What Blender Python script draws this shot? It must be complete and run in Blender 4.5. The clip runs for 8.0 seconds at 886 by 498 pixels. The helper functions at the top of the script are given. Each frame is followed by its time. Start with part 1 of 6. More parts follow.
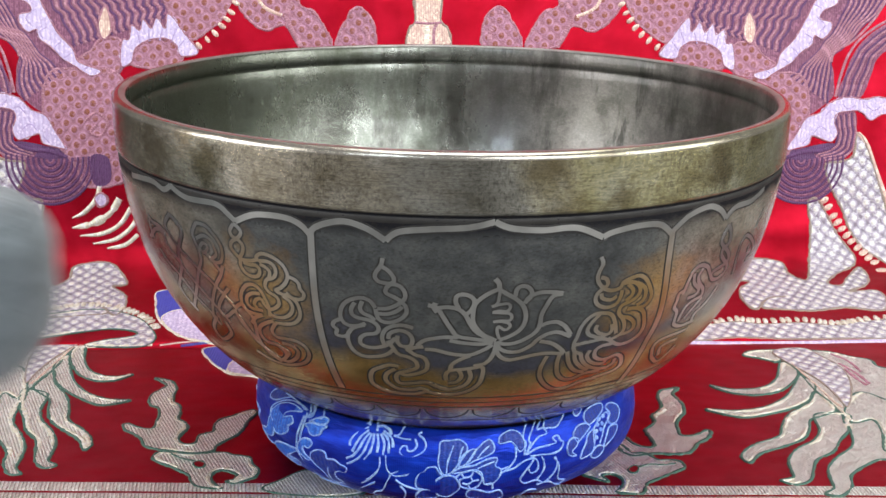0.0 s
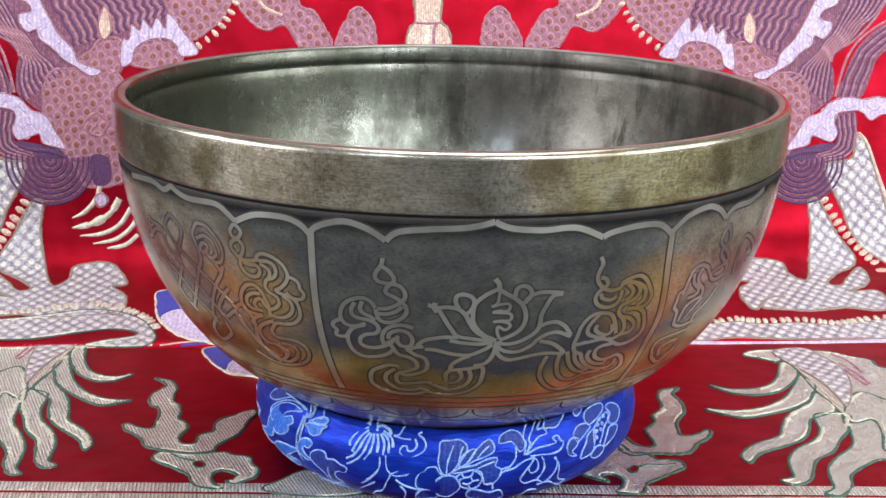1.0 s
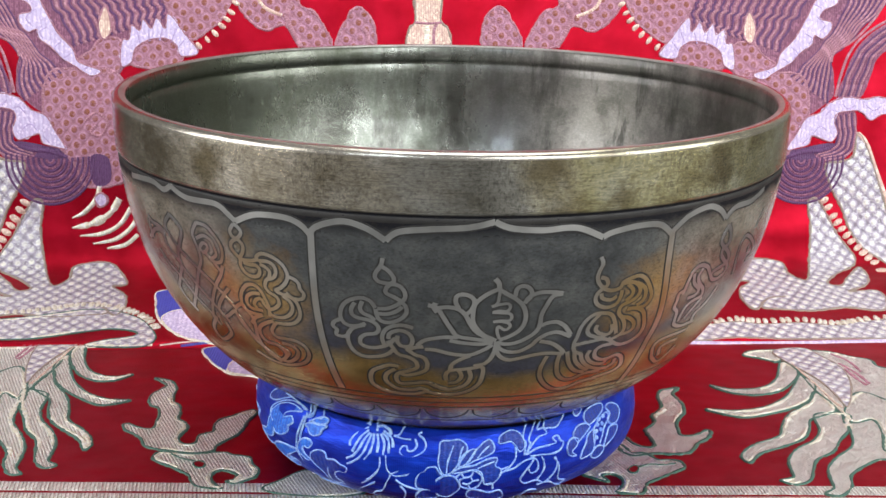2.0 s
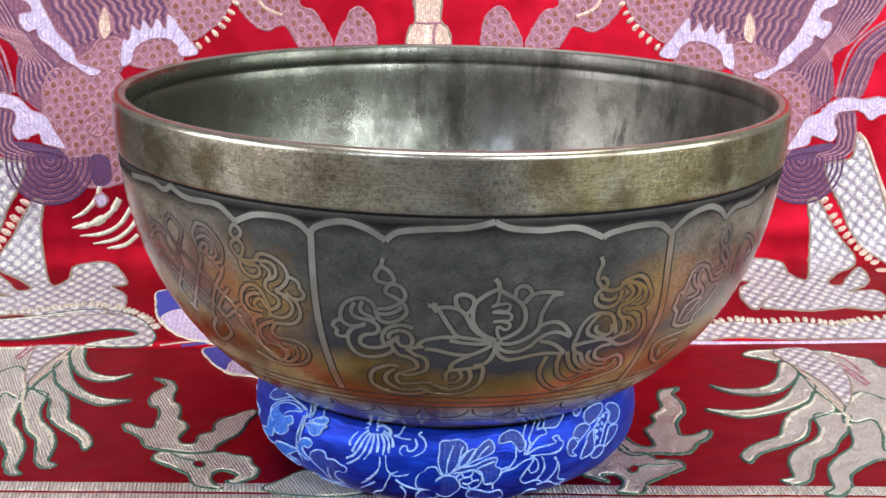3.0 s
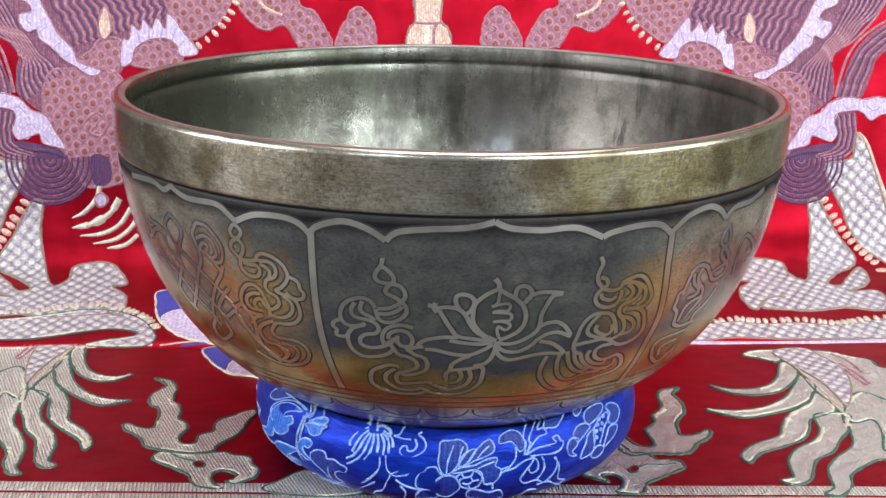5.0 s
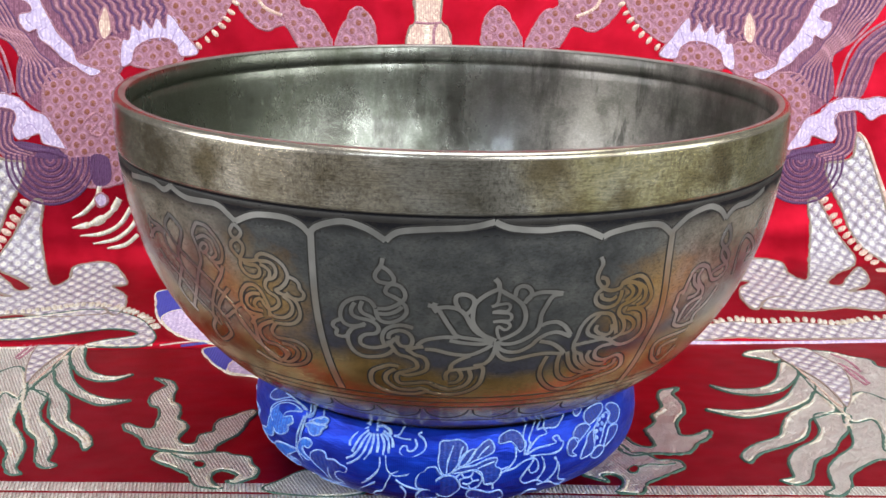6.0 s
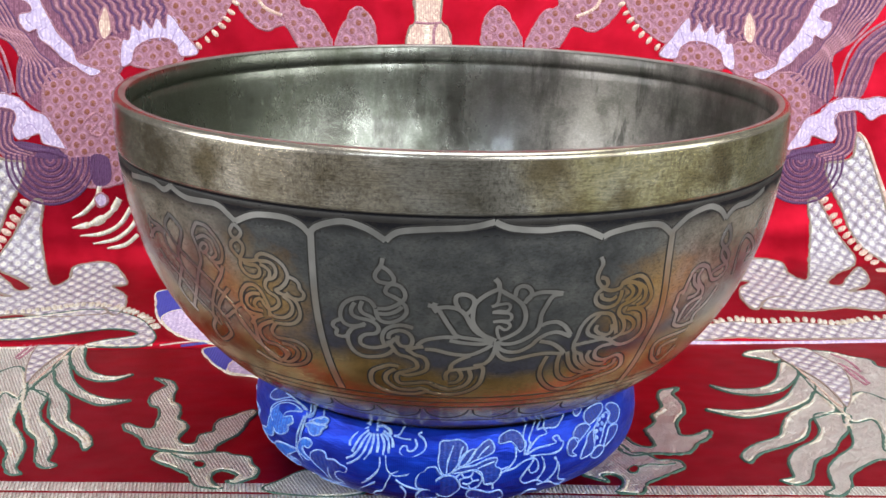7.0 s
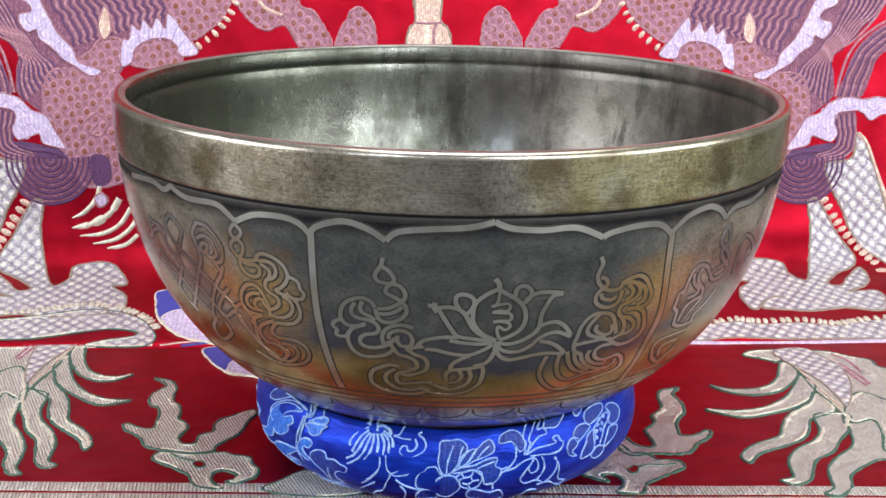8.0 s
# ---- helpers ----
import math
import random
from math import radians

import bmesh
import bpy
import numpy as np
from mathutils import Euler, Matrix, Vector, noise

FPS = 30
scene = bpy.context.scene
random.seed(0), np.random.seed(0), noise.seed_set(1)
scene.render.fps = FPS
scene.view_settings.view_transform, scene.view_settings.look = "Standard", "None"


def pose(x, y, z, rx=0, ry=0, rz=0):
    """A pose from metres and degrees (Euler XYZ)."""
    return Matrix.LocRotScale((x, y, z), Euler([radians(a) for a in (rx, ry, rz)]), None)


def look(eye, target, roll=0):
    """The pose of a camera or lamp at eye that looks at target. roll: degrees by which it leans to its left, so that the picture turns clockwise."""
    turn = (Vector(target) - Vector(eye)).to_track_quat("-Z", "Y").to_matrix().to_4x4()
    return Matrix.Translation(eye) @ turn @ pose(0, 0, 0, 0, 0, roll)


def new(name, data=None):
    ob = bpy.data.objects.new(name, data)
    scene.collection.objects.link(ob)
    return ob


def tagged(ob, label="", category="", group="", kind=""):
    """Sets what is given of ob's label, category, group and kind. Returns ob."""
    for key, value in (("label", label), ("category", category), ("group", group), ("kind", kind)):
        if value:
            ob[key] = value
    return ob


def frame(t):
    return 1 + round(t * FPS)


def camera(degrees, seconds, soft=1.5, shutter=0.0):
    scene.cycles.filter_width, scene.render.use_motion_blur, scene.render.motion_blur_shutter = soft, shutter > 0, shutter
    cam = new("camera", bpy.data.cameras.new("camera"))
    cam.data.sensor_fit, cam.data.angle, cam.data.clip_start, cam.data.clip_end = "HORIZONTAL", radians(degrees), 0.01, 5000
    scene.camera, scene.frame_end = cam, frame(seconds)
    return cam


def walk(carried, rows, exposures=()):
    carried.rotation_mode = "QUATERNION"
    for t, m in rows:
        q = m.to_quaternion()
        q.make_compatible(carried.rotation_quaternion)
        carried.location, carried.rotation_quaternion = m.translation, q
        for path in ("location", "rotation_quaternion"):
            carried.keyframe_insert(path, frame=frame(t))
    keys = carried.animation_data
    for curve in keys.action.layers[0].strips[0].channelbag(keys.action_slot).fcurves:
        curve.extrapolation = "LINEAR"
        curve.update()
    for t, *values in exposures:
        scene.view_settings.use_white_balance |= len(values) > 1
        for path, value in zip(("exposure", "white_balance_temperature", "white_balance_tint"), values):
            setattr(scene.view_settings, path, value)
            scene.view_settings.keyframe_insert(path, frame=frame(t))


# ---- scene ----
from mathutils import geometry

# camera: stands still in front of the bowl
cam = camera(36.0, 8.0, shutter=0.5)
EYE = pose(-0.0024, -0.5755, 0.2522, 90 - 15.733, 0, 0) @ pose(0, 0, 0, 0, 0, 1.05)
walk(cam, [(0.0, EYE), (8.0, EYE)])

# world, window light
world = bpy.data.worlds.new("sky")
scene.world = world
world.use_nodes = True
wn = world.node_tree.nodes
sky = wn.new("ShaderNodeTexSky")
sky.sky_type, sky.sun_disc, sky.sun_elevation, sky.sun_rotation = "NISHITA", False, radians(40), radians(200)
world.node_tree.links.new(sky.outputs[0], wn["Background"].inputs[0])
wn["Background"].inputs[1].default_value = 0.1


def window_lamp(name, m, w, h, power, color):
    data = bpy.data.lights.new(name, "AREA")
    data.shape, data.size, data.size_y, data.energy, data.color = "RECTANGLE", w, h, power, color
    ob = new(name, data)
    ob.matrix_world = m
    return ob


window_lamp("window_light", look((1.12, -1.93, 1.15), (1.12, 0, 1.15)), 1.2, 1.2, 40, (0.97, 0.99, 1.0))
window_lamp("window_light", look((-0.83, -1.93, 1.22), (-0.83, 0, 1.22)), 0.34, 0.8, 10, (0.72, 0.86, 1.0))
window_lamp("skylight", look((0.2, 0.35, 2.36), (0.2, 0.351, 0)), 1.5, 2.0, 47, (1.0, 0.99, 0.98))
window_lamp("side_window_light", look((1.93, -0.7, 0.85), (0, -0.7, 0.85)), 1.5, 1.3, 25, (1.0, 0.99, 0.96))
window_lamp("side_window_light", look((-1.93, -0.8, 0.85), (0, -0.8, 0.85)), 1.5, 1.3, 33, (1.0, 0.985, 0.98))
scene.view_settings.exposure = 0.0

# ---- materials ----


class Mat:
    """A node material in the making."""

    def __init__(self, name, rough=0.5, metal=0.0):
        self.m = bpy.data.materials.new(name)
        self.m.use_nodes = True
        self.t = self.m.node_tree
        self.b = self.t.nodes["Principled BSDF"]
        self.b.inputs["Roughness"].default_value = rough
        self.b.inputs["Metallic"].default_value = metal

    def put(self, kind, **sockets):
        n = self.t.nodes.new(kind)
        for key, value in sockets.items():
            self.set(n, key.replace("_", " "), value)
        return n

    def set(self, n, key, value):
        s = n.inputs[int(key)] if key.isdigit() else n.inputs[key]
        if isinstance(value, bpy.types.NodeSocket):
            self.t.links.new(value, s)
        else:
            s.default_value = value

    def uv(self, sx=1.0, sy=1.0, turn=0.0):
        n = self.put("ShaderNodeUVMap")
        return self.map(n.outputs[0], sx, sy, 1.0, turn)

    def obj(self, sx=1.0, sy=1.0, sz=1.0):
        return self.map(self.put("ShaderNodeTexCoord").outputs["Object"], sx, sy, sz)

    def map(self, vec, sx, sy, sz, turn=0.0):
        n = self.put("ShaderNodeMapping", Vector=vec)
        n.inputs["Scale"].default_value = (sx, sy, sz)
        n.inputs["Rotation"].default_value = (0, 0, radians(turn))
        return n.outputs[0]

    def noise(self, vec, scale, detail=3.0, rough=0.55):
        return self.put("ShaderNodeTexNoise", Vector=vec, Scale=scale, Detail=detail, Roughness=rough).outputs[0]

    def wave(self, vec, scale, distort=0.0, along="X", detail=1.0):
        n = self.put("ShaderNodeTexWave", Vector=vec, Scale=scale, Distortion=distort, Detail=detail)
        n.bands_direction = along
        return n.outputs["Fac"]

    def ramp(self, fac, *stops):
        n = self.put("ShaderNodeValToRGB", Fac=fac)
        e = n.color_ramp.elements
        while len(e) < len(stops):
            e.new(0.5)
        for el, (p, c) in zip(e, stops):
            el.position = p
            el.color = (*c, 1) if isinstance(c, tuple) else (c, c, c, 1)
        return n.outputs[0]

    def math(self, op, a, b=0.0):
        n = self.put("ShaderNodeMath")
        n.operation = op
        self.set(n, "0", a)
        self.set(n, "1", b)
        return n.outputs[0]

    def mix(self, fac, a, b, how="MIX"):
        n = self.put("ShaderNodeMixRGB", Fac=fac)
        n.blend_type = how
        for key, v in (("Color1", a), ("Color2", b)):
            self.set(n, key, (*v, 1) if isinstance(v, tuple) else v)
        return n.outputs[0]

    def near(self, a, b, size, ragged, cloud):
        """How much of a ragged round patch on the bowl covers a place: angle from the front in degrees, height, size.
        """
        p = (0.139 * math.sin(radians(a)), -0.139 * math.cos(radians(a)), b)
        d = self.put("ShaderNodeVectorMath", **{"0": self.put("ShaderNodeTexCoord").outputs["Object"], "1": p})
        d.operation = "DISTANCE"
        d = self.math("ADD", self.math("DIVIDE", d.outputs["Value"], size), self.math("MULTIPLY", self.math("SUBTRACT", cloud, 0.5), ragged * 3))
        return self.ramp(d, (0.35, 1.0), (1.0, 0.0))

    def color(self, v):
        self.set(self.b, "Base Color", (*v, 1) if isinstance(v, tuple) else v)
        return self

    def rough(self, v):
        self.set(self.b, "Roughness", v)
        return self

    def bump(self, h, dist, strength=1.0):
        n = self.put("ShaderNodeBump", Height=h, Distance=dist, Strength=strength)
        if self.b.inputs["Normal"].is_linked:
            self.t.links.new(self.b.inputs["Normal"].links[0].from_socket, n.inputs["Normal"])
        self.t.links.new(n.outputs[0], self.b.inputs["Normal"])
        return self


def red_satin():
    m = Mat("red_satin", 0.42, 0.8)
    v = m.uv()
    grain = m.noise(v, 0.05, 4)
    fine = m.noise(m.uv(2, 3), 1.2, 2)
    base = m.ramp(grain, (0.3, (0.26, 0.001, 0.009)), (0.7, (0.40, 0.005, 0.022)))
    m.color(m.mix(0.12, base, m.ramp(fine, (0.35, (0.22, 0.001, 0.006)), (0.7, (0.60, 0.012, 0.030)))))
    m.b.inputs["Specular IOR Level"].default_value = 0.15
    m.bump(m.wave(m.uv(), 0.5, 0.6), 0.0001, 0.3).bump(m.noise(m.uv(0.9, 1.1), 0.03, 2), 0.003, 0.5).bump(m.noise(v, 0.9, 3), 0.0002, 0.35)
    return m.m


def stitches(m, sx, sy, turn, c, dark, bright, amount=0.6):
    """Breaks a colour into single stitches, some duller, some catching the light; returns it and the stitch relief."""
    n = m.put("ShaderNodeTexVoronoi", Vector=m.uv(sx, sy, turn), Scale=1.0)
    tone = m.put("ShaderNodeSeparateXYZ", Vector=n.outputs["Color"]).outputs
    c = m.mix(m.math("MULTIPLY", m.ramp(tone[0], (0.35, 0.0), (0.9, 1.0)), amount), c, dark)
    c = m.mix(m.math("MULTIPLY", m.ramp(tone[1], (0.72, 0.0), (0.85, 1.0)), amount), c, bright)
    return c, m.ramp(n.outputs["Distance"], (0.0, 1.0), (0.7, 0.0))


def thread(name, light, dark, pitch=1.0, turn=70, metal=0.35, rough=0.42):
    """Close-laid metallic thread: fine ribs crossed by rows, worn rosy patches, rows that tilt to the light or away."""
    m = Mat(name, rough, metal)
    ridge = m.wave(m.uv(1, 1, turn), pitch, 0.5)
    cross = m.wave(m.uv(1, 1, turn + 90), pitch * 1.25, 0.7)
    blot = m.noise(m.uv(), 0.055, 5, 0.65)
    mid = tuple(0.5 * p + 0.5 * q for p, q in zip(light, dark))
    c = m.mix(m.ramp(ridge, (0.05, 0.9), (0.28, 0.0)), light, dark)
    c = m.mix(m.ramp(cross, (0.05, 0.35), (0.25, 0.0)), c, dark)
    c = m.mix(m.ramp(blot, (0.54, 0.0), (0.66, 0.55)), c, m.mix(m.ramp(ridge, (0.15, 1.0), (0.5, 0.0)), mid, dark))
    c, relief = stitches(m, 1.5, 0.8, turn, c, dark, (1.0, 1.0, 0.94), 0.36)
    m.color(c)
    m.bump(m.noise(m.uv(), 0.09, 3), 0.006, 0.9).bump(ridge, 0.0006, 0.9).bump(relief, 0.0005, 0.9)
    return m.m


def scales(name, light, dark, edge, size=0.16, metal=0.15):
    """Woven scales: staggered cells with a pale middle and a darker rim."""
    m = Mat(name, 0.45, metal)
    warp = m.put("ShaderNodeMixRGB", Fac=0.2, Color1=m.uv(), Color2=m.put("ShaderNodeTexNoise", Vector=m.uv(), Scale=0.12).outputs["Color"])
    warp.blend_type = "ADD"
    n = m.put("ShaderNodeTexVoronoi", Vector=m.map(warp.outputs[0], 1, 0.92, 1, 38), Scale=size, Randomness=0.05)
    d = n.outputs["Distance"]
    blot = m.noise(m.uv(), 0.035, 4)
    c = m.ramp(d, (0.24, light), (0.34, dark), (0.60, edge))
    c = m.mix(m.ramp(blot, (0.48, 0.0), (0.66, 0.35)), c, dark)
    c, relief = stitches(m, 0.8, 1.1, 20, c, edge, tuple(min(1.0, 1.25 * v) for v in light) if light[0] > 0.5 else dark, 0.38)
    m.color(c)
    m.bump(m.ramp(d, (0.0, 1.0), (0.6, 0.0)), 0.0010, 0.9).bump(relief, 0.0004, 0.7)
    return m.m


def floss(name, color, second, metal=0.0, rough=0.5, pitch=0.22):
    """Stitched floss: strands across the line, uneven in tone."""
    m = Mat(name, rough, metal)
    s = m.wave(m.uv(), pitch, 1.2)
    b = m.noise(m.uv(1, 0.4), 0.25, 3)
    c = m.mix(m.ramp(s, (0.2, 0.5), (0.6, 0.0)), color, second)
    c = m.mix(m.ramp(b, (0.4, 0.0), (0.7, 0.7)), c, second)
    c, relief = stitches(m, 0.9, 0.7, 15, c, second, tuple(min(1.0, 1.3 * v + 0.02) for v in color), 0.6)
    m.color(c)
    m.bump(s, 0.0002, 0.6).bump(relief, 0.0003, 0.7)
    return m.m


def blue_satin():
    m = Mat("blue_satin", 0.36, 0.5)
    v = m.uv(1, 1)
    b = m.noise(v, 0.09, 3)
    m.color(m.ramp(b, (0.3, (0.004, 0.016, 0.30)), (0.7, (0.010, 0.060, 0.66))))
    m.b.inputs["Specular IOR Level"].default_value = 0.2
    m.bump(m.wave(m.uv(), 0.6, 0.4), 0.0001, 0.3).bump(m.noise(v, 0.12, 3), 0.0018, 0.5)
    return m.m


def bronze():
    """Bronze: brushed band, dark patina below it with a violet fringe, amber towards the foot and brown sides, stained
    inside with reflections painted in.
    """
    m = Mat("bronze", 0.3, 0.9)
    pos = m.put("ShaderNodeTexCoord").outputs["Object"]
    x, y, z = m.put("ShaderNodeSeparateXYZ", Vector=pos).outputs
    x2 = m.math("MULTIPLY", x, x)
    r = m.math("SQRT", m.math("ADD", x2, m.math("MULTIPLY", y, y)))
    huge = m.noise(m.obj(9, 9, 9), 1.0, 2)
    big = m.noise(m.obj(24, 24, 30), 1.0, 5, 0.65)
    cloud = m.noise(m.obj(50, 50, 60), 1.0, 6, 0.7)
    fine = m.noise(m.obj(700, 700, 1100), 1.0, 4, 0.75)
    scratch = m.noise(m.obj(130, 130, 2600), 1.0, 4, 0.75)
    upright = m.noise(m.obj(1500, 1500, 420), 1.0, 3, 0.7)
    drip = m.noise(m.obj(48, 48, 8), 1.0, 6, 0.72)
    blotch = m.noise(m.obj(34, 34, 20), 1.0, 6, 0.7)

    # below the band
    patina = m.ramp(cloud, (0.32, (0.058, 0.060, 0.064)), (0.50, (0.105, 0.110, 0.110)), (0.68, (0.175, 0.178, 0.168)))
    brown = m.ramp(cloud, (0.34, (0.20, 0.165, 0.125)), (0.5, (0.40, 0.34, 0.265)), (0.66, (0.60, 0.54, 0.45)))
    sides = m.ramp(m.math("ADD", m.math("MULTIPLY", m.math("ABSOLUTE", m.math("SUBTRACT", x, 0.004)), 6.0), m.math("MULTIPLY", m.math("SUBTRACT", huge, 0.5), 0.5)), (0.44, 0.0), (0.60, 1.0))
    patina = m.mix(sides, patina, brown)
    amber = m.ramp(big, (0.36, (0.26, 0.15, 0.040)), (0.5, (0.48, 0.30, 0.10)), (0.64, (0.70, 0.50, 0.22)))
    edge = m.math("ADD", m.math("SUBTRACT", z, m.math("MULTIPLY", x2, 1.4)), m.math("MULTIPLY", m.math("SUBTRACT", huge, 0.5), 0.05))
    edge = m.math("MULTIPLY", m.math("ADD", edge, m.math("MULTIPLY", m.math("SUBTRACT", big, 0.5), 0.022)), 10.0)
    fringe = m.ramp(edge, (0.76, 0.0), (0.83, 0.55), (0.90, 0.45), (0.99, 0.0))
    side = m.mix(fringe, patina, (0.085, 0.080, 0.125))
    side = m.mix(m.ramp(edge, (0.74, 1.0), (0.83, 0.0)), side, amber)
    tint = m.math("MAXIMUM", m.near(-31, 0.098, 0.030, 0.4, cloud), m.near(33, 0.104, 0.024, 0.4, cloud))
    side = m.mix(m.math("MULTIPLY", tint, 0.75), side, m.ramp(big, (0.36, (0.46, 0.25, 0.07)), (0.64, (0.72, 0.46, 0.19))))
    black = m.ramp(m.math("MULTIPLY", m.math("ADD", z, m.math("MULTIPLY", m.math("SUBTRACT", cloud, 0.5), 0.010)), 5.0), (0.655, 0.0), (0.680, 1.0))
    side = m.mix(black, side, (0.018, 0.018, 0.022))
    # the band: warm grey, turning olive, brushed along and pitted
    warm = m.ramp(cloud, (0.34, (0.32, 0.27, 0.18)), (0.5, (0.54, 0.48, 0.37)), (0.64, (0.72, 0.66, 0.55)))
    olive = m.ramp(cloud, (0.34, (0.32, 0.27, 0.12)), (0.5, (0.54, 0.50, 0.28)), (0.64, (0.72, 0.70, 0.50)))
    grey = m.ramp(cloud, (0.34, (0.20, 0.20, 0.18)), (0.64, (0.42, 0.42, 0.38)))
    way = m.math("ADD", m.math("MULTIPLY", x, 3.5), m.math("ADD", 0.5, m.math("MULTIPLY", m.math("SUBTRACT", big, 0.5), 0.3)))
    tone = m.mix(m.ramp(way, (0.42, 0.0), (0.50, 0.8), (0.56, 0.8), (0.62, 0.0)), warm, grey)
    tone = m.mix(m.ramp(way, (0.56, 0.0), (0.64, 1.0)), tone, olive)
    for a, b, size in ((42, 0.153, 0.011), (44, 0.148, 0.008), (-62, 0.153, 0.020), (-49, 0.152, 0.014), (-37, 0.150, 0.010), (12, 0.157, 0.010), (24, 0.146, 0.009)):
        tone = m.mix(m.math("MULTIPLY", m.near(a, b, size, 0.7, cloud), 0.7), tone, (0.17, 0.13, 0.065))
    tone = m.mix(m.ramp(scratch, (0.48, 0.0), (0.66, 0.6)), tone, (0.13, 0.11, 0.08))
    tone = m.mix(m.math("MULTIPLY", m.ramp(upright, (0.50, 0.0), (0.64, 1.0)), m.math("MULTIPLY", m.ramp(blotch, (0.46, 0.0), (0.58, 1.0)), 0.6)), tone, (0.09, 0.08, 0.06))
    band = m.ramp(m.math("MULTIPLY", z, 5.0), (0.7045, 0.0), (0.7062, 1.0))
    outer = m.mix(band, side, tone)
    # inside: greenish on one half, violet-brown on the other, with dark runs and painted reflections
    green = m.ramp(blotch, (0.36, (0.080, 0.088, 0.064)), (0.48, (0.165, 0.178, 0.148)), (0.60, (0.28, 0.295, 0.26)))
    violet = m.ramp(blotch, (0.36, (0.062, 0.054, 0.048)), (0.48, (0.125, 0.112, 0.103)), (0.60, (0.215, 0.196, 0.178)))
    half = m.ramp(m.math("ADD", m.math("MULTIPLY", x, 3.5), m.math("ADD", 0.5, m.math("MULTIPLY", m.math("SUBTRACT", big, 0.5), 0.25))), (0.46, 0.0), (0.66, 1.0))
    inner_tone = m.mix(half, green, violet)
    # pale reflections on the far wall, painted into its colour
    pale_reflection = m.math("MAXIMUM", m.near(146, 0.125, 0.034, 0.6, blotch), m.near(157, 0.120, 0.022, 0.6, blotch))
    inner_tone = m.mix(m.math("MULTIPLY", pale_reflection, 0.7), inner_tone, (0.40, 0.375, 0.33))
    # a dark reflection painted in beside them, nearer the middle of the back
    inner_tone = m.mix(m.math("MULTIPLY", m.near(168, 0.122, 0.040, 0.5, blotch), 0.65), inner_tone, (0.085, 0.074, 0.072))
    inner_tone = m.mix(m.ramp(cloud, (0.46, 0.0), (0.62, 0.6)), inner_tone, (0.085, 0.085, 0.068))
    inner_tone = m.mix(m.math("MULTIPLY", m.ramp(drip, (0.52, 0.0), (0.61, 0.85)), m.ramp(big, (0.40, 0.45), (0.58, 1.0))), inner_tone, (0.050, 0.048, 0.040))
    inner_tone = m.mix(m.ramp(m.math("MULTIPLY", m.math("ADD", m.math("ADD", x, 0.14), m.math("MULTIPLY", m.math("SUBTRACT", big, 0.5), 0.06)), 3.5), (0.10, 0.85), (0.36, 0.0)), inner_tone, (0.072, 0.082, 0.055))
    # which side of the wall: compare the radius with the outer face at that height
    s = m.math("DIVIDE", m.math("SUBTRACT", 0.162, z), 0.140)
    mid = m.math("POWER", m.math("SUBTRACT", 1.0, m.math("POWER", m.math("MAXIMUM", s, 0.0), 2.365)), 1 / 2.285)
    gap = m.math("SUBTRACT", m.math("MULTIPLY", mid, 0.140), r)
    inside = m.math("GREATER_THAN", gap, 0.0022)
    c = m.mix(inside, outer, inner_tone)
    c = m.mix(m.math("MULTIPLY", m.ramp(fine, (0.50, 0.0), (0.66, 0.55)), m.math("SUBTRACT", 1.0, m.math("MULTIPLY", inside, 0.6))), c, (0.05, 0.044, 0.034))
    lip = m.math("GREATER_THAN", z, 0.162 - 0.0007)
    bevel = m.math("MULTIPLY", m.math("GREATER_THAN", z, 0.162 - 0.0024), m.math("SUBTRACT", 1.0, inside))
    c = m.mix(m.math("MULTIPLY", bevel, 0.5), c, (0.52, 0.49, 0.44))
    c = m.mix(m.ramp(fine, (0.34, 0.35), (0.46, 0.0)), c, m.mix(1.0, c, (1.6, 1.6, 1.55), "MULTIPLY"))
    lip = m.math("MULTIPLY", lip, inside)
    c = m.mix(lip, c, m.ramp(cloud, (0.35, (0.20, 0.18, 0.17)), (0.65, (0.36, 0.34, 0.32))))
    m.color(c)
    rough = m.mix(0.5, m.ramp(cloud, (0.3, 0.12), (0.7, 0.26)), m.ramp(scratch, (0.3, 0.14), (0.7, 0.30)))
    rough = m.mix(m.math("SUBTRACT", 1.0, band), rough, m.mix(black, m.ramp(cloud, (0.3, 0.10), (0.7, 0.19)), (0.55, 0.55, 0.55)))
    m.set(m.b, "Specular IOR Level", m.math("SUBTRACT", 0.4, m.math("MULTIPLY", m.math("MULTIPLY", black, m.math("SUBTRACT", 1.0, band)), 0.35)))
    m.set(m.b, "Coat Weight", m.math("MULTIPLY", inside, 0.26))
    m.set(m.b, "Coat IOR", 1.7)
    m.set(m.b, "Coat Roughness", 0.07)
    rough = m.mix(inside, rough, m.math("ADD", m.ramp(blotch, (0.40, 0.36), (0.62, 0.22)), m.math("MULTIPLY", half, 0.10)))
    m.rough(m.mix(lip, rough, (0.46, 0.46, 0.46)))
    m.set(m.b, "Metallic", m.math("SUBTRACT", m.math("SUBTRACT", 0.9, m.math("MULTIPLY", m.math("MULTIPLY", m.math("SUBTRACT", 1.0, band), m.math("SUBTRACT", 1.0, inside)), m.ramp(edge, (0.74, 0.14), (0.86, 0.32)))), m.math("MULTIPLY", m.math("MULTIPLY", inside, m.math("ADD", half, 0.4)), 0.25)))
    m.bump(scratch, 0.0001, 0.35).bump(big, 0.0010, 0.22).bump(fine, 0.00012, 0.35)
    return m.m


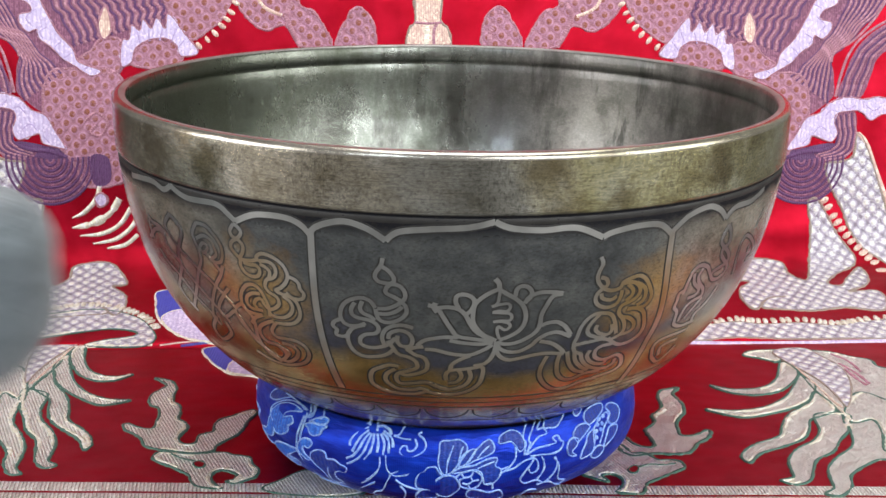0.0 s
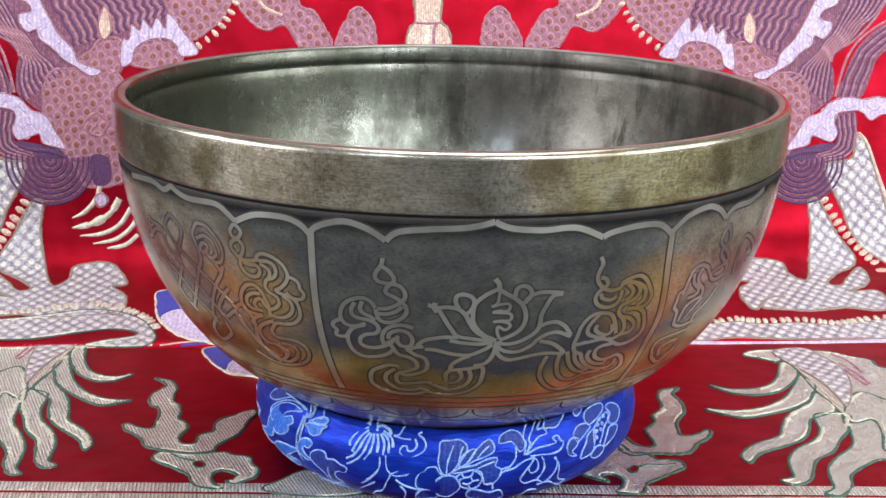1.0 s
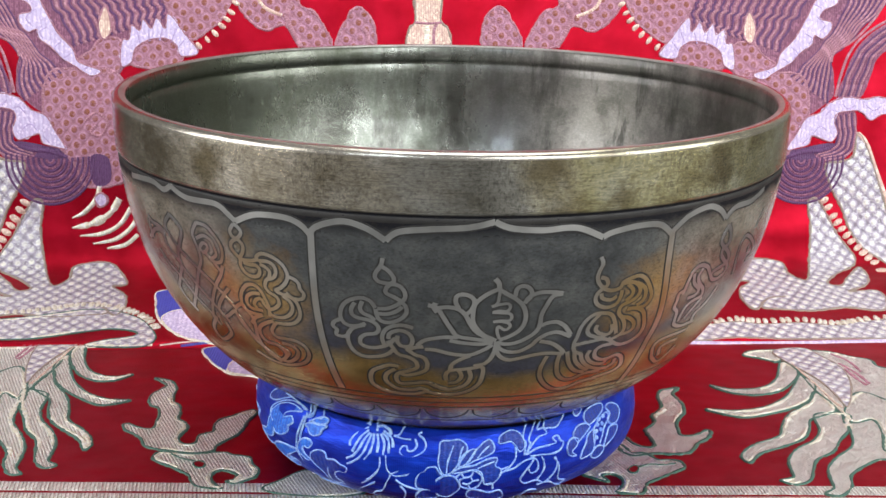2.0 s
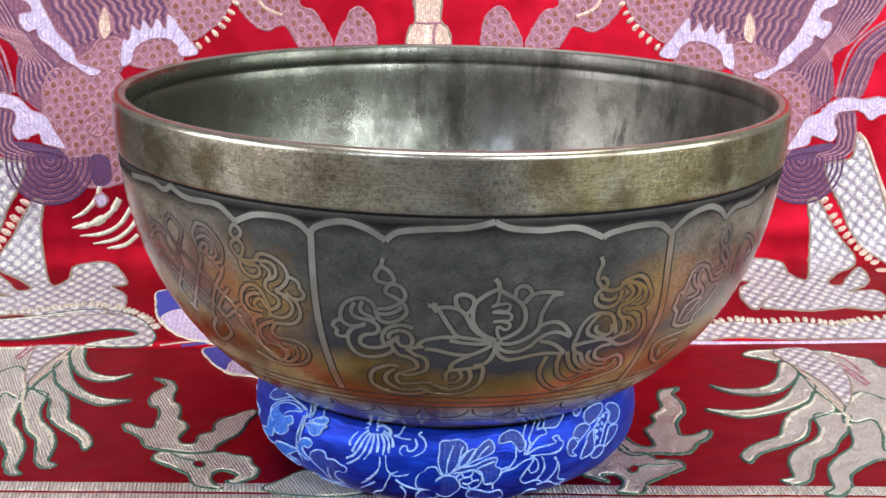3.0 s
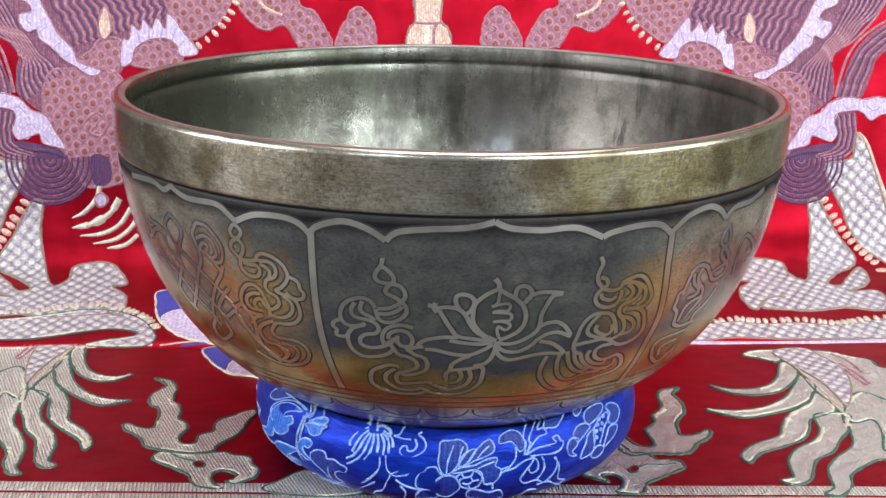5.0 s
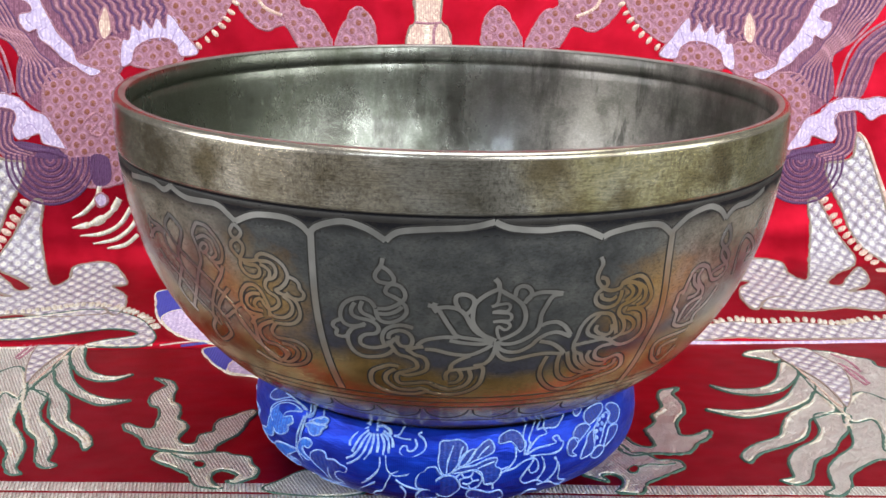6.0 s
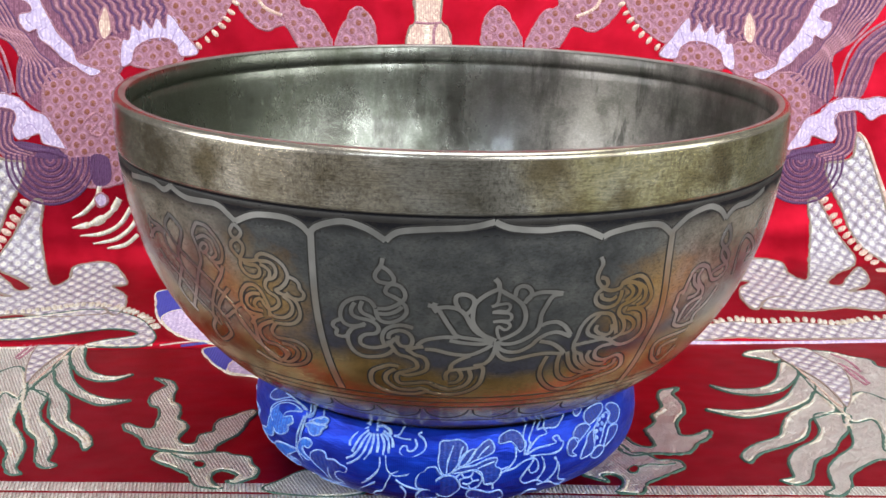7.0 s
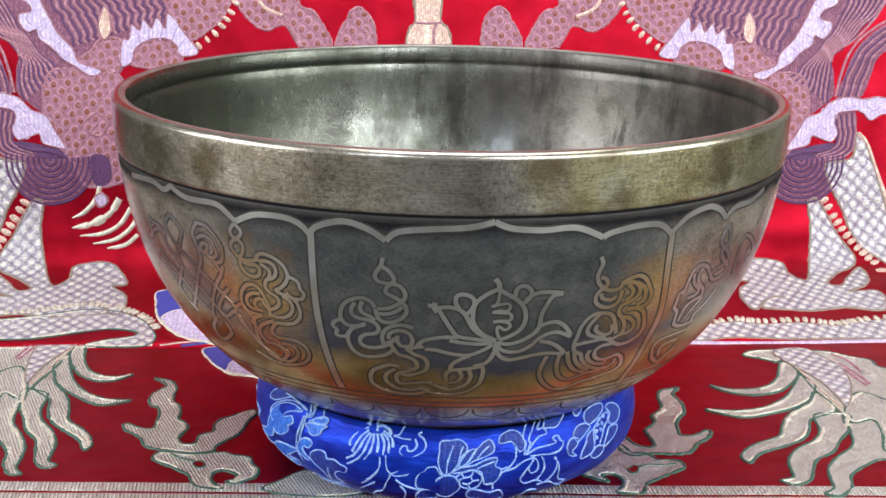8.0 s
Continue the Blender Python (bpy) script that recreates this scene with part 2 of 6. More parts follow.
def bright_line():
    m = Mat("engraved_bronze", 0.3, 0.85)
    n = m.noise(m.obj(40, 40, 40), 1.0, 3)
    z = m.put("ShaderNodeSeparateXYZ", Vector=m.put("ShaderNodeTexCoord").outputs["Object"]).outputs[2]
    warm = m.ramp(m.math("MULTIPLY", m.math("ADD", z, m.math("MULTIPLY", m.math("SUBTRACT", n, 0.5), 0.05)), 10.0), (0.76, 1.0), (0.95, 0.0))
    warm = m.math("MAXIMUM", m.math("MULTIPLY", warm, 0.7), m.math("MAXIMUM", m.near(-31, 0.098, 0.030, 0.3, n), m.near(32, 0.102, 0.028, 0.3, n)))
    c = m.mix(warm, m.ramp(n, (0.35, (0.34, 0.335, 0.315)), (0.65, (0.62, 0.61, 0.575))), m.ramp(n, (0.3, (0.42, 0.27, 0.11)), (0.7, (0.80, 0.56, 0.26))))
    m.color(c)
    m.bump(m.noise(m.obj(500, 500, 500), 1.0, 2), 0.0001, 0.4)
    return m.m


def plain(name, a, b, scale, rough, bump=0.0005):
    m = Mat(name, rough)
    n = m.noise(m.obj(1, 1, 1), scale, 4)
    m.color(m.ramp(n, (0.3, a), (0.7, b)))
    m.bump(m.noise(m.obj(1, 1, 1), scale * 8, 3), bump, 0.5)
    return m.m


def felt():
    m = Mat("felt", 0.95)
    n = m.noise(m.obj(1, 1, 6), 60, 4)
    m.color(m.ramp(n, (0.3, (0.065, 0.08, 0.09)), (0.7, (0.16, 0.19, 0.205))))
    m.b.inputs["Sheen Weight"].default_value = 0.4
    m.bump(m.noise(m.obj(1, 1, 4), 400, 3), 0.0008, 0.8)
    return m.m


RED_SATIN, BLUE_SATIN, BRONZE, ENGRAVED, FELT = red_satin(), blue_satin(), bronze(), bright_line(), felt()
DARK_GROOVE = plain("dark_groove", (0.012, 0.011, 0.010), (0.030, 0.027, 0.024), 120, 0.6, 0.0001)
WOOD = plain("wood", (0.42, 0.33, 0.20), (0.52, 0.42, 0.27), 40, 0.5, 0.0002)
PLASTER = plain("plaster", (0.30, 0.29, 0.28), (0.36, 0.35, 0.34), 3, 0.9)
FLOORING = plain("flooring", (0.085, 0.083, 0.080), (0.12, 0.118, 0.114), 6, 0.5)
SILVER = thread("silver_thread", (1.0, 1.0, 0.94), (0.38, 0.30, 0.26), 0.22, -24, 0.4, 0.30)
SCALE_SILVER = scales("silver_scales", (0.88, 0.87, 0.78), (0.56, 0.52, 0.61), (0.24, 0.20, 0.25), 0.175, 0.35)
SCALE_MAUVE = scales("mauve_scales", (0.27, 0.08, 0.04), (0.50, 0.25, 0.36), (0.32, 0.13, 0.17), 0.165)
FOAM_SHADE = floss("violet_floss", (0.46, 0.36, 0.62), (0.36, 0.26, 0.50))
LILAC = floss("lilac_floss", (0.72, 0.63, 0.84), (0.50, 0.39, 0.64), 0, 0.55, 0.12)
MAUVE = floss("mauve_floss", (0.30, 0.11, 0.19), (0.15, 0.04, 0.09))
PURPLE = floss("purple_floss", (0.085, 0.022, 0.10), (0.13, 0.045, 0.15))
CREAM = floss("cream_floss", (0.84, 0.68, 0.56), (0.58, 0.33, 0.28), 0.1)
ROSE = floss("rose_floss", (0.46, 0.23, 0.29), (0.30, 0.11, 0.15))
GREEN_EDGE = floss("green_floss", (0.025, 0.10, 0.075), (0.07, 0.15, 0.11))
GREY_EDGE = floss("grey_floss", (0.22, 0.17, 0.14), (0.40, 0.32, 0.26))
BEAD = floss("bright_thread", (0.90, 0.88, 0.74), (0.62, 0.55, 0.42), 0.3, 0.35)
BLUE_FLOSS = floss("blue_floss", (0.035, 0.05, 0.38), (0.06, 0.08, 0.45))
SKY_FLOSS = floss("sky_floss", (0.025, 0.22, 0.92), (0.012, 0.09, 0.60), 0, 0.4)
ROYAL_FLOSS = floss("royal_floss", (0.002, 0.020, 0.24), (0.004, 0.055, 0.44), 0, 0.4)
PALE_FLOSS = floss("pale_floss", (0.42, 0.62, 1.0), (0.12, 0.30, 0.85), 0, 0.45)


# ---- surfaces: each gives a place and a normal from two coordinates ----
RIM = 0.162
BOWL_H, BOWL_R, BOWL_A, BOWL_B = 0.140, 0.140, 2.365, 2.285
CREASE_Y, CREASE_TURN = 0.1216, 4.689
CX = Vector((math.cos(radians(CREASE_TURN)), math.sin(radians(CREASE_TURN)), 0))
CN = Vector((-CX.y, CX.x, 0))
# section of the hanging cloth: a low slope, a bend, then steeply up
SLOPE, STEEP, BEND0, BEND1 = 10.0, 79.0, 86.0, 132.0


def back_section(v):
    """How far back, how high, and the slope there, for a length up the cloth in millimetres."""
    p0, p1 = radians(SLOPE), radians(STEEP)
    k = (p1 - p0) / (BEND1 - BEND0)
    a = min(v, BEND0)
    y, z, q = a * math.cos(p0), a * math.sin(p0), p0
    if v > BEND0:
        q = p0 + k * (min(v, BEND1) - BEND0)
        y, z = y + (math.sin(q) - math.sin(p0)) / k, z + (math.cos(p0) - math.cos(q)) / k
    if v > BEND1:
        y, z = y + (v - BEND1) * math.cos(p1), z + (v - BEND1) * math.sin(p1)
    return y, z, q


def soft_wave(u, v, size):
    return noise.noise(Vector((u / size, v / size, 3.1)))


def on_floor(u, v):
    """Millimetres across and away on the lying cloth."""
    h = 0.7 * soft_wave(u, v, 70) + 0.25 * soft_wave(u + 90, v, 25)
    return Vector((u / 1000, v / 1000, 0.001 + h / 1000)), Vector((0, 0, 1))


def on_back(u, v):
    """Millimetres along the crease and up the hanging cloth."""
    h = (1.6 * soft_wave(u, v, 90) + 0.5 * soft_wave(u, v + 40, 30)) * min(1, max(0, v) / 60)
    y, z, q = back_section(v)
    face = Vector((0, 0, 1)) * math.cos(q) - CN * math.sin(q)
    return Vector((0, CREASE_Y, 0.001)) + CX * (u / 1000) + CN * (y / 1000) + Vector((0, 0, z / 1000)) + face * (h / 1000), face


def bowl_radius(s):
    return BOWL_R * max(0.0, 1 - min(1.0, s / BOWL_H) ** BOWL_A) ** (1 / BOWL_B)


def on_bowl(a, s):
    """Degrees round from the front and millimetres below the rim, on the outside."""
    s /= 1000
    r = bowl_radius(s) + 0.0005 * min(1, max(0, (0.0215 - s) / 0.0006))
    n = Vector((bowl_radius(s - 0.001) - bowl_radius(s + 0.001), 0.002))
    n.normalize()
    t = radians(a)
    out = Vector((math.sin(t), -math.cos(t), 0))
    return out * r + Vector((0, 0, RIM - s)), out * n.y - Vector((0, 0, 1)) * n.x


CUSH_R, CUSH_W, CUSH_Z, CUSH_H = 0.050, 0.0345, 0.0235, 0.0235


def cushion_profile(b):
    """b degrees round the section, from straight out; positive upward."""
    c, s = math.cos(radians(b)), math.sin(radians(b))
    r = CUSH_R + CUSH_W * math.copysign(abs(c) ** 0.88, c)
    z = CUSH_Z + CUSH_H * math.copysign(abs(s) ** 0.88, s)
    q = min(1.0, r / BOWL_R) ** BOWL_B
    return r, max(0.0008, min(z, RIM - BOWL_H * (1 - q) ** (1 / BOWL_A) - 0.0006))


def on_cushion(a, b):
    r, z = cushion_profile(b)
    r2, z2 = cushion_profile(b + 1)
    r1, z1 = cushion_profile(b - 1)
    n = Vector((z2 - z1, r1 - r2))
    n.normalize()
    t = radians(a)
    out = Vector((math.sin(t), -math.cos(t), 0))
    puff = 0.0012 * noise.noise(Vector((a / 14, b / 30, 0.5)))
    return out * (r + puff) + Vector((0, 0, z)), out * n.x + Vector((0, 0, n.y))


# ---- mesh helpers ----


def part(name, bm, material, parent=None, label="", smooth=True):
    me = bpy.data.meshes.new(name)
    bm.normal_update()
    bm.to_mesh(me)
    bm.free()
    for p in me.polygons:
        p.use_smooth = smooth
    me.materials.append(material)
    ob = new(name, me)
    ob.parent = parent
    return tagged(ob, label)


def grid_mesh(place, us, vs, closed=False):
    """A sheet of quads over two lists of coordinates; place(u, v) gives the vertex."""
    bm = bmesh.new()
    layer = bm.loops.layers.uv.new("UVMap")
    rows = [[bm.verts.new(place(u, v)) for u in us] for v in vs]
    n = len(us)
    for j in range(len(vs) - 1):
        for i in range(n if closed else n - 1):
            k = (i + 1) % n
            try:
                f = bm.faces.new((rows[j][i], rows[j][k], rows[j + 1][k], rows[j + 1][i]))
            except ValueError:
                continue
            for loop, (a, b) in zip(f.loops, ((i, j), (i + 1, j), (i + 1, j + 1), (i, j + 1))):
                loop[layer].uv = (us[a] if a < n else us[0] + 360, vs[b])
    return bm


def spin(profile, n=128):
    """A body of revolution from (radius, height) pairs."""
    bm = bmesh.new()
    rows = [[bm.verts.new((r * math.cos(2 * math.pi * i / n), r * math.sin(2 * math.pi * i / n), z)) for i in range(n)] for r, z in profile]
    for a, b in zip(rows, rows[1:]):
        for i in range(n):
            k = (i + 1) % n
            bm.faces.new((a[i], a[k], b[k], b[i]))
    for row, flip in ((rows[0], True), (rows[-1], False)):
        bm.faces.new(row[::-1] if flip else row)
    bmesh.ops.recalc_face_normals(bm, faces=bm.faces)
    return bm


def box(x0, x1, y0, y1, z0, z1, bm=None):
    bm = bm or bmesh.new()
    vs = bmesh.ops.create_cube(bm, size=1)["verts"]
    for v in vs:
        v.co = Vector((x0 + (v.co.x + 0.5) * (x1 - x0), y0 + (v.co.y + 0.5) * (y1 - y0), z0 + (v.co.z + 0.5) * (z1 - z0)))
    return bm


def glide(pts, step, closed=False):
    """A smooth line through a few points, sampled about every step."""
    pts = [Vector(p) for p in pts]
    n = len(pts)
    out = []
    for i in range(n if closed else n - 1):
        if closed:
            p0, p1, p2, p3 = (pts[(i + k) % n] for k in (-1, 0, 1, 2))
        else:
            p0, p1, p2, p3 = pts[max(i - 1, 0)], pts[i], pts[i + 1], pts[min(i + 2, n - 1)]
        k = max(2, min(14, int((p2 - p1).length / step) + 1))
        for j in range(k):
            t = j / k
            out.append(0.5 * (2 * p1 + (p2 - p0) * t + (2 * p0 - 5 * p1 + 4 * p2 - p3) * t * t + (3 * p1 - p0 - 3 * p2 + p3) * t ** 3))
    if not closed:
        out.append(pts[-1])
    return out


def ribbon(bm, surface, pts, width, lift, taper=(1, 1), closed=False, step=2.5, unit=None, sink=0.15, rag=0.0, flat=False):
    """A domed band along a smooth line on a surface. width and lift in millimetres; taper: share of the width at both ends."""
    layer = bm.loops.layers.uv.verify()
    line = glide(pts, step, closed)
    places = [surface(p.x, p.y) for p in line]
    n = len(line)
    rows, run = [], 0.0
    shoulder, edge = (0.95, 1.0) if flat else (0.8, 0.75)
    for i in range(n):
        q, nrm = places[i]
        a = places[(i - 1) % n if closed else max(i - 1, 0)][0]
        b = places[(i + 1) % n if closed else min(i + 1, n - 1)][0]
        side = nrm.cross(b - a)
        if side.length < 1e-9:
            side = nrm.orthogonal()
        side.normalize()
        if i:
            run += (q - places[i - 1][0]).length * 1000
        t = i / (n - 1)
        w = width / 2000 * (1 + (taper[0] - 1) * max(0, 1 - t * 3) + (taper[1] - 1) * max(0, t * 3 - 2))
        w *= 1 + rag * noise.noise(Vector((run / 2.5, w * 999, pts[0][0])))
        up = nrm * (lift / 1000)
        low = -nrm * (sink / 1000)
        rows.append(([bm.verts.new(v) for v in (q - side * w + low, q - side * w * shoulder + up * edge, q + up, q + side * w * shoulder + up * edge, q + side * w + low)], run))
    for i in range(n if closed else n - 1):
        (r0, l0), (r1, l1) = rows[i], rows[(i + 1) % n]
        for k in range(4):
            f = bm.faces.new((r0[k], r0[k + 1], r1[k + 1], r1[k]))
            for loop, uv in zip(f.loops, ((l0, k), (l0, k + 1), (l1, k + 1), (l1, k))):
                loop[layer].uv = uv
    return bm


def inside_line(p, line):
    """Whether a point lies within a closed line."""
    odd = False
    for a, b in zip(line, line[1:] + line[:1]):
        if (a.y > p.y) != (b.y > p.y) and p.x < a.x + (p.y - a.y) * (b.x - a.x) / (b.y - a.y):
            odd = not odd
    return odd


def patch(bm, surface, pts, lift, step=3.0, jag=0.0):
    """A raised piece of embroidery inside a smooth closed outline; its edge steps down to the ground cloth."""
    layer = bm.loops.layers.uv.verify()
    line = glide(pts, step, True)
    if jag:
        mid = sum(line, Vector((0, 0))) / len(line)
        line = [p + (p - mid).normalized() * jag * (noise.noise(Vector((p.x / 3, p.y / 3, 1.7))) + 0.7 * noise.noise(Vector((p.x / 0.9, p.y / 0.9, 4.2)))) for p in line]
    top, low, uvs = [], [], {}
    for p in line:
        q, nrm = surface(p.x, p.y)
        v = bm.verts.new(q + nrm * (lift / 1000))
        top.append(v)
        uvs[v] = (p.x, p.y)
        v = bm.verts.new(q - nrm * 0.0004)
        low.append(v)
        uvs[v] = (p.x, p.y)
    n = len(top)
    faces = [bm.faces.new((top[i], low[i], low[(i + 1) % n], top[(i + 1) % n])) for i in range(n)]
    # inside: an even scatter of points, so that the piece follows the cloth
    xs, ys = [p.x for p in line], [p.y for p in line]
    cell = max(4.5,  (max(xs) - min(xs)) / 40)
    seeds = list(line)
    for i in range(int((max(xs) - min(xs)) / cell) + 1):
        for j in range(int((max(ys) - min(ys)) / cell) + 1):
            seeds.append(Vector((min(xs) + (i + 0.5 * (j % 2)) * cell, min(ys) + j * cell)))
    verts, _, tris, origin, _, _ = geometry.delaunay_2d_cdt(seeds, [(i, (i + 1) % n) for i in range(n)], [], 2, 1e-4)
    made = {}
    for k, p in enumerate(verts):
        first = next((o for o in origin[k] if o < n), None)
        if first is None:
            q, nrm = surface(p.x, p.y)
            made[k] = bm.verts.new(q + nrm * (lift / 1000))
            uvs[made[k]] = (p.x, p.y)
        else:
            made[k] = top[first]
    for tri in tris:
        mid = (verts[tri[0]] + verts[tri[1]] + verts[tri[2]]) / 3
        if not inside_line(mid, line):
            continue
        try:
            faces.append(bm.faces.new([made[k] for k in tri]))
        except ValueError:
            continue
    bmesh.ops.delete(bm, geom=[v for v in bm.verts if not v.link_faces], context="VERTS")
    for f in faces:
        for loop in f.loops:
            loop[layer].uv = uvs.get(loop.vert, (0, 0))
        f.normal_update()
    look_out = surface(*line[0])[1]
    for f in faces:
        if len(f.verts) == 3 and f.normal.dot(look_out) < 0:
            f.normal_flip()
    return bm


# ---- room: plain walls that close the place ----
def room():
    wall, t = PLASTER, 0.12
    for name, size, mat in (("floor", (-2, 2, -2, 2, -0.12, -0.004), FLOORING), ("wall_north", (-2, 2, 2, 2 + t, -0.12, 2.4), wall)):
        kind = name.split("_")[0]
        tagged(part(name, box(*size), mat, smooth=False), "plain " + ("dark grey floor" if kind == "floor" else "painted wall") + " closing the room", kind, kind="structure")
    # ceiling with an opening for the skylight
    bm = bmesh.new()
    for s in ((-2.12, -0.6, -2.12, 2.12), (1.0, 2.12, -2.12, 2.12), (-0.6, 1.0, -2.12, -0.7), (-0.6, 1.0, 1.4, 2.12)):
        box(*s, 2.4, 2.5, bm)
    tagged(part("ceiling", bm, wall, smooth=False), "plain white ceiling with a skylight opening", "ceiling", kind="structure")
    for name, x, y0, y1 in (("wall_east", 2, -1.47, 0.07), ("wall_west", -2 - t, -1.57, -0.03)):
        bm = bmesh.new()
        for s in ((-2.12, 2.12, -0.12, 0.18), (-2.12, 2.12, 1.52, 2.4), (-2.12, y0, 0.18, 1.52), (y1, 2.12, 0.18, 1.52)):
            box(x, x + t, s[0], s[1], s[2], s[3], bm)
        tagged(part(name, bm, wall, smooth=False), "plain painted wall with a window opening", "wall", kind="structure")
    # wall behind the camera with a wide and a narrow window opening
    bm = bmesh.new()
    for s in ((-2, -1.02, -0.12, 2.4), (-1.02, -0.64, -0.12, 0.8), (-1.02, -0.64, 1.64, 2.4), (-0.64, 0.50, -0.12, 2.4), (0.50, 1.74, -0.12, 0.53), (0.50, 1.74, 1.77, 2.4), (1.74, 2, -0.12, 2.4)):
        box(s[0], s[1], -2 - t, -2, s[2], s[3], bm)
    tagged(part("wall_south", bm, wall, smooth=False), "plain painted wall with two window openings", "wall", kind="structure")


room()


# ---- brocade cloth: lying part and hanging part ----
def cloth():
    us = [-320 + 10 * i for i in range(65)]
    vs = [-90 + 10 * i for i in range(30)]
    lying = grid_mesh(lambda u, v: on_floor(u, min(v + 0.028 * u * (v < 0), 1000 * (CREASE_Y + u / 1000 * CX.y / CX.x)))[0], us, vs)
    low = part("brocade_cloth", lying, RED_SATIN)
    tagged(low, "red satin brocade cloth lying flat, woven with silver flames", "cloth")
    hang = grid_mesh(lambda u, v: on_back(u, v)[0], us, [10 * i for i in range(42)])
    back = part("backdrop_cloth", hang, RED_SATIN)
    tagged(back, "red satin brocade hanging behind, embroidered with scaly beasts and waves", "cloth")
    for ob in (low, back):
        thick = ob.modifiers.new("thickness", "SOLIDIFY")
        thick.thickness, thick.offset = 0.0008, -1
    return low, back


LYING, HANGING = cloth()


# ---- cushion ----
def cushion():
    bs = [-86 + 4 * i for i in range(61)]
    bm = grid_mesh(lambda a, b: on_cushion(a, b)[0], [3 * i for i in range(120)], bs, closed=True)
    ob = part("ring_cushion", bm, BLUE_SATIN)
    return tagged(ob, "blue satin ring cushion with pale embroidered flowers, under the bowl", "cushion")


CUSHION = cushion()


# ---- singing bowl ----
def bowl():
    thing = tagged(new("singing_bowl"), "large engraved bronze singing bowl with dark patina", "bowl")
    outer = []
    n = 70
    for i in range(n + 1):
        t = i / n * math.pi / 2
        s, r = BOWL_H * math.sin(t) ** (2 / BOWL_A), BOWL_R * math.cos(t) ** (2 / BOWL_B)
        outer.append((max(r, 0.0005), RIM - s, s))
    prof = []
    for k in range(7):  # rounded lip
        a = math.pi / 2 * k / 6
        prof.append((BOWL_R + 0.0005 - 0.0022 * (1 - math.sin(a)), RIM - 0.0022 * (1 - math.cos(a))))
    for s in (0.004, 0.008, 0.012, 0.016, 0.020, 0.0212):
        prof.append((bowl_radius(s) + 0.0005, RIM - s))
    prof.append((bowl_radius(0.0217) - 0.0003, RIM - 0.0217))
    prof.append((bowl_radius(0.0224) - 0.0003, RIM - 0.0224))
    prof.append((bowl_radius(0.0229), RIM - 0.0229))
    prof += [(r, z) for r, z, s in outer if s > 0.0235]
    T = 0.0048
    ins = []
    for i in range(n + 1):
        t = i / n * math.pi / 2
        s, r = (BOWL_H - T) * math.sin(t) ** (2 / BOWL_A), (BOWL_R - T) * math.cos(t) ** (2 / BOWL_B)
        ins.append((max(r, 0.0005), RIM - s, s))
    inside = [(BOWL_R - T + 0.0009, RIM), (BOWL_R - T + 0.0001, RIM - 0.0005), (BOWL_R - T - 0.0004, RIM - 0.002), (BOWL_R - T - 0.0007, RIM - 0.006),
              (BOWL_R - T - 0.0006, RIM - 0.0076), (BOWL_R - T - 0.0001, RIM - 0.0082), (bowl_radius(0.0089) - T + 0.0006, RIM - 0.0089), (bowl_radius(0.0100) - T + 0.0003, RIM - 0.0100)]
    inside += [(r, z) for r, z, s in ins if s > 0.0115]
    bm = bmesh.new()
    N = 192
    path = inside[::-1] + prof
    rows = [[bm.verts.new((r * math.sin(2 * math.pi * i / N), -r * math.cos(2 * math.pi * i / N), z)) for i in range(N)] for r, z in path]
    for a, b in zip(rows, rows[1:]):
        for i in range(N):
            k = (i + 1) % N
            bm.faces.new((a[i], b[i], b[k], a[k]))
    bm.faces.new(rows[0])
    bm.faces.new(rows[-1])
    bmesh.ops.recalc_face_normals(bm, faces=bm.faces)
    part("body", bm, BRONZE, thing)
    return thing


BOWL = bowl()


# ---- woven and engraved motifs ----
def twin_floor(p, back):
    if back:
        u = (p[0] - -52.63) / -0.7914
        return (u, p[1] - -23.11 - 0.1772 * u)
    return (-52.63 + -0.7914 * p[0], p[1] + -23.11 + 0.1772 * p[0])


def twin_back(p, back):
    if back:
        u = (p[0] - -5.73) / -0.9666
        return (u, p[1] - -1.49 - 0.0060 * u)
    return (-5.73 + -0.9666 * p[0], p[1] + -1.49 + 0.0060 * p[0])


LABELS = {"flame_motif": "silver thread flame with green edging", "coral_motif": "silver thread branching coral shape", "scaly_leg": "silver-lilac scaly clawed leg",
          "scaly_body": "silver-lilac scaly beast body", "scaly_tail": "silver scaly tail with bead edge", "foam_crest": "pale lilac wave foam",
          "scaly_hide": "mauve scaly hide", "branch": "mauve scaly branch", "petal_motif": "blue and lilac petal"}


def twins(surface, pts, twin):
    """The outline itself and, if wanted, its mirror image on the other half of the cloth."""
    yield pts
    if twin:
        flip = twin_floor if surface is on_floor else twin_back
        yield [flip(p, sum(q[0] for q in pts) < -15 * len(pts)) for p in reversed(pts)]


def sew(parent, name, surface, material, pts, lift, edge=None, edge_width=1.0, jag=0.0, twin=False, label=""):
    fine = 1.2
    label = label or LABELS.get(name, "")
    for line in twins(surface, pts, twin):
        ob = part(name, patch(bmesh.new(), surface, line, lift, fine, jag), material, parent, label, smooth=False)
        if edge:
            part("edging", ribbon(bmesh.new(), surface, line, edge_width, lift + 0.25, closed=True, step=fine, rag=0.9 if surface is not on_cushion else 0.3), edge, ob)
        if edge is GREEN_EDGE and name != "red_gap":
            bright_runs(ob, surface, line, lift + 0.4)


